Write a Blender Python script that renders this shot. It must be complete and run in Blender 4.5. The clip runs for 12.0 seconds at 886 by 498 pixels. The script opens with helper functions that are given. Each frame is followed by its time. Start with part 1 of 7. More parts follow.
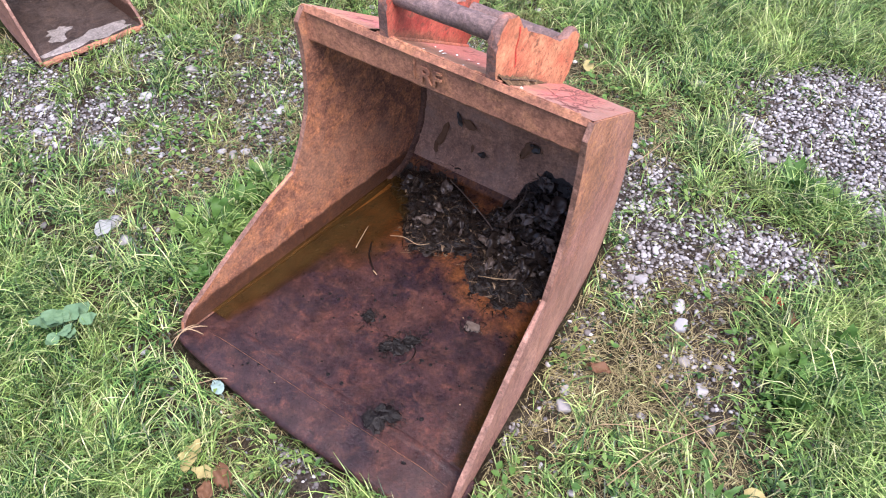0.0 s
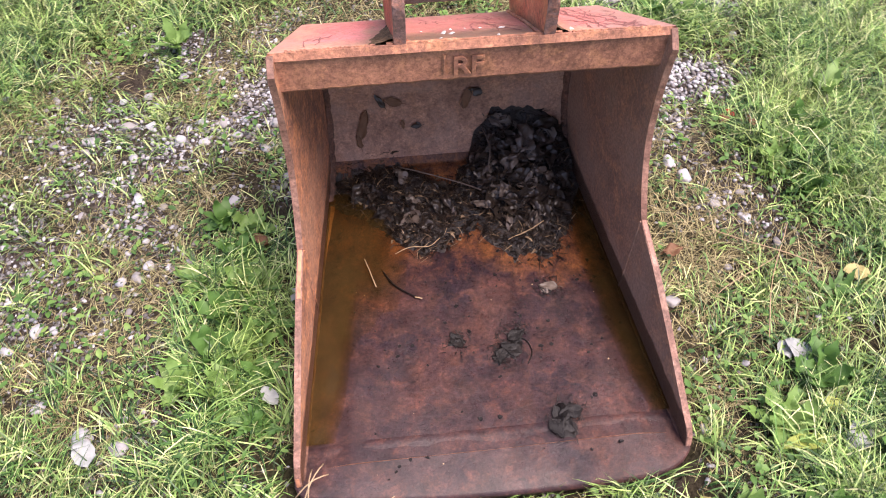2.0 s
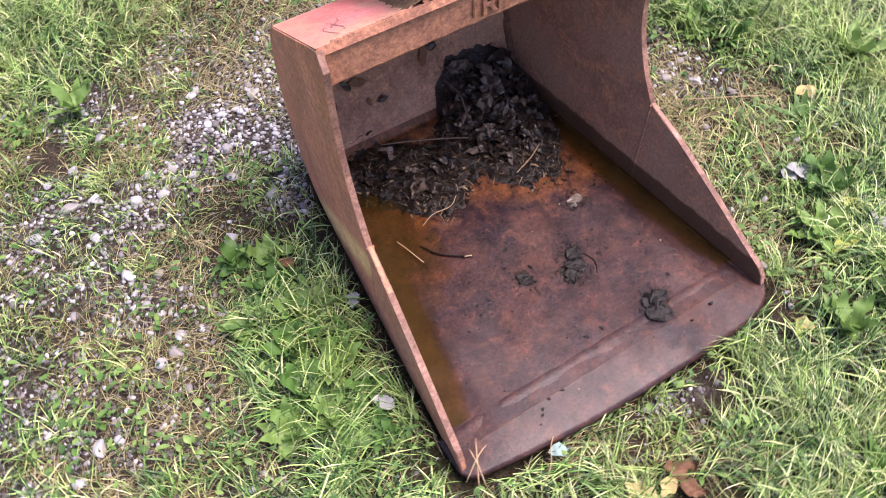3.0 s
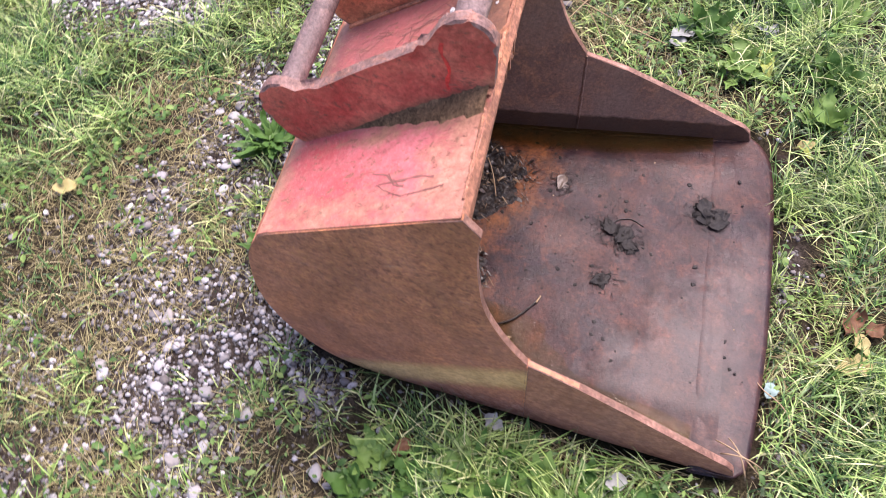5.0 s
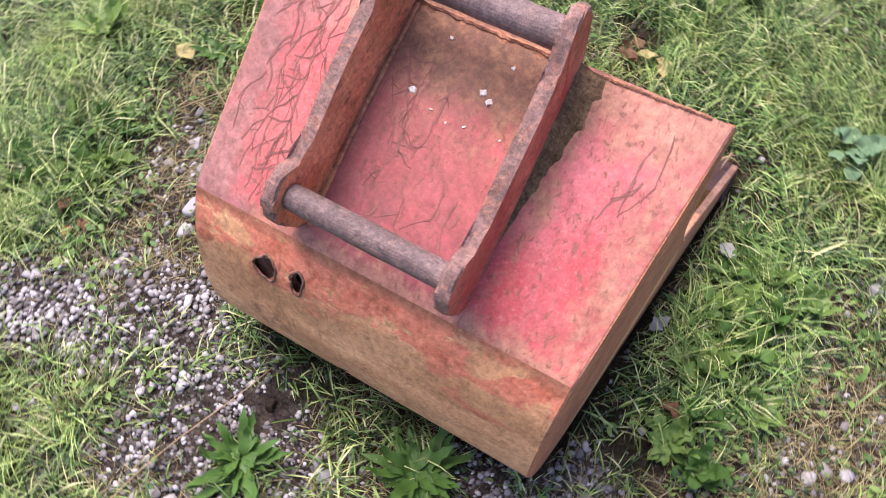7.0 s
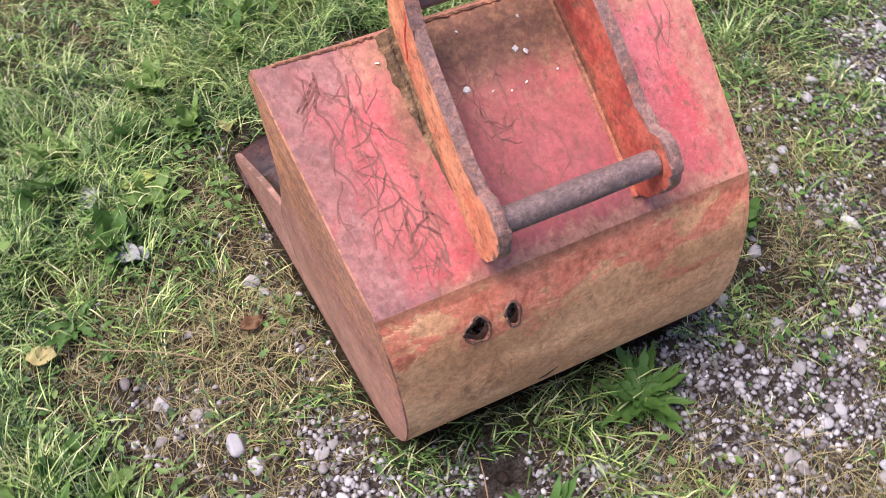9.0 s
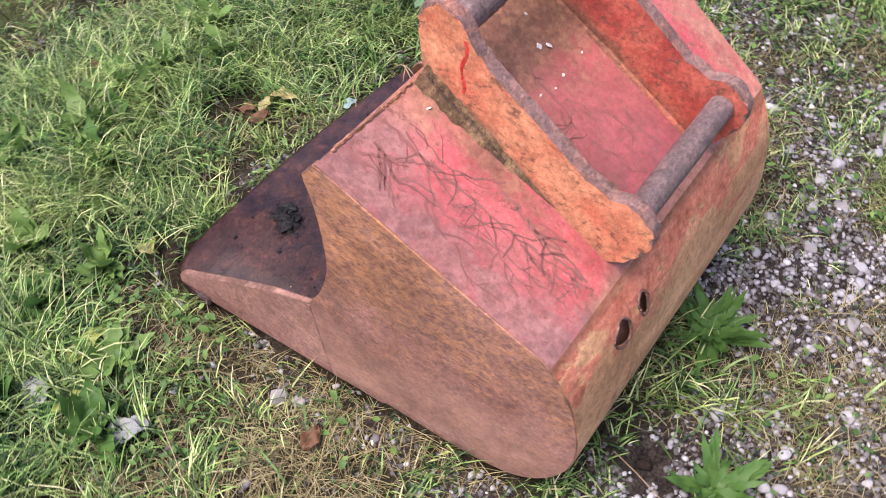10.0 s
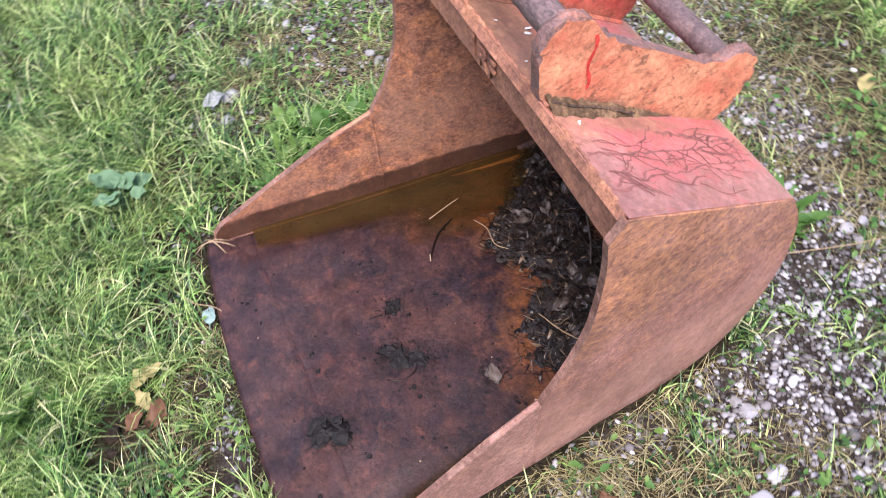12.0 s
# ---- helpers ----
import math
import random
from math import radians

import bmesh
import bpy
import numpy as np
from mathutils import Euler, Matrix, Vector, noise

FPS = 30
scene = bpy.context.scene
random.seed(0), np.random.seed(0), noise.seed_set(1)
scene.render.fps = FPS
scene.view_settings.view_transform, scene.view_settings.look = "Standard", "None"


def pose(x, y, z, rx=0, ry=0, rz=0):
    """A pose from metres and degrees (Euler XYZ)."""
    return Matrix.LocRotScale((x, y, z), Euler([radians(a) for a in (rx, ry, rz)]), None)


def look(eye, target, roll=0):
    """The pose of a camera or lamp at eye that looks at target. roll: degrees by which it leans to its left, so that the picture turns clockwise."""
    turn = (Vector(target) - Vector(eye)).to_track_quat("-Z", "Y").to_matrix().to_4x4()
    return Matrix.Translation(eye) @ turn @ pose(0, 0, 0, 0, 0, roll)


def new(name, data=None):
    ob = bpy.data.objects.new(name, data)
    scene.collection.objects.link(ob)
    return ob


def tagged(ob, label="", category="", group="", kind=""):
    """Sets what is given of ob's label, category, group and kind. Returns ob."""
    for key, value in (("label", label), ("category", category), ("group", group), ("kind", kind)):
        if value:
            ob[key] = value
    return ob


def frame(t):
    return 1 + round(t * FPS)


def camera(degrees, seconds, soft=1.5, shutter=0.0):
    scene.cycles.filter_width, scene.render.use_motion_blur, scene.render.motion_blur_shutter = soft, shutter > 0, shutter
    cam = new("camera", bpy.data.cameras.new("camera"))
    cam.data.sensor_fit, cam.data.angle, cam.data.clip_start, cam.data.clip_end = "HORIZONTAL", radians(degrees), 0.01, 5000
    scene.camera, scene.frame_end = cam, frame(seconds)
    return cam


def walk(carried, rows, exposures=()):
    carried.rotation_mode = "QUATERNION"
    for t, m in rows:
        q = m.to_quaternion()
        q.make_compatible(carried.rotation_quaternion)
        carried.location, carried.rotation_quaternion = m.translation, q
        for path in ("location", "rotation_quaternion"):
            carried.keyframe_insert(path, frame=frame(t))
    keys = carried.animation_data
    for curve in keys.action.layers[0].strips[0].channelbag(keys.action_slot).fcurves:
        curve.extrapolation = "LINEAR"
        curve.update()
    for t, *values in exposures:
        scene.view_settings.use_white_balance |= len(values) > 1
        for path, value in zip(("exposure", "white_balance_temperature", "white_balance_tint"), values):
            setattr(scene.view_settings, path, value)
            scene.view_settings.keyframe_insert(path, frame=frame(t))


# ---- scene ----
cam = camera(60.1, 12.0, 1.0, 0.25)
PATH = [
    (0, (0.024, -0.05, 1.641), (-0.743, 1.083, 0.182), 0.2),
    (0.5, (-0.183, -0.017, 1.634), (-0.831, 1.141, 0.137), 0.1),
    (1, (-0.471, -0.097, 1.636), (-0.814, 1.126, 0.091), -1.0),
    (1.5, (-0.771, -0.062, 1.611), (-0.873, 1.154, 0.027), -2.1),
    (2, (-0.967, -0.009, 1.631), (-0.864, 1.169, 0.018), -1.6),
    (2.5, (-1.244, 0.036, 1.613), (-0.895, 1.136, -0.02), -1.8),
    (2.7, (-1.355, 0.065, 1.61), (-0.925, 1.124, -0.031), -2.5),
    (4.3, (-1.789, 0.674, 1.598), (-0.97, 1.212, -0.145), -7.8),
    (4.5, (-1.788, 0.759, 1.611), (-0.942, 1.233, -0.138), -7.8),
    (5, (-1.693, 0.977, 1.605), (-0.776, 1.304, -0.142), -7.3),
    (5.5, (-1.636, 1.184, 1.615), (-0.681, 1.349, -0.134), -7.4),
    (6, (-1.563, 1.528, 1.584), (-0.639, 1.353, -0.181), -3.5),
    (6.5, (-1.361, 1.768, 1.542), (-0.597, 1.219, -0.223), -0.8),
    (7, (-1.163, 1.92, 1.559), (-0.684, 1.06, -0.182), 1.8),
    (7.5, (-0.938, 2.122, 1.574), (-0.7, 1.07, -0.111), 0.6),
    (7.7, (-0.86, 2.163, 1.587), (-0.717, 1.021, -0.049), 0.9),
    (9.3, (-0.19, 2.026, 1.49), (-0.812, 1.012, -0.118), -1.8),
    (9.5, (-0.121, 1.943, 1.491), (-0.839, 0.991, -0.115), -2.2),
    (10, (0.015, 1.698, 1.464), (-0.888, 0.954, -0.158), -2.4),
    (10.5, (0.137, 1.466, 1.453), (-0.923, 1.002, -0.178), -0.9),
    (11, (0.22, 1.198, 1.491), (-0.927, 1.025, -0.138), -1.2),
    (11.5, (0.14, 0.919, 1.477), (-1.026, 1.005, -0.146), -3.5),
    (12, (0.042, 0.719, 1.484), (-1.054, 1.105, -0.144), -6.8),
]
EXPOSURES = [(0.0, 1.57, 6300, 25), (1.0, 1.64, 7000, 24), (1.5, 1.72, 7000, 26), (2.0, 1.75, 6950, 28), (2.7, 1.75, 6800, 31), (4.3, 1.71, 6650, 32), (5.0, 1.68, 6700, 31), (5.5, 1.65, 7020, 29.5), (6.0, 1.59, 7870, 21), (6.5, 1.55, 7220, 27.5), (7.0, 1.46, 6780, 29), (7.7, 1.39, 6870, 30), (9.3, 1.29, 6700, 27), (10.5, 1.26, 6500, 28), (11.5, 1.34, 6230, 28), (12.0, 1.5, 6250, 25)]
walk(cam, [(t, look(eye, target, roll)) for t, eye, target, roll in PATH], EXPOSURES)

# ---- world, sun, exposure ----
SUN_EYE = Vector((2.3, -1.1, 5.6))
world = bpy.data.worlds.new("sky")
scene.world = world
world.use_nodes = True
wn = world.node_tree
sky = wn.nodes.new("ShaderNodeTexSky")
sky.sky_type = "NISHITA"
sky.sun_disc = False
sky.sun_elevation = radians(66)
sky.sun_rotation = radians(115)
sky.air_density, sky.dust_density, sky.ozone_density = 0.9, 1.8, 0.9
wn.links.new(sky.outputs["Color"], wn.nodes["Background"].inputs["Color"])
wn.nodes["Background"].inputs["Strength"].default_value = 0.125
sun = new("sun", bpy.data.lights.new("sun", "SUN"))
sun.data.energy = 2.75
sun.data.angle = radians(42)
sun.data.color = (1.0, 0.96, 0.88)
sun.matrix_world = look(SUN_EYE, (0, 0, 0))

rng = np.random.default_rng(7)


# ---- material helpers ----
class Mat:
    def __init__(self, name, rough=0.8, metal=0.0, spec=0.4):
        self.m = bpy.data.materials.new(name)
        self.m.use_nodes = True
        self.t = self.m.node_tree
        self.b = self.t.nodes["Principled BSDF"]
        self.b.inputs["Roughness"].default_value = rough
        self.b.inputs["Metallic"].default_value = metal
        self.b.inputs["Specular IOR Level"].default_value = spec
        self.co = self.t.nodes.new("ShaderNodeTexCoord").outputs["Object"]

    def node(self, kind, **ins):
        n = self.t.nodes.new("ShaderNode" + kind)
        for key, v in ins.items():
            self.put(n.inputs[key], v)
        return n

    def put(self, socket, v):
        if hasattr(v, "links"):
            self.t.links.new(v, socket)
        elif isinstance(v, (tuple, list)) and len(v) == 3 and socket.type == "RGBA":
            socket.default_value = (*v, 1)
        else:
            socket.default_value = v

    def scaled(self, s):
        return self.node("Mapping", Vector=self.co, Scale=s).outputs[0]

    def noise(self, scale, detail=5, rough=0.6, vec=None, distort=0.0):
        return self.node("TexNoise", Vector=vec or self.co, Scale=scale, Detail=detail, Roughness=rough, Distortion=distort).outputs["Fac"]

    def voronoi(self, scale, vec=None):
        return self.node("TexVoronoi", Vector=vec or self.co, Scale=scale).outputs["Distance"]

    def ramp(self, fac, a, b, lo=0.0, hi=1.0):
        n = self.node("MapRange", Value=fac)
        for k, v in (("From Min", a), ("From Max", b), ("To Min", lo), ("To Max", hi)):
            n.inputs[k].default_value = v
        return n.outputs[0]

    def mix(self, fac, a, b):
        n = self.t.nodes.new("ShaderNodeMix")
        n.data_type = "RGBA"
        self.put(n.inputs[0], fac)
        self.put(n.inputs[6], a)
        self.put(n.inputs[7], b)
        return n.outputs[2]

    def math(self, op, a, b=0.0):
        n = self.t.nodes.new("ShaderNodeMath")
        n.operation = op
        self.put(n.inputs[0], a)
        self.put(n.inputs[1], b)
        return n.outputs[0]

    def vary(self, c, fac, lo, hi, a=0.36, b=0.64):
        """The colour c made darker and lighter in grains."""
        n = self.t.nodes.new("ShaderNodeMix")
        n.data_type, n.blend_type = "RGBA", "MULTIPLY"
        n.inputs[0].default_value = 1.0
        self.put(n.inputs[6], c)
        self.put(n.inputs[7], self.ramp(fac, a, b, lo, hi))
        return n.outputs[2]

    def xyz(self):
        return self.node("SeparateXYZ", Vector=self.co).outputs

    def island(self):
        return self.node("NewGeometry").outputs["Random Per Island"]

    def color(self, v):
        self.put(self.b.inputs["Base Color"], v)
        return self

    def rough(self, v):
        self.put(self.b.inputs["Roughness"], v)
        return self

    def bump(self, h, strength=0.5, dist=0.003):
        n = self.node("Bump", Height=h, Strength=strength, Distance=dist)
        self.t.links.new(n.outputs[0], self.b.inputs["Normal"])
        return self


def rust(name, dark, mid, bright, rough=0.75, speck=0.5, streak=(1, 1, 1), spec=0.35, pepper=1.0):
    """Rusted plate: large blotches, fine grain, dark pits and bright oxide specks."""
    if "rust" in name or name == "worn_edge":
        dark, mid, bright = [(r, g * 0.9, u * 0.93) for r, g, u in (dark, mid, bright)]
    k = Mat(name, rough, 0.0, spec)
    v = k.scaled(streak)
    big = k.noise(5, 7, 0.68, v, 0.3)
    patch = k.noise(19, 8, 0.75, v, 0.6)
    grain = k.noise(75, 7, 0.8, v)
    fine = k.noise(230, 4, 0.75)
    c = k.mix(k.ramp(big, 0.40, 0.60), dark, mid)
    c = k.mix(k.math("MULTIPLY", k.ramp(patch, 0.50, 0.62), speck), c, bright)
    c = k.mix(k.math("MULTIPLY", k.ramp(grain, 0.54, 0.62), 0.5 * pepper), c, tuple(x * 0.5 for x in dark))
    c = k.mix(k.math("MULTIPLY", k.ramp(grain, 0.45, 0.38), 0.5 * speck + 0.1), c, bright)
    c = k.mix(k.math("MULTIPLY", k.ramp(fine, 0.55, 0.68), 0.6 * pepper), c, tuple(x * 0.3 for x in dark))
    c = k.mix(k.math("MULTIPLY", k.ramp(fine, 0.42, 0.32), 0.35), c, tuple(min(1, x * 1.5) for x in mid))
    c = k.vary(c, k.noise(120, 8, 0.8, None, 0.3), 0.60, 1.40)
    c = k.vary(c, k.noise(28, 7, 0.75, None, 0.5), 0.74, 1.24)
    k.color(c)
    k.rough(k.ramp(grain, 0.3, 0.7, rough - 0.15, min(1, rough + 0.1)))
    k.bump(k.math("ADD", k.math("MULTIPLY", patch, 0.8), k.math("ADD", k.math("MULTIPLY", grain, 0.7), k.math("MULTIPLY", fine, 0.4))), 0.6, 0.004)
    return k


# ---- materials ----
def side_rust():
    """Outer side plates: fine lengthwise striation, an orange field near the top front, an ochre wash low on one plate."""
    k = rust("rust_side", (0.215, 0.108, 0.082), (0.325, 0.178, 0.140), (0.40, 0.19, 0.105), 0.75, 0.45, pepper=0.4)
    x, y, z = k.xyz()
    base = k.b.inputs["Base Color"].links[0].from_socket
    stria = k.noise(85, 7, 0.8)
    cloud = k.noise(9, 6, 0.7)
    c = k.mix(k.math("MULTIPLY", k.ramp(stria, 0.53, 0.64), 0.4), base, (0.38, 0.205, 0.12))
    c = k.mix(k.math("MULTIPLY", k.ramp(stria, 0.46, 0.38), 0.3), c, (0.13, 0.062, 0.046))
    field = k.math("ADD", k.math("MULTIPLY", k.ramp(z, 0.28, 0.58), k.ramp(y, 1.42, 1.15)), k.math("MULTIPLY", k.math("SUBTRACT", cloud, 0.5), 2.0))
    c = k.mix(k.math("MULTIPLY", k.math("MULTIPLY", k.ramp(field, 0.35, 0.9), k.ramp(stria, 0.42, 0.56)), 0.7), c, (0.43, 0.175, 0.085))
    tilt = k.node("Mapping", Vector=k.co, Scale=(1, 0.75, 1.25), Rotation=(0.6, 0, 0)).outputs[0]
    stroke = k.noise(58, 6, 0.75, tilt, 1.2)
    c = k.mix(k.math("MULTIPLY", k.math("MULTIPLY", k.ramp(field, 0.0, 0.6), k.ramp(stroke, 0.53, 0.58)), 0.7), c, (0.47, 0.215, 0.10))
    c = k.mix(k.math("MULTIPLY", k.math("MULTIPLY", k.ramp(field, -0.1, 0.5), k.ramp(stroke, 0.46, 0.41)), 0.7), c, (0.15, 0.068, 0.045))
    dull = k.noise(6, 7, 0.65, None, 0.8)
    c = k.mix(k.math("MULTIPLY", k.ramp(dull, 0.50, 0.62), 0.5), c, (0.19, 0.10, 0.078))
    low = k.math("MULTIPLY", k.ramp(x, 0.2, 0.3), k.ramp(k.math("ADD", z, k.math("MULTIPLY", cloud, 0.3)), 0.44, 0.24))
    c = k.mix(k.math("MULTIPLY", low, 0.6), c, k.mix(k.ramp(stria, 0.4, 0.62), (0.30, 0.162, 0.112), (0.41, 0.236, 0.162)))
    c = k.mix(k.math("MULTIPLY", k.ramp(dull, 0.50, 0.62), 0.3), c, (0.21, 0.105, 0.08))
    c = k.mix(k.math("MULTIPLY", k.ramp(dull, 0.44, 0.36), 0.35), c, (0.42, 0.225, 0.165))
    crust = k.noise(58, 7, 0.75, k.scaled((1, 0.85, 1.15)), 0.9)
    upper = k.math("ADD", k.ramp(z, 0.20, 0.44), k.math("MULTIPLY", k.math("SUBTRACT", cloud, 0.5), 2.2))
    upper = k.math("MULTIPLY", k.ramp(upper, 0.35, 0.85), k.ramp(x, 0.2, 0.3))
    c = k.mix(k.math("MULTIPLY", k.math("MULTIPLY", upper, k.ramp(crust, 0.48, 0.58)), 0.6), c, (0.46, 0.212, 0.105))
    c = k.mix(k.math("MULTIPLY", k.math("MULTIPLY", upper, k.ramp(crust, 0.46, 0.39)), 0.4), c, (0.18, 0.085, 0.058))
    # -x plate: more orange rust, colour brightened to offset the weak light on it
    far = k.math("MULTIPLY", k.ramp(x, -0.2, -0.3), k.ramp(cloud, 0.3, 0.7, 0.5, 0.9))
    c = k.mix(far, c, k.mix(k.ramp(k.math("ADD", k.math("MULTIPLY", stria, 0.5), k.math("MULTIPLY", stroke, 0.5)), 0.42, 0.58), (0.36, 0.120, 0.060), (0.64, 0.245, 0.112)))
    scratch = k.ramp(k.noise(16, 4, 0.6, k.scaled((1, 0.35, 1.8)), 1.0), 0.66, 0.70)
    c = k.mix(k.math("MULTIPLY", scratch, 0.3), c, (0.44, 0.29, 0.23))
    line = k.math("SUBTRACT", z, k.math("SUBTRACT", 0.80, k.math("MULTIPLY", y, 0.60)))
    wash = k.math("MULTIPLY", k.ramp(k.math("ADD", k.math("ABSOLUTE", line), k.math("MULTIPLY", stroke, 0.06)), 0.092, 0.052), k.ramp(x, -0.2, -0.3))
    c = k.mix(k.math("MULTIPLY", wash, 0.95), c, k.mix(k.ramp(stria, 0.4, 0.6), (0.36, 0.175, 0.06), (0.58, 0.325, 0.12)))
    scuff = k.math("MULTIPLY", k.ramp(k.math("ADD", z, k.math("MULTIPLY", cloud, 0.12)), 0.10, 0.03), k.ramp(stroke, 0.48, 0.56))
    c = k.mix(k.math("MULTIPLY", scuff, 0.55), c, (0.48, 0.33, 0.28))
    lay = k.noise(88, 7, 0.76, k.scaled((1, 0.8, 1.05)), 1.0)
    blot = k.noise(24, 8, 0.75, k.scaled((1, 0.7, 1.2)), 0.8)
    rough_zone = k.math("ADD", k.ramp(z, 0.16, 0.50), k.math("MULTIPLY", k.math("SUBTRACT", cloud, 0.5), 1.6))
    some = k.ramp(rough_zone, 0.2, 0.8, 0.35, 1.0)
    c = k.mix(k.math("MULTIPLY", k.math("MULTIPLY", k.ramp(lay, 0.535, 0.60), some), 0.62), c, (0.56, 0.255, 0.10))
    c = k.mix(k.math("MULTIPLY", k.math("MULTIPLY", k.ramp(lay, 0.465, 0.41), some), 0.55), c, (0.115, 0.050, 0.034))
    c = k.mix(k.math("MULTIPLY", k.ramp(blot, 0.54, 0.64), 0.32), c, (0.17, 0.078, 0.055))
    c = k.mix(k.math("MULTIPLY", wash, 0.8), c, k.mix(k.ramp(lay, 0.42, 0.6), (0.56, 0.315, 0.125), (0.80, 0.50, 0.225)))
    c = k.vary(c, k.noise(7, 6, 0.65, None, 0.6), 0.78, 1.18)
    k.color(c)
    return k.m


M_SIDE = side_rust()


def wing_rust():
    """Side cutters: worn mauve-brown, warmer orange on the shaded one, its colour brightened to offset the shade."""
    k = rust("rust_wing", (0.24, 0.132, 0.096), (0.34, 0.203, 0.150), (0.41, 0.235, 0.14), 0.72, 0.35, pepper=0.4)
    x, y, z = k.xyz()
    base = k.b.inputs["Base Color"].links[0].from_socket
    n = k.noise(55, 6, 0.7)
    far = k.math("MULTIPLY", k.ramp(x, -0.2, -0.3), k.ramp(k.noise(9, 5, 0.6), 0.3, 0.7, 0.5, 0.9))
    k.color(k.mix(far, base, k.mix(k.ramp(n, 0.42, 0.6), (0.33, 0.125, 0.062), (0.55, 0.235, 0.12))))
    return k.m


M_WING = wing_rust()
M_CORNER = rust("corner_rust", (0.06, 0.034, 0.023), (0.125, 0.066, 0.042), (0.19, 0.095, 0.055), 0.85, 0.5).m
M_BEAM = rust("rust_beam", (0.19, 0.092, 0.058), (0.34, 0.168, 0.098), (0.45, 0.225, 0.11), 0.8, 0.6, pepper=0.6).m
M_EDGE = rust("worn_edge", (0.13, 0.070, 0.047), (0.215, 0.125, 0.088), (0.33, 0.215, 0.155), 0.6, 0.5).m
M_PIN = rust("pin_steel", (0.105, 0.072, 0.068), (0.175, 0.122, 0.118), (0.24, 0.15, 0.122), 0.55, 0.4).m
M_RIM = rust("worn_ear_rim", (0.135, 0.078, 0.068), (0.22, 0.130, 0.112), (0.38, 0.150, 0.092), 0.7, 0.7).m
M_WELD = rust("dirty_weld", (0.05, 0.034, 0.024), (0.11, 0.068, 0.04), (0.20, 0.115, 0.06), 0.85, 0.5).m


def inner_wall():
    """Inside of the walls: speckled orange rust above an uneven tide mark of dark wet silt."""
    k = rust("rust_inner_wall", (0.17, 0.084, 0.056), (0.36, 0.172, 0.095), (0.54, 0.245, 0.105), 0.7, 1.0)
    x, y, z = k.xyz()
    base = k.b.inputs["Base Color"].links[0].from_socket
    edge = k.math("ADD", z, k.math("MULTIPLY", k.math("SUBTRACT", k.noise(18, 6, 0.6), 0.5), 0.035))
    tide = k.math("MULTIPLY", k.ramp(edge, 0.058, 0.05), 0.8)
    salt = k.noise(150, 4, 0.75)
    zone = k.noise(5, 5, 0.6)
    base = k.mix(k.math("MULTIPLY", k.ramp(salt, 0.55, 0.64), 0.28), base, (0.065, 0.038, 0.030))
    base = k.mix(k.math("MULTIPLY", k.ramp(salt, 0.46, 0.38), 0.4), base, (0.48, 0.23, 0.115))
    base = k.mix(k.math("MULTIPLY", k.ramp(zone, 0.50, 0.62), 0.5), base, (0.27, 0.155, 0.105))
    dots = k.ramp(k.voronoi(85), 0.16, 0.10)
    c = k.mix(k.math("MULTIPLY", dots, k.math("MULTIPLY", k.ramp(k.noise(7, 3, 0.5), 0.45, 0.57), 0.7)), base, (0.045, 0.026, 0.022))
    scab = k.noise(26, 8, 0.76, None, 0.7)
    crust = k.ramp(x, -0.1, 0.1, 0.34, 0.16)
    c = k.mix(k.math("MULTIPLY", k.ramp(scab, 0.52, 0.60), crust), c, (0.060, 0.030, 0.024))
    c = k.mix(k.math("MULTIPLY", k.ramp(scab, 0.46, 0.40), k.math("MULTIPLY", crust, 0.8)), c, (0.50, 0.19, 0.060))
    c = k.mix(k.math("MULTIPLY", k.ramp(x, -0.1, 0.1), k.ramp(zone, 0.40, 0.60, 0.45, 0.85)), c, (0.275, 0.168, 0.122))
    c = k.vary(c, k.noise(130, 7, 0.8), 0.72, 1.28)
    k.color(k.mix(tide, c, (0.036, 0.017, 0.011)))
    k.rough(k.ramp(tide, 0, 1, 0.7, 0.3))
    return k.m


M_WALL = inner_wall()


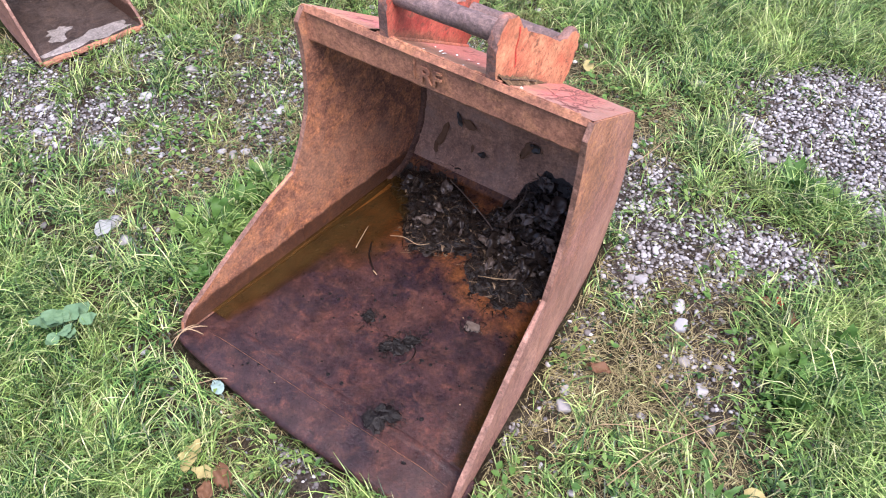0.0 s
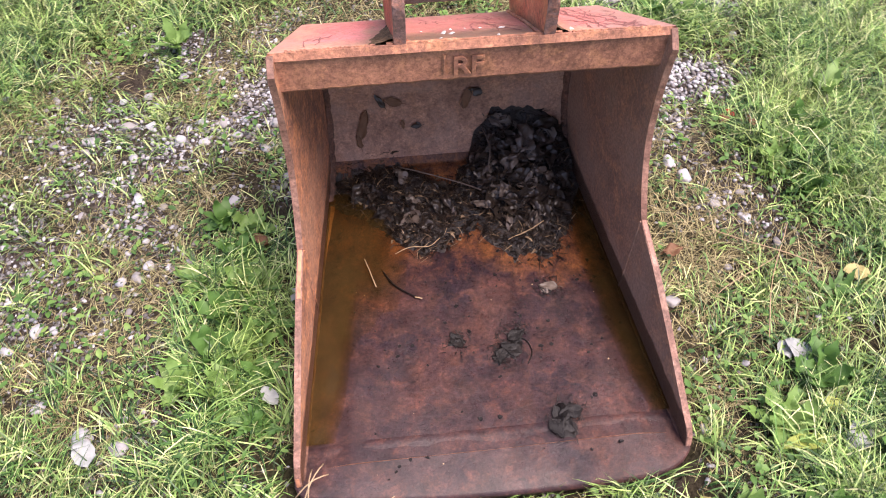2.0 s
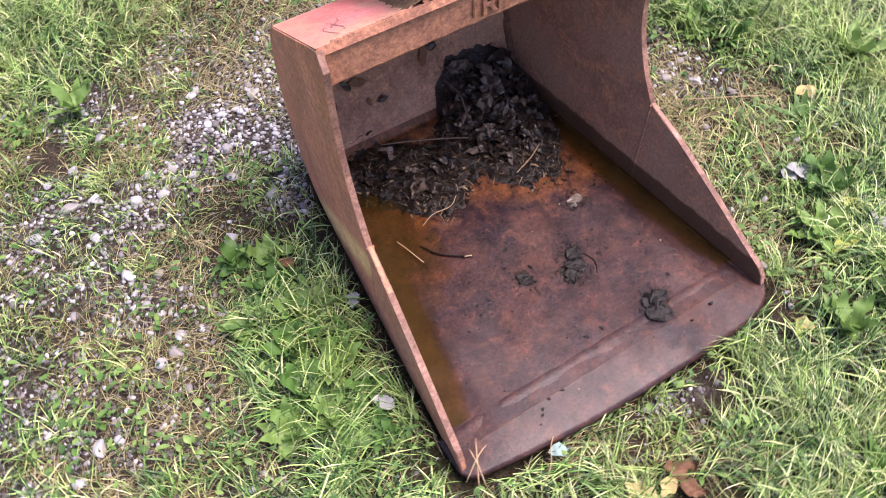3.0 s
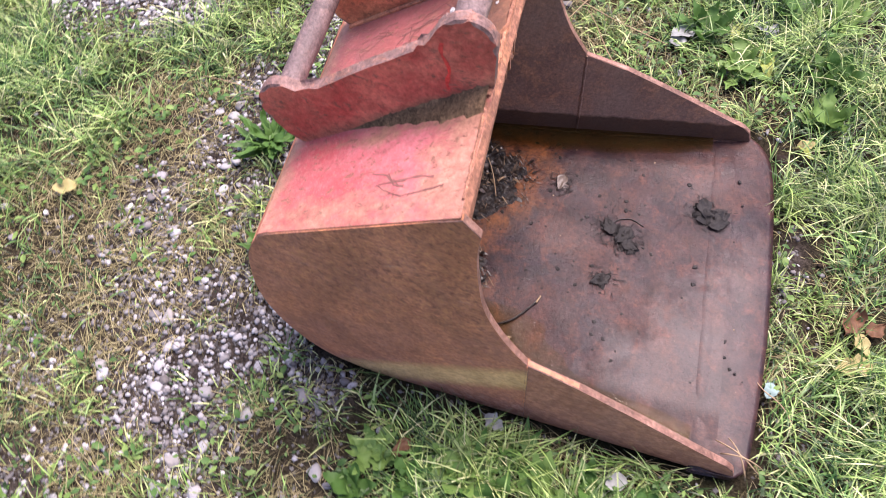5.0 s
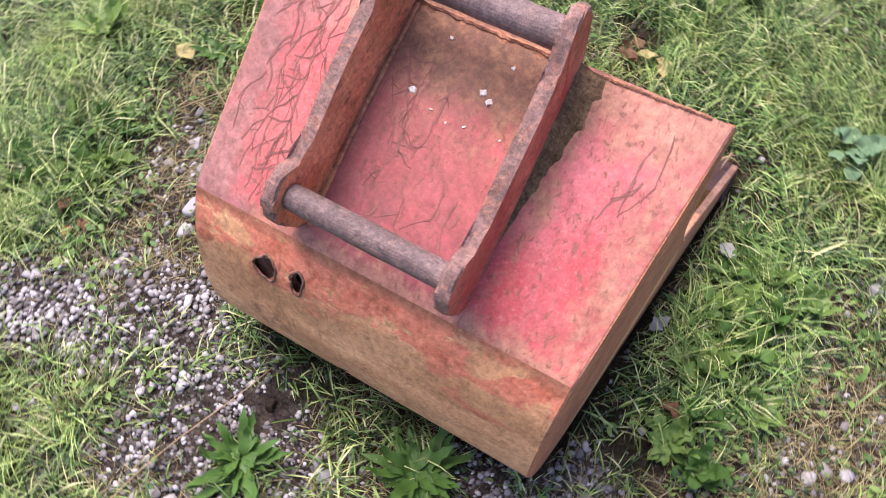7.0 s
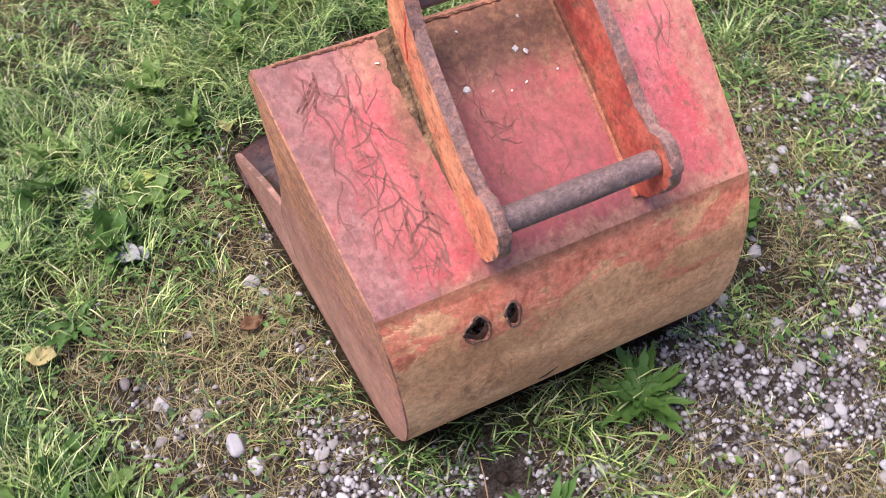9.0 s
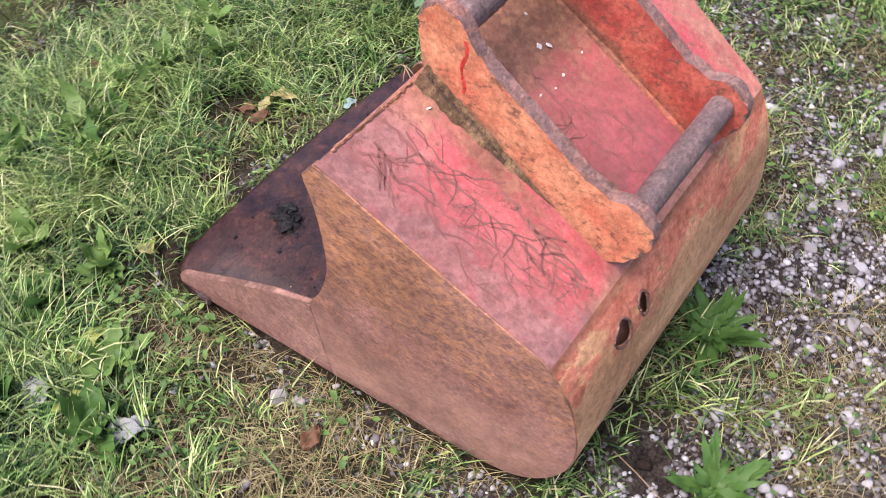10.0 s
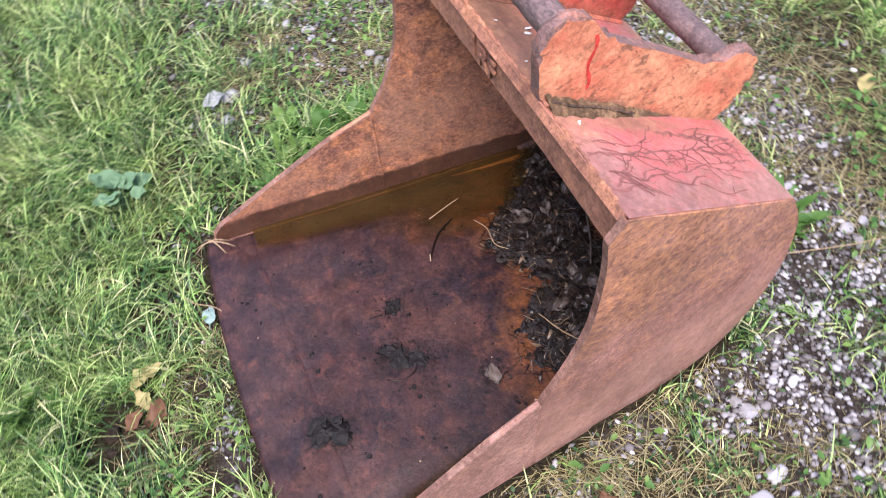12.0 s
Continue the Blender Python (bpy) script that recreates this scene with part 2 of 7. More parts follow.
def paint_red():
    """Faded red paint: pink where chalked, tan and mauve bare rims, brown grime and painted-in shade between the ears.
    """
    k = Mat("faded_red_paint", 0.55, 0.0, 0.3)
    x, y, z = k.xyz()
    ax = k.math("ABSOLUTE", x)
    wide = k.noise(4.5, 6, 0.65, None, 0.4)
    blot = k.noise(15, 8, 0.72, None, 0.5)
    grain = k.noise(55, 7, 0.75)
    fine = k.noise(180, 4, 0.7)
    run = k.noise(22, 7, 0.7, k.scaled((1.5, 0.7, 0.7)), 0.6)
    c = k.mix(k.ramp(wide, 0.38, 0.64), (0.405, 0.054, 0.063), (0.50, 0.138, 0.148))
    c = k.mix(k.math("MULTIPLY", k.ramp(blot, 0.52, 0.68), 0.4), c, (0.50, 0.215, 0.19))
    c = k.mix(k.math("MULTIPLY", k.ramp(fine, 0.52, 0.7), 0.35), c, (0.55, 0.30, 0.26))
    c = k.mix(k.math("MULTIPLY", k.ramp(grain, 0.56, 0.66), 0.45), c, (0.28, 0.075, 0.06))
    # bay: grimy red with the ears' shade painted in, purple towards the rear pin
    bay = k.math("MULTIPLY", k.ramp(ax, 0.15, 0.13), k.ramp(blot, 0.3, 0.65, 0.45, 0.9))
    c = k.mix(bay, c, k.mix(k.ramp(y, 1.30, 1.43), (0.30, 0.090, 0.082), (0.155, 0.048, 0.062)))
    # bare rims
    rim = k.ramp(k.math("ADD", ax, k.math("MULTIPLY", y, 0.095)), 0.378, 0.455)
    rim = k.math("MULTIPLY", rim, k.ramp(x, -0.1, 0.1, 0.85, 1.05))
    front = k.math("MULTIPLY", k.ramp(y, 1.29, 1.17), k.ramp(x, -0.1, 0.1, 1.05, 1.0))
    back = k.ramp(y, 1.455, 1.495)
    inside = k.ramp(ax, 0.15, 0.135)
    mid = k.math("MULTIPLY", inside, k.ramp(y, 1.34, 1.19, 0, 1.25))
    mid = k.math("MAXIMUM", mid, k.math("MULTIPLY", inside, k.math("MULTIPLY", k.ramp(ax, 0.095, 0.125), k.ramp(y, 1.46, 1.2, 0, 0.9))))
    foot = k.math("MULTIPLY", k.ramp(k.math("ABSOLUTE", k.math("SUBTRACT", ax, 0.185)), 0.045, 0.01), k.ramp(y, 1.47, 1.3, 0.3, 0.85))
    wear = k.math("MAXIMUM", k.math("MAXIMUM", rim, front), k.math("MAXIMUM", k.math("MAXIMUM", back, foot), mid))
    wear = k.math("ADD", wear, k.math("MULTIPLY", k.math("SUBTRACT", run, 0.5), 1.5))
    wear = k.math("ADD", wear, k.math("MULTIPLY", k.math("SUBTRACT", blot, 0.5), 1.2))
    wear = k.math("ADD", wear, k.math("MULTIPLY", k.math("SUBTRACT", grain, 0.5), 0.8))
    w = k.ramp(wear, 0.38, 0.98)
    tan = k.mix(k.ramp(grain, 0.4, 0.62), (0.28, 0.128, 0.088), (0.42, 0.212, 0.145))
    mauve = k.mix(k.ramp(grain, 0.42, 0.6), (0.19, 0.102, 0.095), (0.30, 0.165, 0.148))
    grime = k.mix(k.ramp(grain, 0.4, 0.62), (0.13, 0.072, 0.042), (0.30, 0.165, 0.085))
    rustc = k.mix(k.ramp(x, 0.22, 0.26), tan, mauve)
    rustc = k.mix(k.math("MAXIMUM", k.math("MULTIPLY", mid, 0.9), k.math("MULTIPLY", foot, 0.6)), rustc, grime)
    c = k.mix(k.math("MULTIPLY", w, 0.92), c, rustc)
    chip = k.ramp(k.noise(60, 5, 0.65, k.scaled((1.6, 0.9, 1)), 0.4), 0.575, 0.64)
    c = k.mix(k.math("MULTIPLY", chip, 0.75), c, (0.18, 0.08, 0.055))
    dirt = k.noise(13, 7, 0.68, k.scaled((1.3, 0.8, 0.8)), 0.8)
    veil = k.math("MULTIPLY", k.ramp(dirt, 0.40, 0.62, 0.12, 0.55), k.ramp(x, -0.14, 0.16, 0.15, 1.0))
    c = k.mix(veil, c, k.mix(k.ramp(grain, 0.4, 0.6), (0.20, 0.078, 0.062), (0.31, 0.098, 0.088)))
    c = k.vary(c, k.noise(95, 8, 0.78, None, 0.3), 0.80, 1.16)
    c = k.vary(c, k.noise(9, 7, 0.7, k.scaled((1.2, 0.8, 0.8)), 0.7), 0.80, 1.16)
    scar = k.noise(42, 7, 0.72, k.scaled((1.5, 0.8, 1)), 0.8)
    c = k.mix(k.math("MULTIPLY", k.ramp(scar, 0.585, 0.635), 0.65), c, (0.16, 0.062, 0.045))
    k.b.inputs["Sheen Weight"].default_value = 0.25
    k.b.inputs["Sheen Roughness"].default_value = 0.5
    k.b.inputs["Sheen Tint"].default_value = (0.9, 0.62, 0.40, 1)
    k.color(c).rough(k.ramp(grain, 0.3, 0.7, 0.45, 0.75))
    return k.bump(k.math("SUBTRACT", k.math("ADD", k.math("MULTIPLY", fine, 0.4), k.math("MULTIPLY", blot, 0.5)), k.math("MULTIPLY", chip, 0.6)), 0.4, 0.002).m


def paint_orange():
    """Paint of the ears: orange-red, scuffed to rust in short dark flecks, dirty along the foot."""
    k = Mat("scuffed_orange_paint", 0.6, 0.0, 0.3)
    x, y, z = k.xyz()
    wide = k.noise(11, 6, 0.65, None, 0.4)
    fleck = k.noise(55, 7, 0.72, k.scaled((1, 0.75, 1.3)), 0.7)
    patch = k.noise(17, 6, 0.65, None, 0.6)
    fine = k.noise(180, 4, 0.65)
    c = k.mix(k.ramp(wide, 0.38, 0.62), (0.37, 0.060, 0.045), (0.48, 0.130, 0.085))
    c = k.mix(k.ramp(x, -0.05, 0.15), c, k.mix(k.ramp(wide, 0.35, 0.6), (0.52, 0.150, 0.082), (0.61, 0.265, 0.140)))
    hot = k.math("MULTIPLY", k.ramp(fleck, 0.545, 0.60), k.ramp(patch, 0.40, 0.54))
    c = k.mix(k.math("MULTIPLY", hot, 0.8), c, (0.155, 0.075, 0.05))
    c = k.mix(k.math("MULTIPLY", k.ramp(fine, 0.56, 0.7), 0.4), c, (0.30, 0.12, 0.07))
    line = k.math("SUBTRACT", z, k.math("SUBTRACT", 1.3785, k.math("MULTIPLY", y, 0.5863)))
    low = k.ramp(k.math("ADD", line, k.math("MULTIPLY", k.math("SUBTRACT", patch, 0.5), 0.06)), 0.03, 0.008)
    c = k.mix(k.math("MULTIPLY", low, k.ramp(y, 1.48, 1.3, 0.3, 0.8)), c, k.mix(k.ramp(fleck, 0.42, 0.58), (0.30, 0.15, 0.085), (0.14, 0.08, 0.05)))
    c = k.vary(c, k.noise(110, 8, 0.78, None, 0.3), 0.66, 1.28)
    k.color(k.vary(c, k.noise(24, 7, 0.7, None, 0.5), 0.78, 1.18))
    return k.bump(k.math("SUBTRACT", fine, fleck), 0.5, 0.002).m


def rear_shell():
    """Back of the bucket: ragged band of orange-pink paint below the bend, tan rust with brown clouds under it."""
    k = Mat("rear_rust", 0.8, 0.0, 0.25)
    x, y, z = k.xyz()
    wide = k.noise(5, 5, 0.6, k.scaled((0.8, 1, 1)), 0.5)
    cloud = k.noise(8, 6, 0.62, k.scaled((0.7, 1, 1)), 0.9)
    patch = k.noise(12, 7, 0.66, k.scaled((0.6, 1, 1.2)), 0.7)
    spots = k.noise(34, 7, 0.7, None, 0.5)
    fine = k.noise(150, 4, 0.65)
    bare = k.mix(k.ramp(wide, 0.40, 0.60), (0.53, 0.262, 0.130), (0.70, 0.38, 0.20))
    bare = k.mix(k.math("MULTIPLY", k.ramp(spots, 0.52, 0.66), 0.45), bare, (0.50, 0.27, 0.14))
    bare = k.mix(k.math("MULTIPLY", k.ramp(cloud, 0.52, 0.68), 0.4), bare, (0.29, 0.150, 0.080))
    left = k.math("ADD", k.ramp(z, 0.31, 0.49), k.math("MULTIPLY", k.math("SUBTRACT", patch, 0.5), 3.2))
    left = k.math("ADD", left, k.math("MULTIPLY", k.math("SUBTRACT", spots, 0.5), 1.4))
    paint = k.mix(k.ramp(spots, 0.4, 0.62), (0.46, 0.115, 0.070), (0.62, 0.215, 0.135))
    c = k.mix(k.math("MULTIPLY", k.ramp(left, 0.58, 0.70), 0.92), bare, paint)
    c = k.mix(k.math("MULTIPLY", k.ramp(spots, 0.42, 0.34), 0.5), c, (0.14, 0.075, 0.045))
    c = k.mix(k.math("MULTIPLY", k.ramp(fine, 0.56, 0.72), 0.35), c, (0.15, 0.075, 0.045))
    seam = k.math("MULTIPLY", k.ramp(k.math("ABSOLUTE", k.math("SUBTRACT", z, 0.494)), 0.022, 0.004), k.ramp(patch, 0.3, 0.5, 0.4, 1))
    c = k.mix(k.math("MULTIPLY", seam, 0.75), c, (0.22, 0.105, 0.06))
    stain = k.noise(7.5, 8, 0.72, k.scaled((0.8, 1, 1.3)), 1.1)
    c = k.mix(k.math("MULTIPLY", k.ramp(stain, 0.53, 0.60), 0.34), c, k.mix(k.ramp(spots, 0.42, 0.6), (0.215, 0.102, 0.050), (0.36, 0.18, 0.085)))
    run = k.noise(13, 8, 0.74, k.scaled((1.4, 1, 0.7)), 0.8)
    c = k.mix(k.math("MULTIPLY", k.ramp(run, 0.57, 0.62), 0.4), c, (0.175, 0.080, 0.042))
    belt = k.math("ADD", k.math("ABSOLUTE", k.math("SUBTRACT", z, 0.375)), k.math("MULTIPLY", k.math("SUBTRACT", stain, 0.5), 0.35))
    c = k.mix(k.math("MULTIPLY", k.ramp(belt, 0.055, 0.02), 0.38), c, k.mix(k.ramp(spots, 0.42, 0.6), (0.17, 0.085, 0.042), (0.31, 0.165, 0.075)))
    c = k.vary(c, k.noise(85, 8, 0.78, None, 0.3), 0.68, 1.26)
    k.color(c)
    return k.bump(k.math("ADD", k.math("MULTIPLY", patch, 1.2), k.math("ADD", spots, k.math("MULTIPLY", fine, 0.4))), 0.5, 0.003).m


def wet_floor():
    """Wet rusty floor: dark purple-brown film, red scabs, brown silt towards the back."""
    k = Mat("wet_floor", 0.3, 0.0, 0.23)
    x, y, z = k.xyz()
    wide = k.noise(5, 7, 0.7, None, 0.4)
    scab = k.noise(24, 8, 0.76, None, 0.3)
    grain = k.noise(80, 7, 0.82)
    c = k.mix(k.ramp(wide, 0.38, 0.62), (0.015, 0.0090, 0.0125), (0.038, 0.0182, 0.0172))
    broad = k.noise(8, 5, 0.6, None, 0.7)
    c = k.mix(k.math("MULTIPLY", k.ramp(broad, 0.50, 0.66), 0.45), c, (0.067, 0.028, 0.020))
    c = k.mix(k.math("MULTIPLY", k.ramp(scab, 0.50, 0.66), 0.4), c, (0.108, 0.044, 0.027))
    silt = k.math("ADD", k.ramp(k.math("ADD", y, k.math("MULTIPLY", x, 0.25)), 1.02, 1.20), k.math("MULTIPLY", k.math("SUBTRACT", wide, 0.5), 2.2))
    silt = k.math("MULTIPLY", k.ramp(silt, 0.35, 0.9), k.ramp(scab, 0.36, 0.56))
    c = k.mix(k.math("MULTIPLY", silt, 0.68), c, (0.180, 0.064, 0.018))
    c = k.mix(k.math("MULTIPLY", k.ramp(grain, 0.55, 0.65), 0.55), c, (0.012, 0.009, 0.010))
    c = k.mix(k.math("MULTIPLY", k.ramp(grain, 0.43, 0.36), 0.25), c, (0.11, 0.055, 0.045))
    ember = k.noise(11, 8, 0.74, None, 0.6)
    c = k.mix(k.math("MULTIPLY", k.math("MULTIPLY", k.ramp(ember, 0.52, 0.62), k.ramp(scab, 0.42, 0.56)), 0.32), c, (0.120, 0.040, 0.026))
    c = k.mix(k.math("MULTIPLY", k.ramp(ember, 0.47, 0.39), 0.30), c, (0.018, 0.011, 0.012))
    c = k.vary(c, k.noise(125, 8, 0.8), 0.6, 1.4)
    c = k.vary(c, k.noise(15, 8, 0.74, None, 0.5), 0.66, 1.30)
    c = k.mix(k.math("MULTIPLY", k.ramp(k.noise(48, 6, 0.7, None, 0.6), 0.60, 0.66), 0.7), c, (0.010, 0.007, 0.007))
    k.color(c)
    film = k.noise(4.5, 4, 0.55, None, 0.6)
    pool = k.math("ADD", k.ramp(k.math("ADD", y, k.math("MULTIPLY", x, 0.9)), 0.80, 0.45), k.math("MULTIPLY", k.math("SUBTRACT", k.noise(16, 7, 0.72, None, 0.5), 0.5), 1.5))
    pool = k.ramp(pool, 0.25, 0.6)
    k.put(k.b.inputs["Coat Weight"], k.math("MULTIPLY", pool, 0.25))
    k.b.inputs["Coat Roughness"].default_value = 0.42
    k.put(k.b.inputs["Specular IOR Level"], k.ramp(film, 0.36, 0.66, 0.13, 0.23))
    k.rough(k.ramp(k.math("ADD", k.math("MULTIPLY", scab, 0.6), k.math("MULTIPLY", grain, 0.4)), 0.4, 0.6, 0.24, 0.44))
    return k.bump(k.math("ADD", k.math("MULTIPLY", scab, 0.5), k.math("MULTIPLY", grain, 0.7)), 0.6, 0.004).m


def back_wall():
    k = rust("silted_back_wall", (0.21, 0.112, 0.074), (0.34, 0.190, 0.128), (0.40, 0.200, 0.108), 0.6, 0.4, spec=0.3, pepper=0.5)
    base = k.b.inputs["Base Color"].links[0].from_socket
    silt = k.noise(7, 6, 0.62, None, 0.7)
    k.color(k.mix(k.math("MULTIPLY", k.ramp(silt, 0.50, 0.66), 0.6), base, (0.25, 0.165, 0.13)))
    return k.m


M_RED, M_EAR, M_REAR, M_FLOOR, M_BACK = paint_red(), paint_orange(), rear_shell(), wet_floor(), back_wall()


def water_mat():
    """Shallow rusty water: clear at its rim, clouding brown with depth, with a mirror on top."""
    k = Mat("murky_water", 0.06, 0.0, 0.4)
    k.b.inputs["IOR"].default_value = 1.33
    cloud = k.noise(9, 5, 0.6)
    k.color(k.mix(k.ramp(cloud, 0.38, 0.62), (0.042, 0.025, 0.009), (0.068, 0.042, 0.014)))
    at = k.t.nodes.new("ShaderNodeAttribute")
    at.attribute_name = "depth"
    deep = k.ramp(k.math("ADD", at.outputs["Fac"], k.math("MULTIPLY", k.math("SUBTRACT", k.noise(38, 5, 0.7), 0.5), 0.004)), 0.0, 0.008)
    t = k.t
    tr = t.nodes.new("ShaderNodeBsdfTransparent")
    k.put(tr.inputs[0], k.mix(deep, (1.0, 0.97, 0.9), (0.80, 0.64, 0.36)))
    mx = t.nodes.new("ShaderNodeMixShader")
    k.put(mx.inputs[0], k.ramp(deep, 0, 1, 0.02, 0.42))
    t.links.new(tr.outputs[0], mx.inputs[1])
    t.links.new(k.b.outputs[0], mx.inputs[2])
    t.links.new(mx.outputs[0], t.nodes["Material Output"].inputs["Surface"])
    return k.m


def mud_mat():
    k = Mat("wet_black_mud", 0.45, 0.0, 0.5)
    n, f = k.noise(22, 7, 0.7), k.noise(120, 5, 0.7)
    c = k.mix(k.ramp(n, 0.4, 0.62), (0.005, 0.0044, 0.0046), (0.022, 0.016, 0.013))
    k.color(k.mix(k.math("MULTIPLY", k.ramp(f, 0.54, 0.68), 0.4), c, (0.036, 0.025, 0.019)))
    k.rough(k.ramp(n, 0.35, 0.65, 0.22, 0.6))
    k.b.inputs["Specular IOR Level"].default_value = 0.45
    return k.bump(k.math("ADD", n, f), 0.9, 0.006).m


def leafy(name, stops, rough=0.6, trans=0.16, fine=60, patch=None):
    """Blades or leaves: a colour per island out of stops, mottled, partly letting light through."""
    k = Mat(name, rough, 0.0, 0.26)
    n = k.t.nodes.new("ShaderNodeValToRGB")
    r = n.color_ramp
    r.interpolation = "LINEAR"
    while len(r.elements) < len(stops):
        r.elements.new(0.5)
    for e, (p, c) in zip(r.elements, stops):
        e.position, e.color = p, (*c, 1)
    k.t.links.new(k.island(), n.inputs[0])
    m = k.noise(fine, 3, 0.6)
    c = k.mix(k.ramp(m, 0.3, 0.7, 0, 0.35), n.outputs[0], tuple(0.45 * v for v in stops[0][1]))
    if patch:
        c = k.mix(k.math("MULTIPLY", k.ramp(k.noise(3.5, 5, 0.65), 0.47, 0.62), 0.26), c, patch)
        c = k.vary(c, k.noise(13, 6, 0.7, None, 0.5), 0.54, 1.64)
    k.color(c)
    if trans:
        tl = k.node("BsdfTranslucent", Color=c)
        mx = k.t.nodes.new("ShaderNodeMixShader")
        mx.inputs[0].default_value = trans
        k.t.links.new(k.b.outputs[0], mx.inputs[1])
        k.t.links.new(tl.outputs[0], mx.inputs[2])
        k.t.links.new(mx.outputs[0], k.t.nodes["Material Output"].inputs["Surface"])
    return k.m


M_WATER, M_MUD = water_mat(), mud_mat()
M_CLOT = rust("black_clot", (0.0035, 0.003, 0.0032), (0.008, 0.006, 0.0055), (0.018, 0.013, 0.011), 0.45, 0.4, spec=0.2).m
M_GRASS = leafy("grass_green", [(0.0, (0.008, 0.026, 0.009)), (0.28, (0.028, 0.080, 0.022)), (0.52, (0.120, 0.245, 0.060)), (0.74, (0.26, 0.395, 0.115)), (0.9, (0.40, 0.49, 0.19)), (1.0, (0.55, 0.55, 0.31))], rough=0.35, trans=0.12, patch=(0.27, 0.32, 0.08))
M_BLADE = leafy("grass_broad", [(0.0, (0.045, 0.115, 0.032)), (0.5, (0.14, 0.26, 0.075)), (1.0, (0.32, 0.45, 0.17))], 0.5)
M_WITHER = leafy("grass_withered", [(0.0, (0.052, 0.044, 0.022)), (0.5, (0.205, 0.180, 0.080)), (1.0, (0.43, 0.39, 0.20))], 0.8, 0.08)
# clover green is darkened to stand in for shadow low in the turf
M_CLOVER = leafy("clover_leaf", [(0.0, (0.011, 0.032, 0.009)), (0.5, (0.032, 0.080, 0.020)), (1.0, (0.11, 0.20, 0.05))], 0.5, 0.12)
M_STRAW = leafy("grass_dry", [(0.0, (0.14, 0.115, 0.05)), (0.5, (0.31, 0.265, 0.13)), (1.0, (0.48, 0.42, 0.25))], 0.7, 0.2)
M_WEED = leafy("weed_leaf", [(0.0, (0.040, 0.10, 0.025)), (0.5, (0.085, 0.19, 0.04)), (1.0, (0.19, 0.30, 0.075))], 0.5, 0.25)
M_LUSH = leafy("lush_leaf", [(0.0, (0.095, 0.19, 0.045)), (0.5, (0.165, 0.28, 0.07)), (1.0, (0.29, 0.40, 0.13))], 0.5, 0.25)
M_MALLOW = leafy("mallow_leaf", [(0.0, (0.080, 0.17, 0.085)), (1.0, (0.20, 0.32, 0.18))], 0.7, 0.2)
M_LEAF_Y = leafy("leaf_yellow", [(0.0, (0.36, 0.31, 0.12)), (1.0, (0.45, 0.39, 0.18))], 0.6, 0.25)
M_LEAF_G = leafy("leaf_yellow_green", [(0.0, (0.30, 0.36, 0.08)), (1.0, (0.36, 0.42, 0.10))], 0.6, 0.25)
M_LEAF_W = leafy("leaf_white", [(0.0, (0.24, 0.26, 0.25)), (1.0, (0.33, 0.345, 0.33))], 0.7, 0.1)
M_LEAF_P = leafy("leaf_pale_green", [(0.0, (0.20, 0.30, 0.28)), (1.0, (0.26, 0.36, 0.33))], 0.7, 0.1)
M_LEAF_B = leafy("leaf_brown", [(0.0, (0.13, 0.066, 0.036)), (1.0, (0.20, 0.105, 0.058))], 0.7, 0.15)
M_LITTER = leafy("wet_litter", [(0.0, (0.004, 0.0036, 0.0034)), (0.6, (0.015, 0.010, 0.008)), (0.9, (0.060, 0.040, 0.028)), (1.0, (0.28, 0.20, 0.125))], 0.3, 0.0)
M_DEAD = leafy("wet_dead_leaf", [(0.0, (0.060, 0.045, 0.036)), (1.0, (0.17, 0.135, 0.115))], 0.35, 0.0, 45)
M_SODDEN = leafy("sodden_leaf", [(0.0, (0.012, 0.009, 0.0075)), (1.0, (0.068, 0.050, 0.040))], 0.3, 0.0, 45)
M_STICK = leafy("pale_stick", [(0.0, (0.28, 0.19, 0.11)), (1.0, (0.38, 0.28, 0.17))], 0.7, 0.0)
M_VINE = leafy("vine_stain", [(0.0, (0.185, 0.076, 0.066)), (1.0, (0.26, 0.110, 0.095))], 0.85, 0.0)
M_DIRT = rust("packed_dirt", (0.085, 0.055, 0.032), (0.185, 0.115, 0.066), (0.29, 0.18, 0.10), 0.95, 0.6, spec=0.1).m


def stone_mat(name="pebble", tone=1.0):
    k = Mat(name, 0.75)
    n = k.t.nodes.new("ShaderNodeValToRGB")
    cols = [(0.0, (0.075, 0.068, 0.066)), (0.3, (0.165, 0.156, 0.156)), (0.6, (0.265, 0.264, 0.272)), (0.86, (0.345, 0.343, 0.352)), (1.0, (0.50, 0.495, 0.50))]
    while len(n.color_ramp.elements) < len(cols):
        n.color_ramp.elements.new(0.5)
    for e, (p, c) in zip(n.color_ramp.elements, cols):
        e.position, e.color = p, (*[tone * v for v in c], 1)
    k.t.links.new(k.math("FRACT", k.math("ADD", k.island(), k.node("ObjectInfo").outputs["Random"])), n.inputs[0])
    f = k.noise(130, 5, 0.7)
    c = k.mix(k.ramp(f, 0.45, 0.72, 0, 0.4), n.outputs[0], (0.15, 0.135, 0.12))
    k.color(c)
    return k.bump(f, 0.4, 0.002).m


def big_stone_mat():
    k = Mat("pale_stone", 0.7)
    n, f = k.noise(25, 5, 0.65), k.noise(140, 5, 0.7)
    r = k.node("ObjectInfo").outputs["Random"]
    c = k.mix(r, (0.19, 0.18, 0.17), (0.30, 0.308, 0.325))
    c = k.mix(k.ramp(n, 0.5, 0.7, 0, 0.6), c, (0.30, 0.27, 0.23))
    k.color(c)
    return k.bump(k.math("ADD", n, f), 0.4, 0.004).m


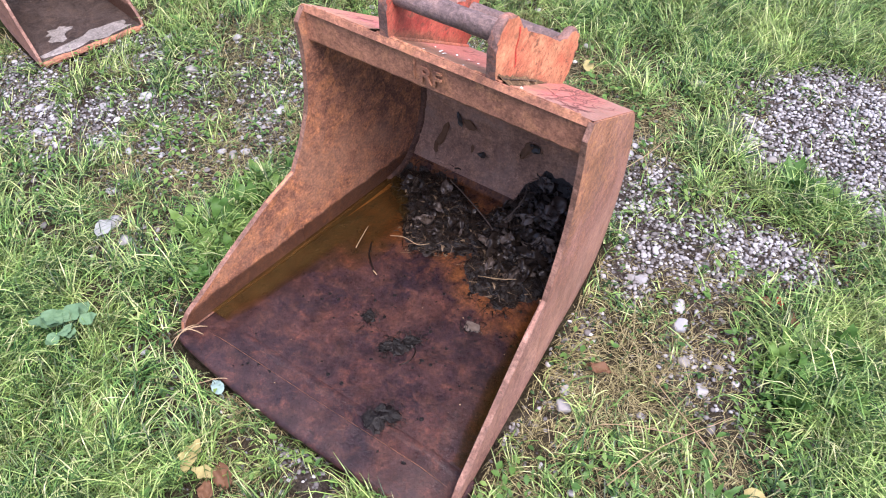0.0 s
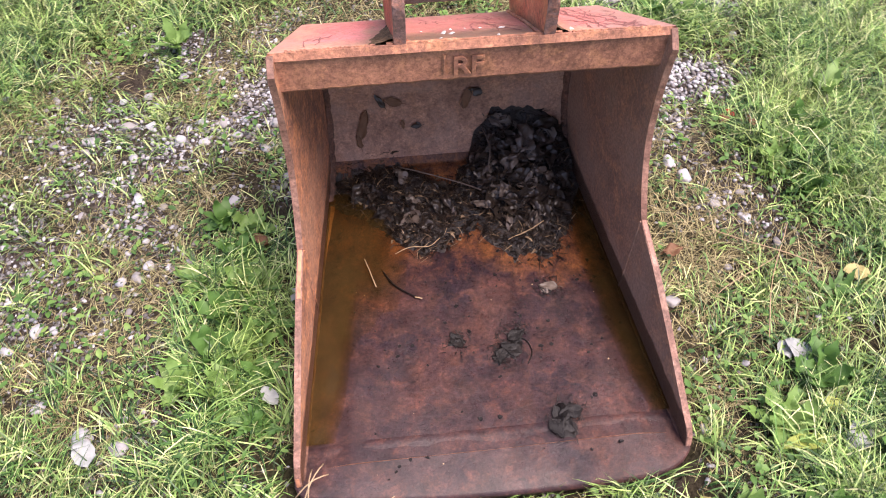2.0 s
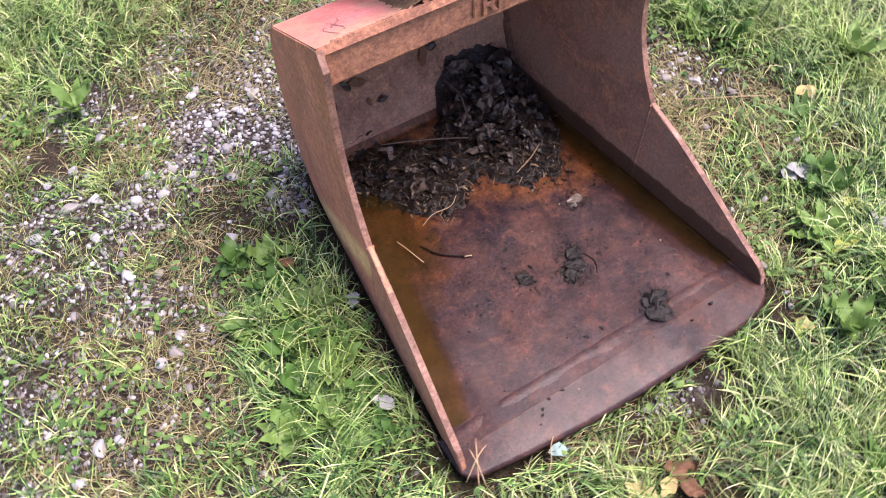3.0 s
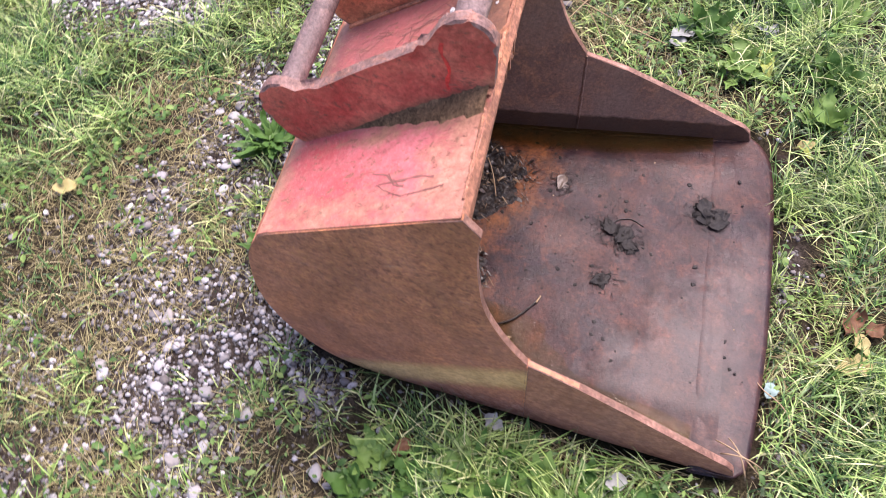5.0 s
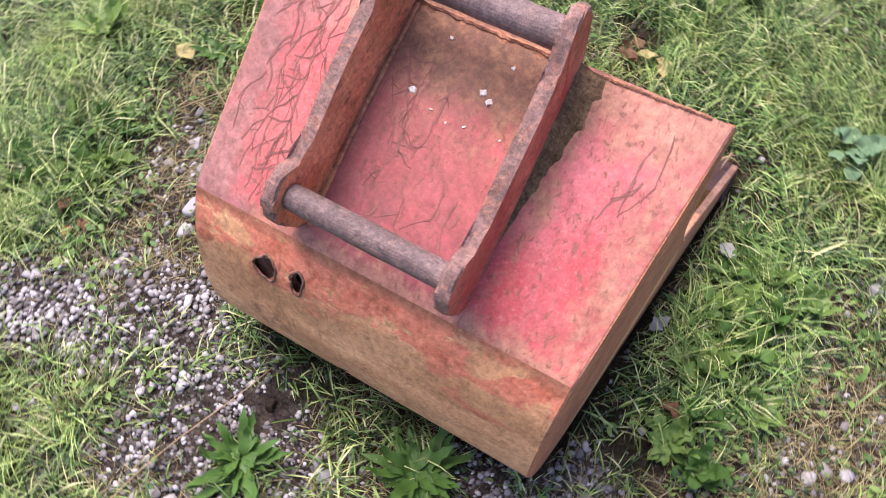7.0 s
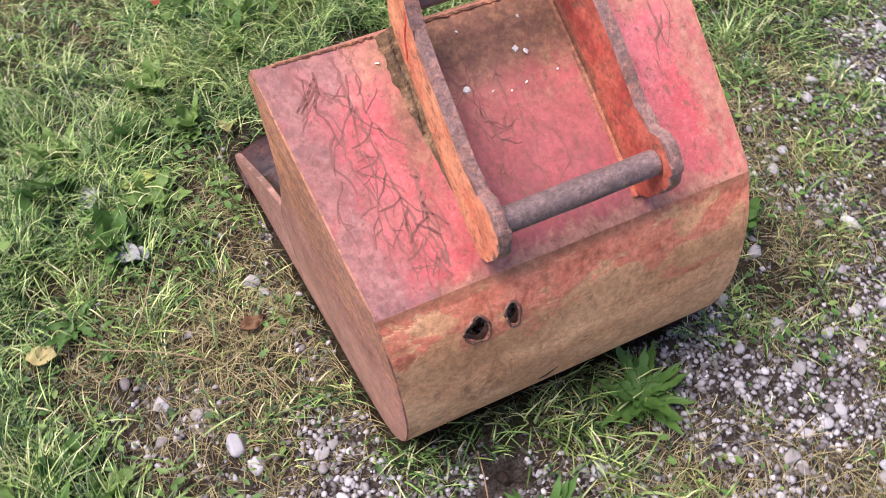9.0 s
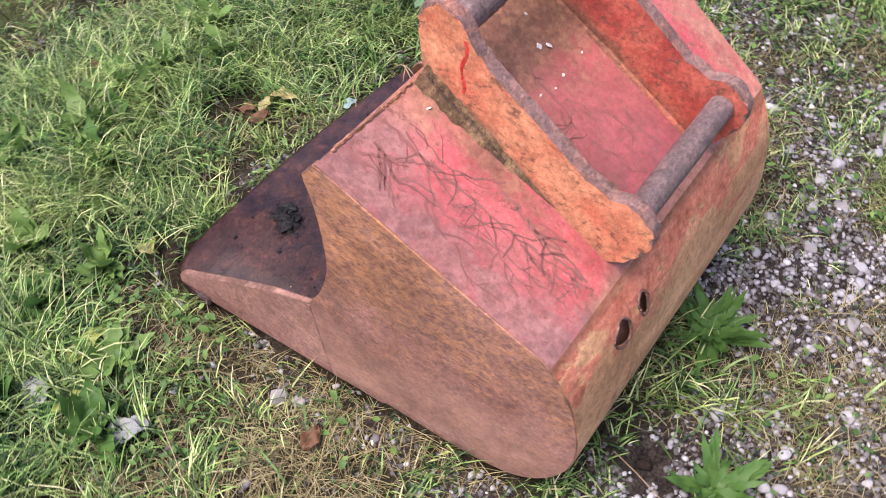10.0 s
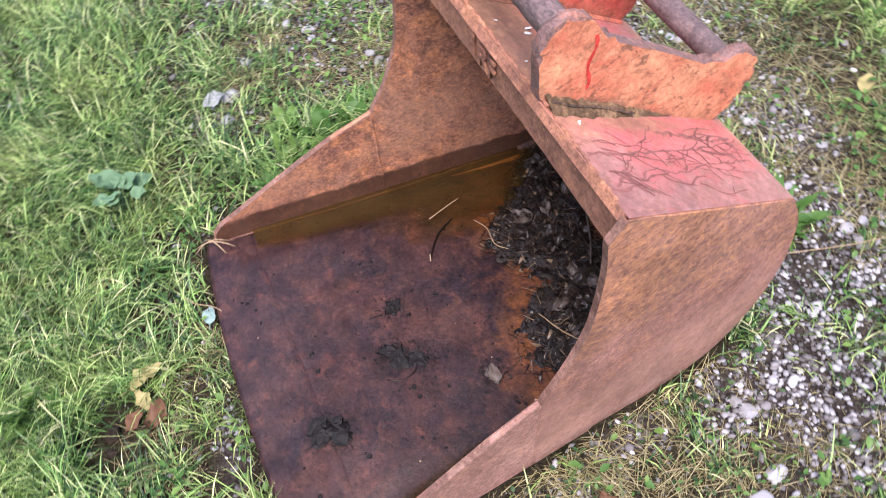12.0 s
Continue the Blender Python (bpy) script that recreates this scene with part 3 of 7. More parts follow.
def soil_mat():
    k = Mat("soil", 0.95, 0.0, 0.05)
    a, b, f = k.noise(2.2, 6, 0.65), k.noise(24, 7, 0.7), k.noise(130, 5, 0.7)
    at = k.t.nodes.new("ShaderNodeAttribute")
    at.attribute_name = "bare"
    turf = k.mix(k.ramp(a, 0.4, 0.62), (0.032, 0.025, 0.017), (0.024, 0.024, 0.012))
    grit = k.mix(k.ramp(b, 0.4, 0.62), (0.026, 0.021, 0.018), (0.060, 0.050, 0.043))
    c = k.mix(k.ramp(at.outputs["Fac"], 0.1, 0.5), turf, grit)
    c = k.mix(k.ramp(b, 0.5, 0.7, 0, 0.4), c, (0.058, 0.047, 0.037))
    c = k.vary(c, f, 0.4, 1.5)
    md = k.t.nodes.new("ShaderNodeAttribute")
    md.attribute_name = "meadow"
    turf = k.mix(k.ramp(f, 0.38, 0.62), (0.018, 0.028, 0.010), (0.060, 0.088, 0.028))
    turf = k.mix(k.ramp(k.noise(0.8, 6, 0.65), 0.45, 0.62, 0, 0.4), turf, (0.105, 0.098, 0.045))
    c = k.mix(md.outputs["Fac"], c, turf)
    k.color(c)
    return k.bump(k.math("ADD", b, f), 0.8, 0.01).m


M_SCRAP = leafy("leaf_red", [(0.0, (0.38, 0.05, 0.03)), (1.0, (0.45, 0.09, 0.05))], 0.6, 0.15)
M_CLOD = rust("dark_clod", (0.018, 0.013, 0.010), (0.040, 0.029, 0.021), (0.06, 0.043, 0.03), 0.9, 0.4, spec=0.1).m
# grit: pebble colours at 0.3 tone, standing in for shadow in the gaps
M_PEBBLE, M_GRIT, M_STONE, M_SOIL = stone_mat(), stone_mat("grit", 0.3), big_stone_mat(), soil_mat()


M_MARK = rust("red_mark", (0.55, 0.04, 0.03), (0.62, 0.06, 0.045), (0.6, 0.12, 0.08), 0.5, 0.3).m

# ---- building helpers ----
def part(name, bm, material, parent=None, label="", smooth=False):
    """Links a bmesh as one mesh object under a thing."""
    me = bpy.data.meshes.new(name)
    bm.to_mesh(me)
    bm.free()
    for m in material if isinstance(material, (list, tuple)) else [material]:
        me.materials.append(m)
    if smooth:
        me.shade_smooth()
    ob = new(name, me)
    if parent:
        ob.parent = parent
    if label:
        tagged(ob, label)
    return ob


def bulk(name, verts, loops, sizes, material, smooth=True):
    """A mesh object from arrays: corners, face corners and face sizes."""
    me = bpy.data.meshes.new(name)
    me.vertices.add(len(verts))
    me.vertices.foreach_set("co", np.ascontiguousarray(verts, dtype=np.float32).ravel())
    me.loops.add(len(loops))
    me.loops.foreach_set("vertex_index", np.ascontiguousarray(loops, dtype=np.int32))
    me.polygons.add(len(sizes))
    starts = np.concatenate([[0], np.cumsum(sizes)[:-1]]).astype(np.int32)
    me.polygons.foreach_set("loop_start", starts)
    me.update(calc_edges=True)
    me.validate()
    if smooth:
        me.shade_smooth()
    me.materials.append(material)
    return new(name, me)


def smooth_line(pts, per=6):
    """Catmull-Rom through the points of a plane curve."""
    p = [np.array(q, float) for q in pts]
    p = [2 * p[0] - p[1]] + p + [2 * p[-1] - p[-2]]
    out = []
    for i in range(1, len(p) - 2):
        for s in np.arange(per) / per:
            a, b, c, d = p[i - 1:i + 3]
            out.append(0.5 * (2 * b + (c - a) * s + (2 * a - 5 * b + 4 * c - d) * s * s + (3 * b - a - 3 * c + d) * s ** 3))
    return out + [p[-2]]


def inset_line(line, d):
    """The curve moved d to its left."""
    p = np.array(line)
    t = np.gradient(p, axis=0)
    t /= np.linalg.norm(t, axis=1)[:, None]
    return p + d * np.stack([-t[:, 1], t[:, 0]], 1)


def plate(outline, x_of, thick, side, bevel=0.0025, rim_slot=1, rim=None):
    """A plate in the y-z plane: outline of (y, z), its outer face at side * x_of(y)."""
    bm = bmesh.new()
    outer = [bm.verts.new((side * x_of(y), y, z)) for y, z in outline]
    inner = [bm.verts.new((side * (x_of(y) - thick), y, z)) for y, z in outline]
    n = len(outline)
    fo = bm.faces.new(outer)
    fi = bm.faces.new(inner[::-1])
    fi.material_index = 2
    for i in range(n):
        j = (i + 1) % n
        f = bm.faces.new((outer[j], outer[i], inner[i], inner[j]))
        if rim and rim(outline[i], outline[j]):
            f.material_index = rim_slot
    if bevel:
        edges = list(fo.edges) + list(fi.edges)
        bmesh.ops.bevel(bm, geom=edges, offset=bevel, segments=2, profile=0.5, affect="EDGES", clamp_overlap=True, material=rim_slot)
    bmesh.ops.recalc_face_normals(bm, faces=bm.faces)
    return bm


def tube(path, radius, sides=8, jitter=0.0, seed=0, bm=None, taper=None):
    """A tube along points in space; radius may vary by jitter."""
    bm = bm or bmesh.new()
    r = random.Random(seed)
    rings = []
    pts = [Vector(p) for p in path]
    for i, p in enumerate(pts):
        d = (pts[min(i + 1, len(pts) - 1)] - pts[max(i - 1, 0)]).normalized()
        u = d.orthogonal().normalized()
        ref = Vector((0, 0, 1)) if abs(d.z) < 0.9 else Vector((1, 0, 0))
        u = d.cross(ref).normalized()
        v = d.cross(u)
        f = (taper[i] if taper else 1.0) * radius
        rings.append([bm.verts.new(p + (u * math.cos(a) + v * math.sin(a)) * f * (1 + jitter * r.uniform(-1, 1)))
                      for a in (2 * math.pi * k / sides for k in range(sides))])
    for a, b in zip(rings, rings[1:]):
        for k in range(sides):
            bm.faces.new((a[k], a[(k + 1) % sides], b[(k + 1) % sides], b[k]))
    bm.faces.new(rings[0][::-1])
    bm.faces.new(rings[-1])
    bmesh.ops.recalc_face_normals(bm, faces=bm.faces)
    return bm


def cylinder_x(x0, x1, y, z, r, sides=28, wear=0.0006, seed=1):
    """A round bar along x with slightly pitted rings."""
    bm = bmesh.new()
    rr = random.Random(seed)
    xs = [x0, x0 + 0.002] + [x0 + (x1 - x0) * i / 12 for i in range(1, 12)] + [x1 - 0.002, x1]
    rings = []
    for i, x in enumerate(xs):
        f = r - (0.002 if i in (0, len(xs) - 1) else 0) + rr.uniform(-wear, wear)
        rings.append([bm.verts.new((x, y + f * math.cos(a), z + f * math.sin(a))) for a in (2 * math.pi * k / sides for k in range(sides))])
    for a, b in zip(rings, rings[1:]):
        for k in range(sides):
            bm.faces.new((a[k], a[(k + 1) % sides], b[(k + 1) % sides], b[k]))
    bm.faces.new(rings[0][::-1])
    bm.faces.new(rings[-1])
    bmesh.ops.recalc_face_normals(bm, faces=bm.faces)
    return bm


# ---- ground ----
def ground_z(x, y):
    """Height of the trodden ground: gently uneven, rising towards the back of the bucket."""
    x, y = np.asarray(x, float), np.asarray(y, float)
    z = 0.005 * np.sin(3.1 * x + 1.3 * y + 0.5) + 0.004 * np.sin(-2.2 * x + 4.3 * y) + 0.003 * np.sin(9 * x + 5 * y + 1) + 0.002 * np.sin(-6 * x + 11 * y)
    rise = np.where(y < 0.9, 0.9 + 0.3 * (np.maximum(y, -1.5) - 0.9), np.minimum(y, 2.6))
    return -0.071 - 0.012 * np.clip(x, -2.7, 0.7) + 0.037 * rise + z


# spots of bare gravel: x, y, half lengths, turn in degrees, how dense
GRAVEL = [
    (0.06, 2.44, 0.36, 0.36, 0, 1.9), (-0.14, 2.28, 0.20, 0.18, 0, 1.3), (-0.10, 1.74, 0.22, 0.12, -5, 1.15), (-0.28, 1.90, 0.14, 0.10, 30, 0.55),
    (-0.36, 1.70, 0.16, 0.12, 0, 0.95), (-0.44, 1.86, 0.16, 0.11, 0, 0.75), (-0.60, 1.67, 0.17, 0.10, -10, 0.95), (-0.34, 1.58, 0.10, 0.08, 0, 0.9), (-0.20, 1.57, 0.16, 0.10, 0, 0.75),
    (-1.14, 1.69, 0.17, 0.20, 10, 1.15), (-1.25, 1.49, 0.09, 0.10, 0, 0.95), (-1.05, 1.93, 0.18, 0.12, 0, 0.75), (-1.32, 1.79, 0.14, 0.13, 0, 1.05), (-1.43, 1.69, 0.14, 0.10, 0, 0.9),
    (-1.60, 1.67, 0.20, 0.14, 0, 0.6), (-1.72, 1.80, 0.15, 0.14, 0, 0.5), (-1.30, 2.12, 0.20, 0.14, 0, 0.5), (-0.82, 1.78, 0.12, 0.12, 0, 0.75), (-0.90, 2.00, 0.26, 0.13, 0, 0.55), (-0.62, 1.93, 0.16, 0.12, 0, 0.6),
    (-1.68, 1.24, 0.16, 0.16, 0, 0.5), (-1.92, 1.04, 0.18, 0.15, 20, 0.48), (-1.84, 1.54, 0.24, 0.16, 0, 0.42), (-2.24, 1.04, 0.38, 0.22, 35, 0.68), (-2.62, 1.00, 0.26, 0.24, 0, 0.65),
    (-2.02, 1.48, 0.24, 0.16, 0, 0.55), (-1.70, 1.34, 0.16, 0.12, 0, 0.55), (-1.87, 1.72, 0.18, 0.12, 0, 0.6), (-2.40, 1.40, 0.20, 0.16, 0, 0.62),
    (-0.34, 1.43, 0.08, 0.12, 0, 0.65), (-0.32, 1.05, 0.05, 0.14, -8, 0.48), (-0.37, 0.84, 0.04, 0.08, -6, 0.42), (-0.36, 1.22, 0.05, 0.12, 0, 0.55), (-0.12, 1.27, 0.08, 0.12, 0, 0.4),
    (-0.70, 0.46, 0.20, 0.04, -12, 0.5), (-1.66, 0.74, 0.14, 0.09, 30, 0.45), (-1.62, 2.04, 0.20, 0.16, 0, 0.5), (-2.00, 1.20, 0.60, 0.50, 0, 0.36), (-1.50, 1.95, 0.60, 0.30, 0, 0.36), (-0.02, 1.38, 0.20, 0.30, 0, 0.30),
]


def wobble(x, y, s, k):
    return (np.sin(s * x * 1.0 + k) * np.sin(s * y * 1.13 + 2.1 * k) + np.sin(s * 1.9 * (x + y) + 0.7 * k) * 0.6 + np.sin(s * 2.7 * (x - 0.6 * y) + 1.9 * k) * 0.4) / 2


def outside(x, y):
    """0 on the trodden ground, 1 out on the meadow, with an uneven rim between."""
    r = np.hypot((x + 1.05) / 2.35, (y - 1.5) / 2.4)
    return np.clip((r - 0.83 + 0.08 * wobble(x, y, 1.7, 0.3) + 0.05 * wobble(x, y, 5.0, 1.3)) / 0.17, 0, 1)


def gravel(x, y):
    """How bare and stony the ground is, 0 to 1."""
    g = np.zeros_like(x)
    for cx, cy, a, b, turn, w in GRAVEL:
        c, s = math.cos(radians(turn)), math.sin(radians(turn))
        u, v = (x - cx) * c + (y - cy) * s, -(x - cx) * s + (y - cy) * c
        g = np.maximum(g, w * np.exp(-((u / a) ** 2 + (v / b) ** 2) ** 1.3))
    return np.clip(g * (1 + 0.5 * wobble(x, y, 9, 1.0) + 0.35 * wobble(x, y, 23, 2.0)) + 0.10 * wobble(x, y, 5, 3.0), 0, 1)


CX, TILT = -0.81, 1.09  # the bucket's middle line and its slight lean
PLACE = pose(CX, 0, 0, 0, TILT, 0)
SECOND_X, SECOND_Y = -2.553, 1.344
SECOND = pose(SECOND_X, SECOND_Y, 0.030, 0, 0, 76.7)


def half(y):
    return 0.436 - 0.095 * (y - 0.6)


def covered(x, y, pad=0.0):
    """True where a bucket stands on the ground."""
    lx = np.abs(x - CX)
    a = (lx < half(y) + pad) & (y > 0.545 - pad + 0.10 * np.clip(lx - 0.33, 0, 1)) & (y < 1.50 + pad)
    c, s = math.cos(radians(76.7)), math.sin(radians(76.7))
    u, v = (x - SECOND_X) * c + (y - SECOND_Y) * s, -(x - SECOND_X) * s + (y - SECOND_Y) * c
    return a | ((np.abs(u) < 0.205 + pad) & (v > -pad) & (v < 0.62 + pad))


def ground_sheet():
    near = list(np.arange(-4.2, 2.61, 0.03))
    xs = [-400, -120, -40, -14, -7, -5] + near + [3.2, 4.5, 8, 16, 40, 120, 400]
    ys = [-400, -120, -40, -14, -6, -3, -2] + list(np.arange(-1.5, 4.3, 0.03)) + [5, 6.5, 10, 20, 45, 120, 400]
    X, Y = np.meshgrid(xs, ys)
    Z = ground_z(X, Y) + 0.004 * wobble(X, Y, 31, 0.4)
    Z = np.where(covered(X, Y, 0.006), Z - 0.032, Z)  # the buckets have sunk into the soil
    v = np.stack([X, Y, Z], -1).reshape(-1, 3)
    nx, ny = len(xs), len(ys)
    i = (np.arange(ny - 1)[:, None] * nx + np.arange(nx - 1)[None]).ravel()
    q = np.stack([i, i + 1, i + nx + 1, i + nx], 1)
    ob = bulk("ground", v, q.ravel(), np.full(len(q), 4), M_SOIL)
    g = gravel(np.clip(X, -5, 4), np.clip(Y, -4, 6)) * ((np.abs(X) < 5) & (np.abs(Y) < 6))
    at = ob.data.attributes.new("bare", "FLOAT", "POINT")
    at.data.foreach_set("value", g.ravel().astype(np.float32))
    out = outside(X, Y)
    at = ob.data.attributes.new("meadow", "FLOAT", "POINT")
    at.data.foreach_set("value", out.ravel().astype(np.float32))
    tagged(ob, "trodden brown soil under grass and gravel", "ground", kind="structure")


ground_sheet()

# ---- the bucket ----
FLOOR_LINE = [(0.62, -0.032), (0.8, -0.033), (1.0, -0.034), (1.2, -0.036), (1.33, -0.036), (1.40, -0.028), (1.460, -0.004), (1.505, 0.040), (1.543, 0.110), (1.564, 0.19),
              (1.568, 0.265), (1.560, 0.335), (1.541, 0.415), (1.500, 0.495)]
BEND = (1.495, 0.502)
FRONT = (1.130, 0.716)
LINE = smooth_line(FLOOR_LINE, 6)
N_BEND = len(LINE)
LINE = np.array(LINE + [np.array(BEND) + (np.array(FRONT) - BEND) * s for s in np.linspace(0.03, 1, 10)])
INNER = inset_line(LINE, 0.016)
INNER[:, 1] += np.clip(1 - np.abs(INNER[:, 0] - 0.6) / 0.85, 0, 1) ** 0.35 * 0.016 * (INNER[:, 1] < 0.1)


def crown(x, y):
    """The floor plate is dished up along its middle, so that water stands along the walls."""
    u = np.abs(x) / half(y)
    wave = 0.0012 * wobble(x, y, 13, 1.4) + 0.0007 * wobble(x, y, 31, 0.6)
    lean = 0.0025 * np.clip(x / 0.3, -1, 1)
    return 0.006 + wave + lean - 0.026 * np.clip((u - 0.73) / 0.25, 0, 1) - 0.006 * np.clip((y - 0.96) / 0.25, 0, 1) * np.clip((-x - 0.15) / 0.12, 0, 1) + 0.007 * np.clip((y - 0.95) / 0.35, 0, 1) * np.clip((x + 0.24) / 0.1, 0, 1) + 0.007 * np.clip((0.95 - y) / 0.3, 0, 1) * np.clip(u, 0, 1)


def make_shell(line, inner, h_of, n_bend, parent, mats, dish=None, nx=64):
    bm = bmesh.new()
    us = np.linspace(-1, 1, nx + 1)
    rows = []
    for ln, is_in in ((line, False), (inner, True)):
        grid = []
        for y, z in ln:
            h = h_of(y) - 0.003
            grid.append([bm.verts.new((u * h, y, z + (float(dish(u * h, y)) * max(0, 1 - max(0, z) / 0.06) if is_in and dish and y < 1.46 and z < 0.06 else 0))) for u in us])
        rows.append(grid)
    out, inn = rows
    n = len(line)
    flat = [i for i in range(n) if inner[i][1] < 0.035]
    for i in range(n - 1):
        for k in range(nx):
            f = bm.faces.new((out[i][k], out[i][k + 1], out[i + 1][k + 1], out[i + 1][k]))
            f.material_index = 0 if i < n_bend - 1 else 1
            f = bm.faces.new((inn[i][k + 1], inn[i][k], inn[i + 1][k], inn[i + 1][k + 1]))
            f.material_index = 2 if i in flat else 3
    caps = []
    for k in range(nx):
        caps.append(bm.faces.new((out[0][k + 1], out[0][k], inn[0][k], inn[0][k + 1])))
        caps.append(bm.faces.new((out[-1][k], out[-1][k + 1], inn[-1][k + 1], inn[-1][k])))
    for i in range(n - 1):
        caps.append(bm.faces.new((out[i + 1][0], out[i][0], inn[i][0], inn[i + 1][0])))
        caps.append(bm.faces.new((out[i][-1], out[i + 1][-1], inn[i + 1][-1], inn[i][-1])))
    for f in caps:
        f.material_index = 4
    for f in bm.faces:
        f.smooth = True
    for e in bm.edges:
        if len(e.link_faces) == 2 and e.link_faces[0].material_index != e.link_faces[1].material_index and {f.material_index for f in e.link_faces} != {2, 3}:
            e.smooth = False
    return part("shell", bm, mats, parent)


bucket = new("excavator_bucket")
bucket.matrix_world = PLACE
tagged(bucket, "rusty red-painted excavator bucket lying open on grass", "bucket")

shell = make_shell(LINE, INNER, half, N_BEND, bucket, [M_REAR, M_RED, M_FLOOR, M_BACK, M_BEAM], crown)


def punch(ob, cuts):
    """Cuts real holes through a plate with short rods: centre, way, radii."""
    for centre, way, ra, rb, turn in cuts:
        bm = bmesh.new()
        bmesh.ops.create_cone(bm, cap_ends=True, segments=18, radius1=1, radius2=1, depth=0.2)
        r = random.Random(int(ra * 1e5))
        for v in bm.verts:
            a = math.atan2(v.co.y, v.co.x)
            k = 1 + 0.10 * math.sin(3 * a + turn) + 0.06 * math.sin(5 * a)
            v.co = Vector((v.co.x * ra * k, v.co.y * rb * k, v.co.z))
        me = bpy.data.meshes.new("cutter")
        bm.to_mesh(me)
        bm.free()
        cut = new("cutter", me)
        cut.matrix_world = ob.matrix_world @ Matrix.Translation(centre) @ Matrix((Vector((1, 0, 0)), Vector(way).normalized().cross(Vector((1, 0, 0))), Vector(way).normalized())).transposed().to_4x4()
        mod = ob.modifiers.new("cut", "BOOLEAN")
        mod.object, mod.operation, mod.solver = cut, "DIFFERENCE", "EXACT"
        bpy.context.view_layer.update()
        me2 = bpy.data.meshes.new_from_object(ob.evaluated_get(bpy.context.evaluated_depsgraph_get()))
        ob.modifiers.clear()
        ob.data = me2
        bpy.data.objects.remove(cut)


bpy.context.view_layer.update()
HOLES = [((0.128, 1.535, 0.420), 0.012, 0.023, 0.4), ((0.193, 1.535, 0.416), 0.021, 0.023, 2.1)]
punch(shell, [(c, (0, 0.95, 0.31), ra, rb, turn) for c, ra, rb, turn in HOLES])

FRONT_EDGE = smooth_line([(1.02, 0.265), (1.064, 0.345), (1.097, 0.44), (1.107, 0.53), (1.108, 0.615), (1.101, 0.682)], 5)
REAR_EDGE = [tuple(p) for p in inset_line(LINE, 0.002)]
side_outline = [(y, z) for y, z in REAR_EDGE if y > 1.03][::-1] + []
side_outline = [tuple(p) for p in FRONT_EDGE] + [(1.126, 0.714)] + side_outline[1:] + [(1.02, -0.034)]
wing_outline = [(1.0195, 0.2646)] + [tuple(p) for p in smooth_line([(0.92, 0.222), (0.79, 0.150), (0.66, 0.073), (0.608, 0.044)], 3)] + [(0.592, 0.026), (0.584, -0.002), (0.590, -0.028), (1.0195, -0.034)]
for s in (-1, 1):
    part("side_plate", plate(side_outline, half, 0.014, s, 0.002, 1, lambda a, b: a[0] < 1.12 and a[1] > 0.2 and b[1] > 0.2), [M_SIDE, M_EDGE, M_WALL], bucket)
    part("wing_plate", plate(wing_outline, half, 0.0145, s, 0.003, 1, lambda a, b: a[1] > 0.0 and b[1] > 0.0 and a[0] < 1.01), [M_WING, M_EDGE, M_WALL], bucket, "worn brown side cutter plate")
    # weld seam between wing and side plate, and the fillet weld along the floor
    seam = [(s * (half(1.018) - 0.0145), 1.0185, z) for z in np.linspace(0.0, 0.262, 24)]
    part("weld_seam", tube(seam, 0.003, 6, 0.35, 3), M_WALL, bucket)
    seam = [(s * (half(1.0197) - 0.0012), 1.0197, z) for z in np.linspace(-0.03, 0.262, 30)]
    part("weld_seam", tube(seam, 0.0026, 6, 0.3, 9), M_SIDE, bucket, "ground-down weld between plate and side cutter", True)
    foot = [(s * (half(y) - 0.016), y, 0.001 + float(crown(half(y) * 0.97, y))) for y in np.linspace(0.60, 1.36, 50)]
    part("weld_seam", tube(foot, 0.0026, 6, 0.3, 4), M_CORNER, bucket, "dark rusted fillet weld along the floor")
    # crown weld on the inside corner of back and side
    inner = [(s * (half(y) - 0.017), y, z) for y, z in INNER[28:N_BEND + 7]]
    part("weld_seam", tube(inner, 0.012, 8, 0.2, 5), M_CORNER, bucket)


def lip_plate():
    """Cutting edge: a thick bowed plate with rounded corners in front of the floor."""
    edge = smooth_line([(-0.429, 0.66), (-0.440, 0.60), (-0.432, 0.573), (-0.388, 0.553), (-0.144, 0.527), (0.12, 0.520), (0.318, 0.524), (0.394, 0.543), (0.434, 0.578), (0.438, 0.61), (0.429, 0.66)], 4)
    bm = bmesh.new()
    top, low = [], []
    n = len(edge)
    back = 0.668
    for x, y in edge:
        col_t, col_l = [], []
        for s in (0, 0.08, 0.4, 0.75, 0.90, 0.96, 1.03):
            yy = y + (back - y) * s
            xx = x * (1 + 0.0 * s)
            z = float(crown(np.float64(xx), np.float64(0.668))) * min(1, 1.1 * s) + 0.0010 - 0.005 * max(0, 1 - s) + (0.0004 if s == 0.96 else 0) - (0.0022 if s > 1 else 0) - (0.0025 if s == 0 else 0)
            col_t.append(bm.verts.new((xx, yy, z)))
            col_l.append(bm.verts.new((xx, yy, -0.026 - 0.004 * s)))
        top.append(col_t)
        low.append(col_l)
    for i in range(n - 1):
        for j in range(6):
            bm.faces.new((top[i][j], top[i + 1][j], top[i + 1][j + 1], top[i][j + 1]))
            bm.faces.new((low[i + 1][j], low[i][j], low[i][j + 1], low[i + 1][j + 1]))
        bm.faces.new((low[i][0], low[i + 1][0], top[i + 1][0], top[i][0]))
    bmesh.ops.remove_doubles(bm, verts=bm.verts, dist=0.0003)
    bmesh.ops.recalc_face_normals(bm, faces=bm.faces)
    return bm


part("cutting_edge", lip_plate(), M_FLOOR, bucket, "wet dark brown cutting edge", True)


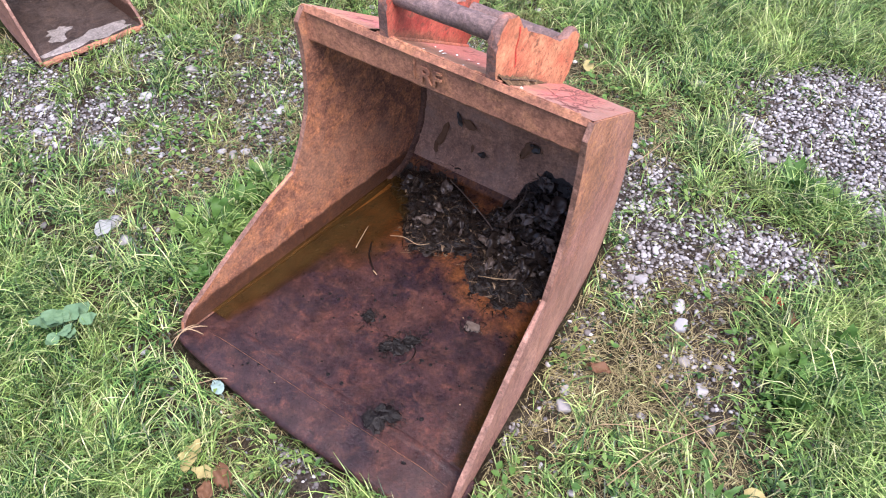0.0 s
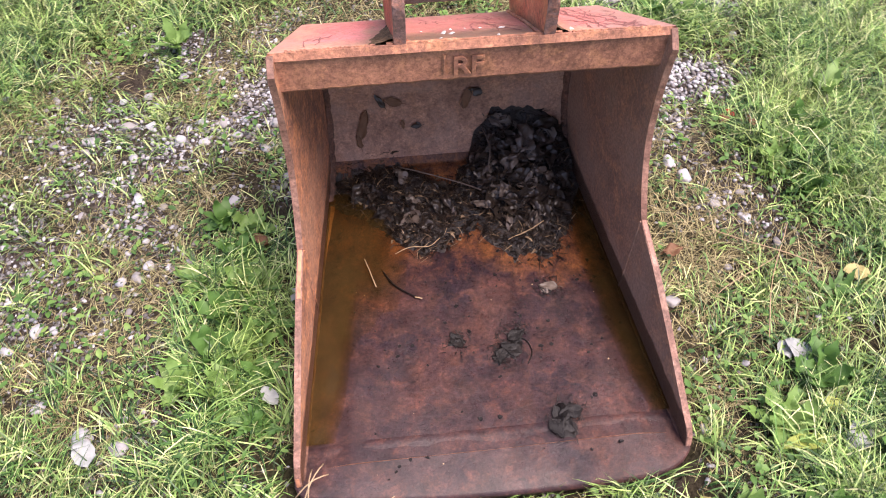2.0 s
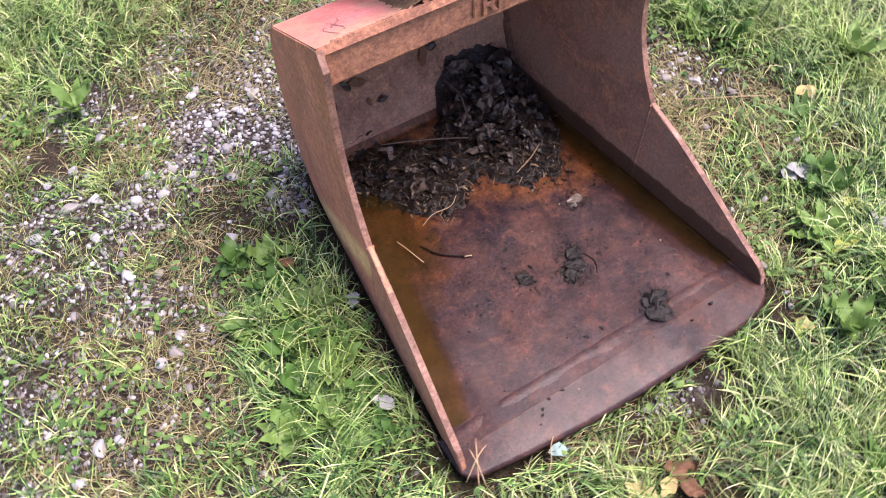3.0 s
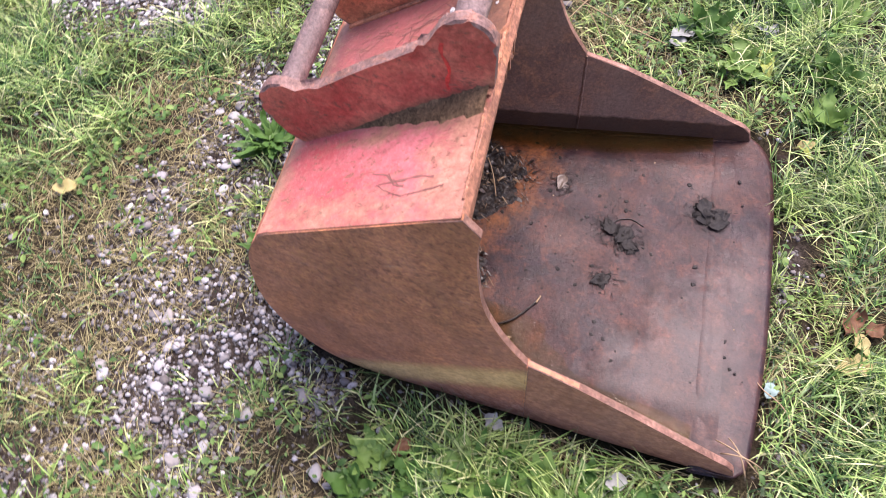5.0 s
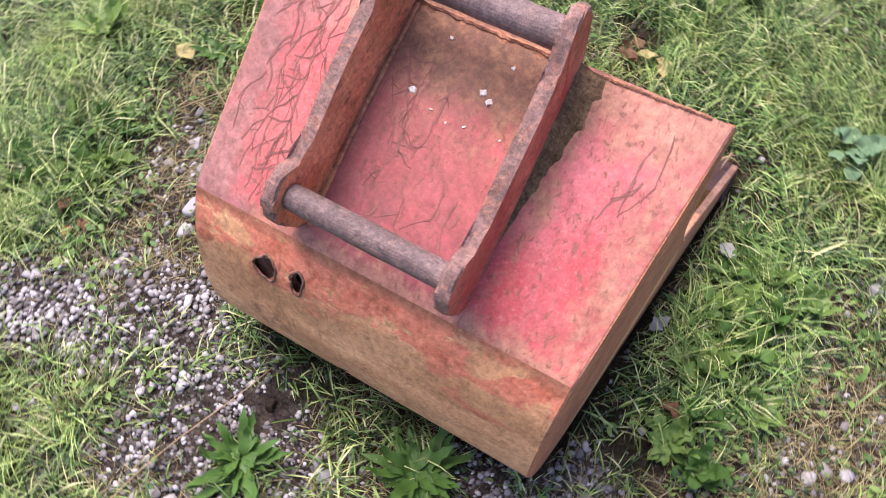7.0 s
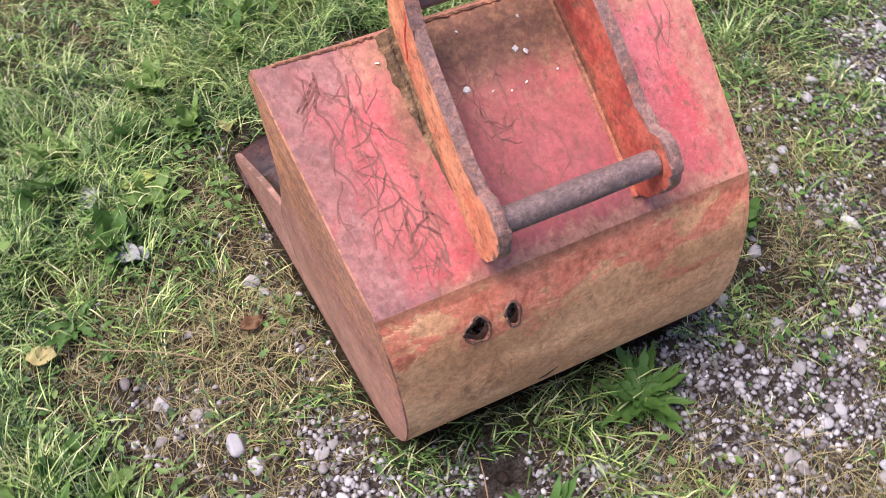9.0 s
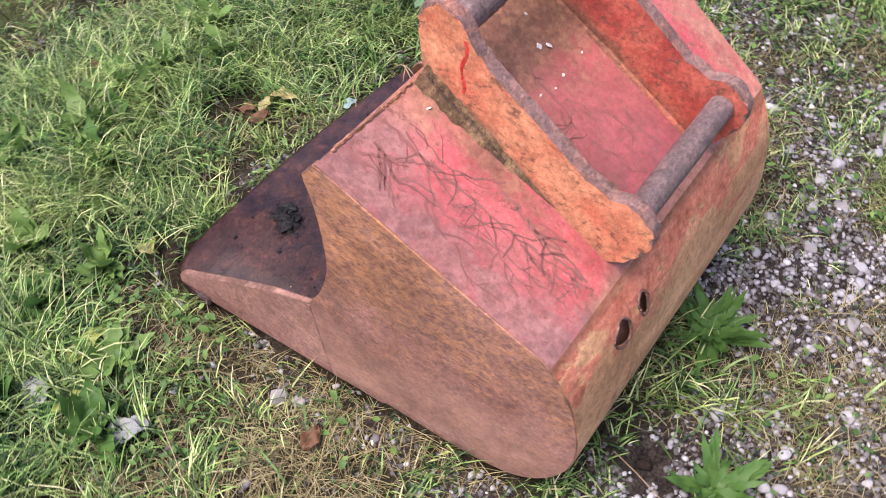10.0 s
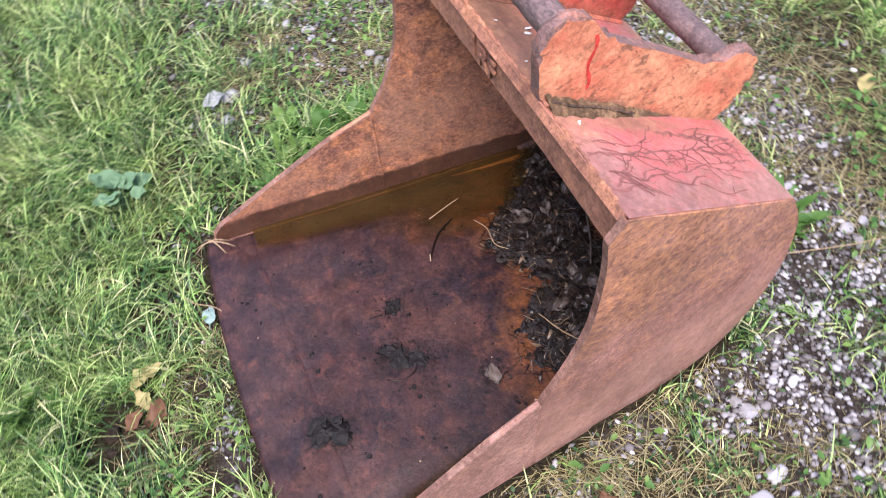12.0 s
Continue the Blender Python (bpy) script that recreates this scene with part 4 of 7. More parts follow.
def front_beam():
    sec = [(1.131, 0.7150), (1.127, 0.707), (1.127, 0.627), (1.134, 0.618), (1.23, 0.590), (1.245, 0.628)]
    bm = bmesh.new()
    xs = np.linspace(-1, 1, 31)
    rows = []
    for u in xs:
        sag = 0.006 * (1 - u * u)
        rows.append([bm.verts.new((u * (half(1.13) - 0.012), y + sag, z - 0.4 * sag + 0.0012 * math.sin(37 * u + 9 * y))) for y, z in sec])
    m = len(sec)
    for a, b in zip(rows, rows[1:]):
        for k in range(m):
            bm.faces.new((a[k], b[k], b[(k + 1) % m], a[(k + 1) % m]))
    bm.faces.new(rows[0])
    bm.faces.new(rows[-1][::-1])
    bmesh.ops.recalc_face_normals(bm, faces=bm.faces)
    return bm


beam = part("front_beam", front_beam(), M_BEAM, bucket, "rusty orange-brown folded front beam")
# ragged weld along the beam's upper edge, with gaps
for x0, x1, sd in ((-0.352, -0.185, 1), (-0.165, 0.165, 2), (0.185, 0.352, 3)):
    pts = [(x, 1.1315 + 0.005 * (1 - (x / 0.36) ** 2) + random.Random(int(x * 9999)).uniform(-0.001, 0.001), 0.7155 - 0.003 * (1 - (x / 0.36) ** 2)) for x in np.linspace(x0, x1, 40)]
    part("weld_seam", tube(pts, 0.003 if sd != 2 else 0.0042, 6, 0.3, sd), M_BEAM, beam)
for x in (-0.175, 0.175):
    bm = tube([(x - 0.018, 1.1305, 0.706), (x - 0.006, 1.129, 0.703), (x + 0.006, 1.129, 0.704), (x + 0.016, 1.1305, 0.707)], 0.0045, 6, 0.3, 4)
    part("gouge", bm, M_WELD, beam, "dark torn notch")


def lettering(body, size, m):
    """Raised characters out of the built-in font, as a mesh."""
    cu = bpy.data.curves.new("lettering", "FONT")
    cu.body, cu.size, cu.extrude, cu.bevel_depth, cu.offset = body, size, 0.0015, 0.0008, 0.0006
    tmp = new("lettering", cu)
    me = bpy.data.meshes.new_from_object(tmp.evaluated_get(bpy.context.evaluated_depsgraph_get()))
    bpy.data.objects.remove(tmp)
    me.materials.clear()
    me.materials.append(M_BEAM)
    me.transform(m)
    ob = new("lettering", me)
    ob.parent = beam
    return ob


tagged(lettering("RF", 0.058, pose(-0.043, 1.1285, 0.6395, 90, 0, 0)), "raised welded letters")
part("weld_bead", tube([(-0.058, 1.131, 0.640), (-0.059, 1.130, 0.660), (-0.058, 1.131, 0.686)], 0.0032, 6, 0.2, 2), M_BEAM, bucket)

# torn rims round the holes in the back
for (hx, _, hz), ra, rb, turn in HOLES:
    ring = []
    for k in range(27):
        a = 2 * math.pi * k / 26
        q = 1.10 + 0.10 * math.sin(3 * a + turn) + 0.06 * math.sin(5 * a)
        dz = rb * q * math.sin(a) * 0.95
        ring.append((hx + ra * q * math.cos(a), float(np.interp(hz + dz, LINE[20:N_BEND, 1], LINE[20:N_BEND, 0])) + 0.0005, hz + dz))
    part("hole_rim", tube(ring, 0.0026, 6, 0.35, int(turn) + 3), M_EDGE, bucket, "torn bare rim of a rust hole", True)

# ears that take the pins
EAR = [(1.131, 0.708), (1.128, 0.765)] + [tuple(p) for p in smooth_line([(1.125, 0.795), (1.133, 0.825), (1.155, 0.843), (1.185, 0.845), (1.208, 0.828), (1.222, 0.804), (1.236, 0.785)], 3)] + \
      [(1.33, 0.727), (1.43, 0.657)] + [tuple(p) for p in smooth_line([(1.452, 0.647), (1.474, 0.657), (1.499, 0.662), (1.522, 0.643), (1.533, 0.611), (1.525, 0.574)], 3)] + [(1.508, 0.550), (1.490, 0.520), (1.475, 0.509), (1.30, 0.611)]
worn = []
for a, b in zip(EAR, EAR[1:] + EAR[:1]):
    steps = max(1, int(math.hypot(b[0] - a[0], b[1] - a[1]) / 0.014))
    for k in range(steps):
        y, z = a[0] + (b[0] - a[0]) * k / steps, a[1] + (b[1] - a[1]) * k / steps
        worn.append((y + 0.0004 * math.sin(71 * y + 53 * z), z + 0.0004 * math.sin(97 * y - 61 * z + 1)))
EAR = worn
ears = {}
for s in (-1, 1):
    ears[s] = part("ear", plate(EAR, lambda y: 0.158 - 0.04 * (1.3 - y) if y < 1.3 else 0.158, 0.023, s, 0.0075, 1, lambda a, b: a[1] > 0.62 or b[0] > 1.5), [M_EAR, M_RIM, M_EAR], bucket, "scuffed orange-red lifting ear")
    # packed dirt over the fillet weld outside, thin painted weld inside
    bm = bmesh.new()
    rr = random.Random(40 + s)
    rows = []
    for i in range(45):
        y = 1.138 + 0.245 * i / 44
        q = i / 44
        w = (0.030 + 0.008 * math.sin(4 * q + 1)) * (1 - q ** 1.6) * (1 + 0.08 * math.sin(31 * q) + 0.06 * math.sin(67 * q + 2)) * (1.25 if s < 0 else 0.85) + 0.002
        on = 0.716 - 0.5863 * (y - 1.130)
        x = 0.156 - (0.04 * (1.3 - y) if y < 1.3 else 0)
        h = 0.012 * (1 - q ** 4) * rr.uniform(0.9, 1.1) + 0.001
        rows.append([bm.verts.new((s * (x + w * a), y + rr.uniform(-0.0015, 0.0015), on + h * k * (rr.uniform(0.75, 1.25) if k else 1) - (0.002 if a == 1 else 0)))
                     for a, k in ((0, 1.25), (0.2, 1.0), (0.42, 0.62), (0.68, 0.42), (1, 0))])
    for a, d in zip(rows, rows[1:]):
        for k in range(4):
            bm.faces.new((a[k], a[k + 1], d[k + 1], d[k]))
    bmesh.ops.recalc_face_normals(bm, faces=bm.faces)
    if sum(f.normal.z for f in bm.faces) < 0:
        bmesh.ops.reverse_faces(bm, faces=bm.faces)
    part("dirt_fillet", bm, M_DIRT, bucket, "dry brown dirt packed along the ear", True)
    pts = [(s * (0.131 - (0.04 * (1.3 - y) if y < 1.3 else 0)), y, 0.717 - 0.5863 * (y - 1.130)) for y in np.linspace(1.14, 1.475, 60)]
    part("weld_bead", tube(pts, 0.005, 7, 0.10, 2 + s), M_EAR, bucket)
    if s > 0:
        crack = [(0.156 - 0.04 * (1.3 - y) + 0.012 + 0.002 * math.sin(60 * y), y, 0.716 - 0.5863 * (y - 1.13) + 0.010) for y in np.linspace(1.145, 1.29, 40)]
        part("gouge", tube(crack, 0.0022, 5, 0.5, 8), M_WELD, bucket, "dark open crack in the dirt")
for s, y0, z0 in ((1, 1.212, 0.805), (-1, 1.205, 0.800)):
    bm = bmesh.new()
    rows = []
    for i in range(9):
        y, z = y0 - 0.001 * i + 0.004 * math.sin(1.1 * i), z0 - 0.012 * i
        x = s * (0.158 - 0.04 * (1.3 - y) + 0.0006)
        w = 0.0028 + 0.001 * math.sin(2.3 * i)
        rows.append([bm.verts.new((x, y - w, z)), bm.verts.new((x, y + w, z))])
    for a, d in zip(rows, rows[1:]):
        bm.faces.new((a[0], a[1], d[1], d[0]) if s > 0 else (a[1], a[0], d[0], d[1]))
    part("paint_mark", bm, M_MARK, ears[s], "bright red paint stroke")
part("pin", cylinder_x(-0.132, 0.132, 1.176, 0.800, 0.0245), M_PIN, bucket, "worn brown steel pin")
part("pin", cylinder_x(-0.134, 0.134, 1.491, 0.614, 0.0215, seed=4), M_PIN, bucket, "worn brown steel pin")


def on_top(x, y, lift=0.0008):
    """A place on the red top plate."""
    return (x, y, 0.716 - 0.5863 * (y - 1.130) + lift)


def vine_marks(x0, x1, count, seed, length, y_from, label):
    """Branching dark traces that a creeper has left on the paint: each a flat ribbon with its side shoots."""
    r = random.Random(seed)

    def ribbon(bm, x, y, head, n, w, depth):
        pts = [(x, y)]
        bend = r.gauss(0, 0.04)
        for i in range(n):
            head += bend + r.gauss(0, 0.26)
            head = max(-1.2, min(1.2, head)) * 0.88
            x += 0.010 * math.sin(head)
            y += 0.010 * math.cos(head)
            if not (x0 < x < x1 and 1.14 < y < 1.485):
                break
            pts.append((x, y))
            if depth < 2 and r.random() < 0.16:
                ribbon(bm, x, y, head + r.choice((-1.0, 1.0)), r.randint(2, 6), w * 0.75, depth + 1)
        if len(pts) < 3:
            return
        prev = None
        for i, (a, d) in enumerate(pts):
            a2, d2 = pts[min(i + 1, len(pts) - 1)]
            a1, d1 = pts[max(i - 1, 0)]
            m = math.hypot(a2 - a1, d2 - d1) or 1
            nx, ny = -(d2 - d1) / m, (a2 - a1) / m
            ww = w * (1 - 0.6 * i / len(pts)) * r.uniform(0.3, 1.5)
            cur = [bm.verts.new(on_top(a + nx * ww, d + ny * ww)), bm.verts.new(on_top(a - nx * ww, d - ny * ww))]
            if prev:
                bm.faces.new((prev[0], prev[1], cur[1], cur[0]))
            prev = cur

    for i in range(count):
        bm = bmesh.new()
        stem = i < max(1, count // 4)
        ribbon(bm, r.uniform(x0 + 0.01, x1 - 0.01), r.uniform(y_from[0], y_from[0] + 0.06) if stem else r.uniform(*y_from), r.uniform(-0.6, 0.6),
               int((length[1] if stem else r.uniform(*length)) / 0.010), r.uniform(0.0020, 0.0032) if stem else r.uniform(0.0010, 0.0022), 0)
        if not bm.faces:
            bm.free()
            continue
        bmesh.ops.recalc_face_normals(bm, faces=bm.faces)
        bmesh.ops.reverse_faces(bm, faces=[f for f in bm.faces if f.normal.z < 0])
        part("paint_stain", bm, M_VINE, bucket, label)


def creeper_stem(way, w, shoots, seed):
    """A long stem's trace along the way given, knotted and patchy, with short side shoots."""
    r = random.Random(seed)
    bm = bmesh.new()

    def strip(pts, w0, w1):
        prev = None
        for i, (a, d) in enumerate(pts):
            (a1, d1), (a2, d2) = pts[max(i - 1, 0)], pts[min(i + 1, len(pts) - 1)]
            m = math.hypot(a2 - a1, d2 - d1) or 1
            ww = (w0 + (w1 - w0) * i / len(pts)) * r.uniform(0.45, 1.45)
            nx, ny = -(d2 - d1) / m * ww, (a2 - a1) / m * ww
            cur = [bm.verts.new(on_top(a + nx, d + ny)), bm.verts.new(on_top(a - nx, d - ny))]
            if prev:
                bm.faces.new((prev[0], prev[1], cur[1], cur[0]))
            prev = cur

    line = [(p[0] + r.gauss(0, 0.0016), p[1] + r.gauss(0, 0.0016)) for p in smooth_line(way, 7)]
    strip(line, w * 0.8, w * 0.5)
    for _ in range(shoots):
        i = r.randrange(1, len(line) - 1)
        x, y = line[i]
        head = math.atan2(line[i + 1][0] - x, line[i + 1][1] - y) + r.choice((-1, 1)) * r.uniform(0.5, 1.2)
        pts = [(x, y)]
        for _ in range(r.randint(2, 7)):
            head += r.gauss(0, 0.25)
            x, y = x + 0.007 * math.sin(head), min(1.484, max(1.14, y + 0.007 * math.cos(head)))
            pts.append((x, y))
        strip(pts, w * 0.45, w * 0.25)
    bmesh.ops.recalc_face_normals(bm, faces=bm.faces)
    bmesh.ops.reverse_faces(bm, faces=[f for f in bm.faces if f.normal.z < 0])
    part("paint_stain", bm, M_VINE, bucket, VINE)


VINE = "dark branching creeper trace on paint"
for i, (way, w, shoots) in enumerate([
        ([(0.262, 1.145), (0.256, 1.22), (0.247, 1.30), (0.240, 1.37), (0.222, 1.44), (0.215, 1.475)], 0.0034, 12),
        ([(0.325, 1.15), (0.290, 1.19), (0.256, 1.225)], 0.0026, 4),
        ([(0.256, 1.22), (0.288, 1.25), (0.293, 1.30), (0.275, 1.36), (0.268, 1.42), (0.262, 1.47)], 0.0022, 9),
        ([(0.248, 1.29), (0.268, 1.33), (0.285, 1.38), (0.290, 1.45)], 0.0018, 7),
        ([(0.203, 1.31), (0.206, 1.36), (0.216, 1.41), (0.206, 1.47)], 0.0046, 9),
        ([(0.240, 1.37), (0.251, 1.42), (0.236, 1.47)], 0.0018, 4),
        ([(0.232, 1.17), (0.240, 1.23), (0.228, 1.27)], 0.0020, 5),
        ([(0.100, 1.20), (0.075, 1.26), (0.055, 1.31), (0.050, 1.345)], 0.0028, 6),
        ([(0.060, 1.21), (0.061, 1.27), (0.050, 1.32)], 0.0018, 4),
        ([(0.112, 1.24), (0.085, 1.29), (0.060, 1.33)], 0.0018, 3),
        ([(0.015, 1.23), (0.014, 1.28), (0.024, 1.33)], 0.0024, 3),
        ([(0.060, 1.36), (0.071, 1.40), (0.064, 1.43)], 0.0020, 2)]):
    creeper_stem(way, w, shoots, 50 + i)
vine_marks(0.185, 0.345, 9, 15, (0.03, 0.12), (1.14, 1.38), VINE)
vine_marks(-0.115, 0.115, 9, 18, (0.025, 0.05), (1.35, 1.42), "short dark smear on paint")
vine_marks(-0.345, -0.25, 3, 12, (0.04, 0.10), (1.15, 1.30), VINE)


def fleck(size, seed):
    """A small ragged chip."""
    r = random.Random(seed)
    bm = bmesh.new()
    n = 8
    ring = [bm.verts.new((size * r.uniform(0.5, 1) * math.cos(2 * math.pi * k / n), size * r.uniform(0.4, 0.9) * math.sin(2 * math.pi * k / n), 0)) for k in range(n)]
    top = [bm.verts.new((v.co.x * 0.7, v.co.y * 0.7, size * 0.22)) for v in ring]
    for k in range(n):
        bm.faces.new((ring[k], ring[(k + 1) % n], top[(k + 1) % n], top[k]))
    bm.faces.new(top)
    bm.faces.new(ring[::-1])
    return bm


M_WHITE = rust("bird_dropping", (0.66, 0.64, 0.58), (0.76, 0.75, 0.71), (0.8, 0.8, 0.78), 0.8, 0.3).m
for i, (x, y, sz) in enumerate([(0.072, 1.249, 0.009), (-0.034, 1.214, 0.010), (-0.05, 1.222, 0.009), (-0.146 - 0.025, 1.209, 0.008), (0.193, 1.173, 0.006), (0.03, 1.262, 0.004), (-0.03, 1.265, 0.0045),
                                (-0.09, 1.262, 0.004), (0.0, 1.27, 0.003), (0.172, 1.25, 0.004), (-0.06, 1.17, 0.005), (0.05, 1.165, 0.005)]):
    ob = part("dropping", fleck(sz, i), M_WHITE, None)
    ob.matrix_world = PLACE @ Matrix.Translation(on_top(x, y, 0.0002)) @ pose(0, 0, 0, -30.5, 0, 40 * i)
    tagged(ob, "small white bird dropping on red paint", "dropping", "droppings on the bucket")


# ---- water, mud and litter in the bucket ----
def in_bucket(ob):
    ob.matrix_world = PLACE @ ob.matrix_world
    return ob


def water_sheet(x_of, y0, y1, z, n=30, m=24):
    bm = bmesh.new()
    rows = []
    for y in np.linspace(y0, y1, n):
        h = x_of(y) - 0.0145
        rows.append([bm.verts.new((u * h, y, z)) for u in np.linspace(-1, 1, m)])
    for a, b in zip(rows, rows[1:]):
        for k in range(m - 1):
            bm.faces.new((a[k], a[k + 1], b[k + 1], b[k]))
    return bm


water = in_bucket(part("water", water_sheet(half, 0.675, 1.40, -0.0005, 110, 120), M_WATER))
wx, wy = np.array([v.co.x for v in water.data.vertices]), np.array([v.co.y for v in water.data.vertices])
sunk = -0.0005 - (np.interp(wy, INNER[:18, 0], INNER[:18, 1]) + crown(wx, wy))
water.data.attributes.new("depth", "FLOAT", "POINT").data.foreach_set("value", sunk.astype(np.float32))
tagged(water, "shallow murky brown rainwater standing along the bucket walls", "water", kind="structure")

PILE_X = [-0.36, -0.33, -0.24, -0.19, -0.15, -0.07, 0.0, 0.05, 0.07, 0.12, 0.22, 0.28, 0.32, 0.36]
PILE_FRONT = [1.41, 1.37, 1.305, 1.25, 1.19, 1.167, 1.22, 1.245, 1.19, 1.148, 1.117, 1.19, 1.27, 1.33]
PILE_REAR = [1.455, 1.46, 1.468, 1.472, 1.470, 1.425, 1.40, 1.47, 1.515, 1.538, 1.540, 1.530, 1.515, 1.495]
LOW = INNER[:N_BEND]
LOW = LOW[:int(np.argmax(LOW[:, 0]))]
LOW_Y, LOW_Z = LOW[:, 0], LOW[:, 1]
LOW_T = np.gradient(LOW, axis=0)
LOW_T /= np.linalg.norm(LOW_T, axis=1)[:, None]


def pile_height(x, y):
    """Thickness of the mud over the plate; below 0 where there is none."""
    d = y - np.interp(x, PILE_X, PILE_FRONT) + 0.022 * wobble(x, y, 47, 2.0) + 0.012 * wobble(x, y, 110, 0.4)
    e = np.interp(x, PILE_X, PILE_REAR) - y + (0.016 * wobble(x, y, 50, 1.0) + 0.010 * wobble(x, y, 120, 1.9)) * np.clip((1.53 - y) / 0.08, 0.15, 1)
    edge = np.clip(d / 0.05, -1, 1)
    edge = np.where((d > 0) & (e > 0), np.minimum(edge, np.clip(e / 0.04, -1, 1)), -np.maximum(np.clip(-d, 0, 1), np.clip(-e, 0, 1)) / 0.05)
    bulk_ = 0.012 + 0.047 * np.exp(-(((x - 0.20) / 0.15) ** 2 + ((y - 1.46) / 0.13) ** 2) ** 1.3) + 0.012 * np.exp(-((x + 0.19) / 0.14) ** 2 - ((y - 1.38) / 0.07) ** 2)
    lumps = 1 + 0.42 * wobble(x, y, 48, 0.3) + 0.30 * wobble(x, y, 95, 1.7) + 0.16 * wobble(x, y, 190, 0.9)
    return edge * bulk_ * np.where(edge > 0, np.clip(lumps, 0.2, 2.2), 1)


def pile_place(x, y, lift=0.0):
    """A place on the mud over the plate at x, y."""
    h = pile_height(x, y) + lift
    z = np.interp(y, LOW_Y, LOW_Z) + np.where(y < 1.46, crown(x, y) * np.clip(1 - np.clip(np.interp(y, LOW_Y, LOW_Z), 0, 1) / 0.06, 0, 1), 0)
    ty, tz = np.interp(y, LOW_Y, LOW_T[:, 0]), np.interp(y, LOW_Y, LOW_T[:, 1])
    return np.stack([x, y - tz * h, z + ty * h], -1)


def mud():
    nx, ny = 180, 150
    span = np.interp(np.linspace(0, 1, ny), np.linspace(0, 1, 5), [1.08, 1.27, 1.42, 1.52, LOW_Y[-1] - 0.001])
    X, Y = np.meshgrid(np.linspace(-0.345, 0.35, nx), span)
    X = np.clip(X, -half(Y) + 0.015, half(Y) - 0.015)
    v = pile_place(X, Y).reshape(-1, 3)
    h = pile_height(X, Y).ravel()
    i = (np.arange(ny - 1)[:, None] * nx + np.arange(nx - 1)[None]).ravel()
    q = np.stack([i, i + 1, i + nx + 1, i + nx], 1)
    q = q[h[q].max(1) > 0]
    return bulk("mud_pile", v, q.ravel(), np.full(len(q), 4), M_MUD)


tagged(in_bucket(mud()), "black wet mud heaped against the back of the bucket", "mud", kind="stuff")


def strips(base, azim, length, width, e0, e1, segs=3):
    """Many narrow blades at once: bases, headings, lengths, widths, first and last slope."""
    n = len(base)
    p = base.copy()
    side = np.stack([-np.sin(azim), np.cos(azim), np.zeros(n)], 1)
    rows = []
    shape = np.linspace(1, 0.55, segs)
    for i in range(segs):
        rows.append(p - side * (width * shape[i] / 2)[:, None])
        rows.append(p + side * (width * shape[i] / 2)[:, None])
        e = e0 + (e1 - e0) * (i / max(1, segs - 1))
        p = p + np.stack([np.cos(azim) * np.cos(e), np.sin(azim) * np.cos(e), np.sin(e)], 1) * (length / segs)[:, None]
    rows.append(p)
    v = np.stack(rows, 1)
    k = 2 * segs + 1
    f = []
    for i in range(segs - 1):
        f += [2 * i, 2 * i + 1, 2 * i + 3, 2 * i + 2]
    f += [2 * segs - 2, 2 * segs - 1, 2 * segs]
    loops = (np.arange(n)[:, None] * k + np.array(f)[None]).ravel()
    sizes = np.tile([4] * (segs - 1) + [3], n)
    return v.reshape(-1, 3), loops, sizes, p


def litter():
    """Rotting stalks and leaf scraps over the mud."""
    x, y = rng.uniform(-0.34, 0.34, 9000), rng.uniform(1.09, 1.545, 9000)
    h = pile_height(x, y)
    keep = ((h > 0) | ((h > -0.006) & (rng.random(len(x)) < 0.3) & (y < 1.5))) & (np.abs(x) < half(y) - 0.03)
    x, y = x[keep], y[keep]
    n = len(x)
    az = rng.uniform(0, 2 * np.pi, n)
    wide = rng.random(n) < 0.16
    W = np.where(wide, rng.uniform(0.004, 0.011, n), rng.uniform(0.0008, 0.0026, n))
    L = np.where(wide, rng.uniform(0.010, 0.028, n), rng.uniform(0.010, 0.045, n))
    base = pile_place(x, y, 0.002) + np.where(pile_height(x, y) > 0, 0.0, 0.006)[:, None] * np.array([0, 0, 1.0])
    v, l, s, tip = strips(base, az, L, W, rng.uniform(-0.1, 0.6, n), rng.uniform(-0.8, 0.2, n))
    return bulk("leaf_litter", v, l, s, M_LITTER)


tagged(in_bucket(litter()), "rotting dark leaf and twig litter on the mud", "litter", kind="stuff")


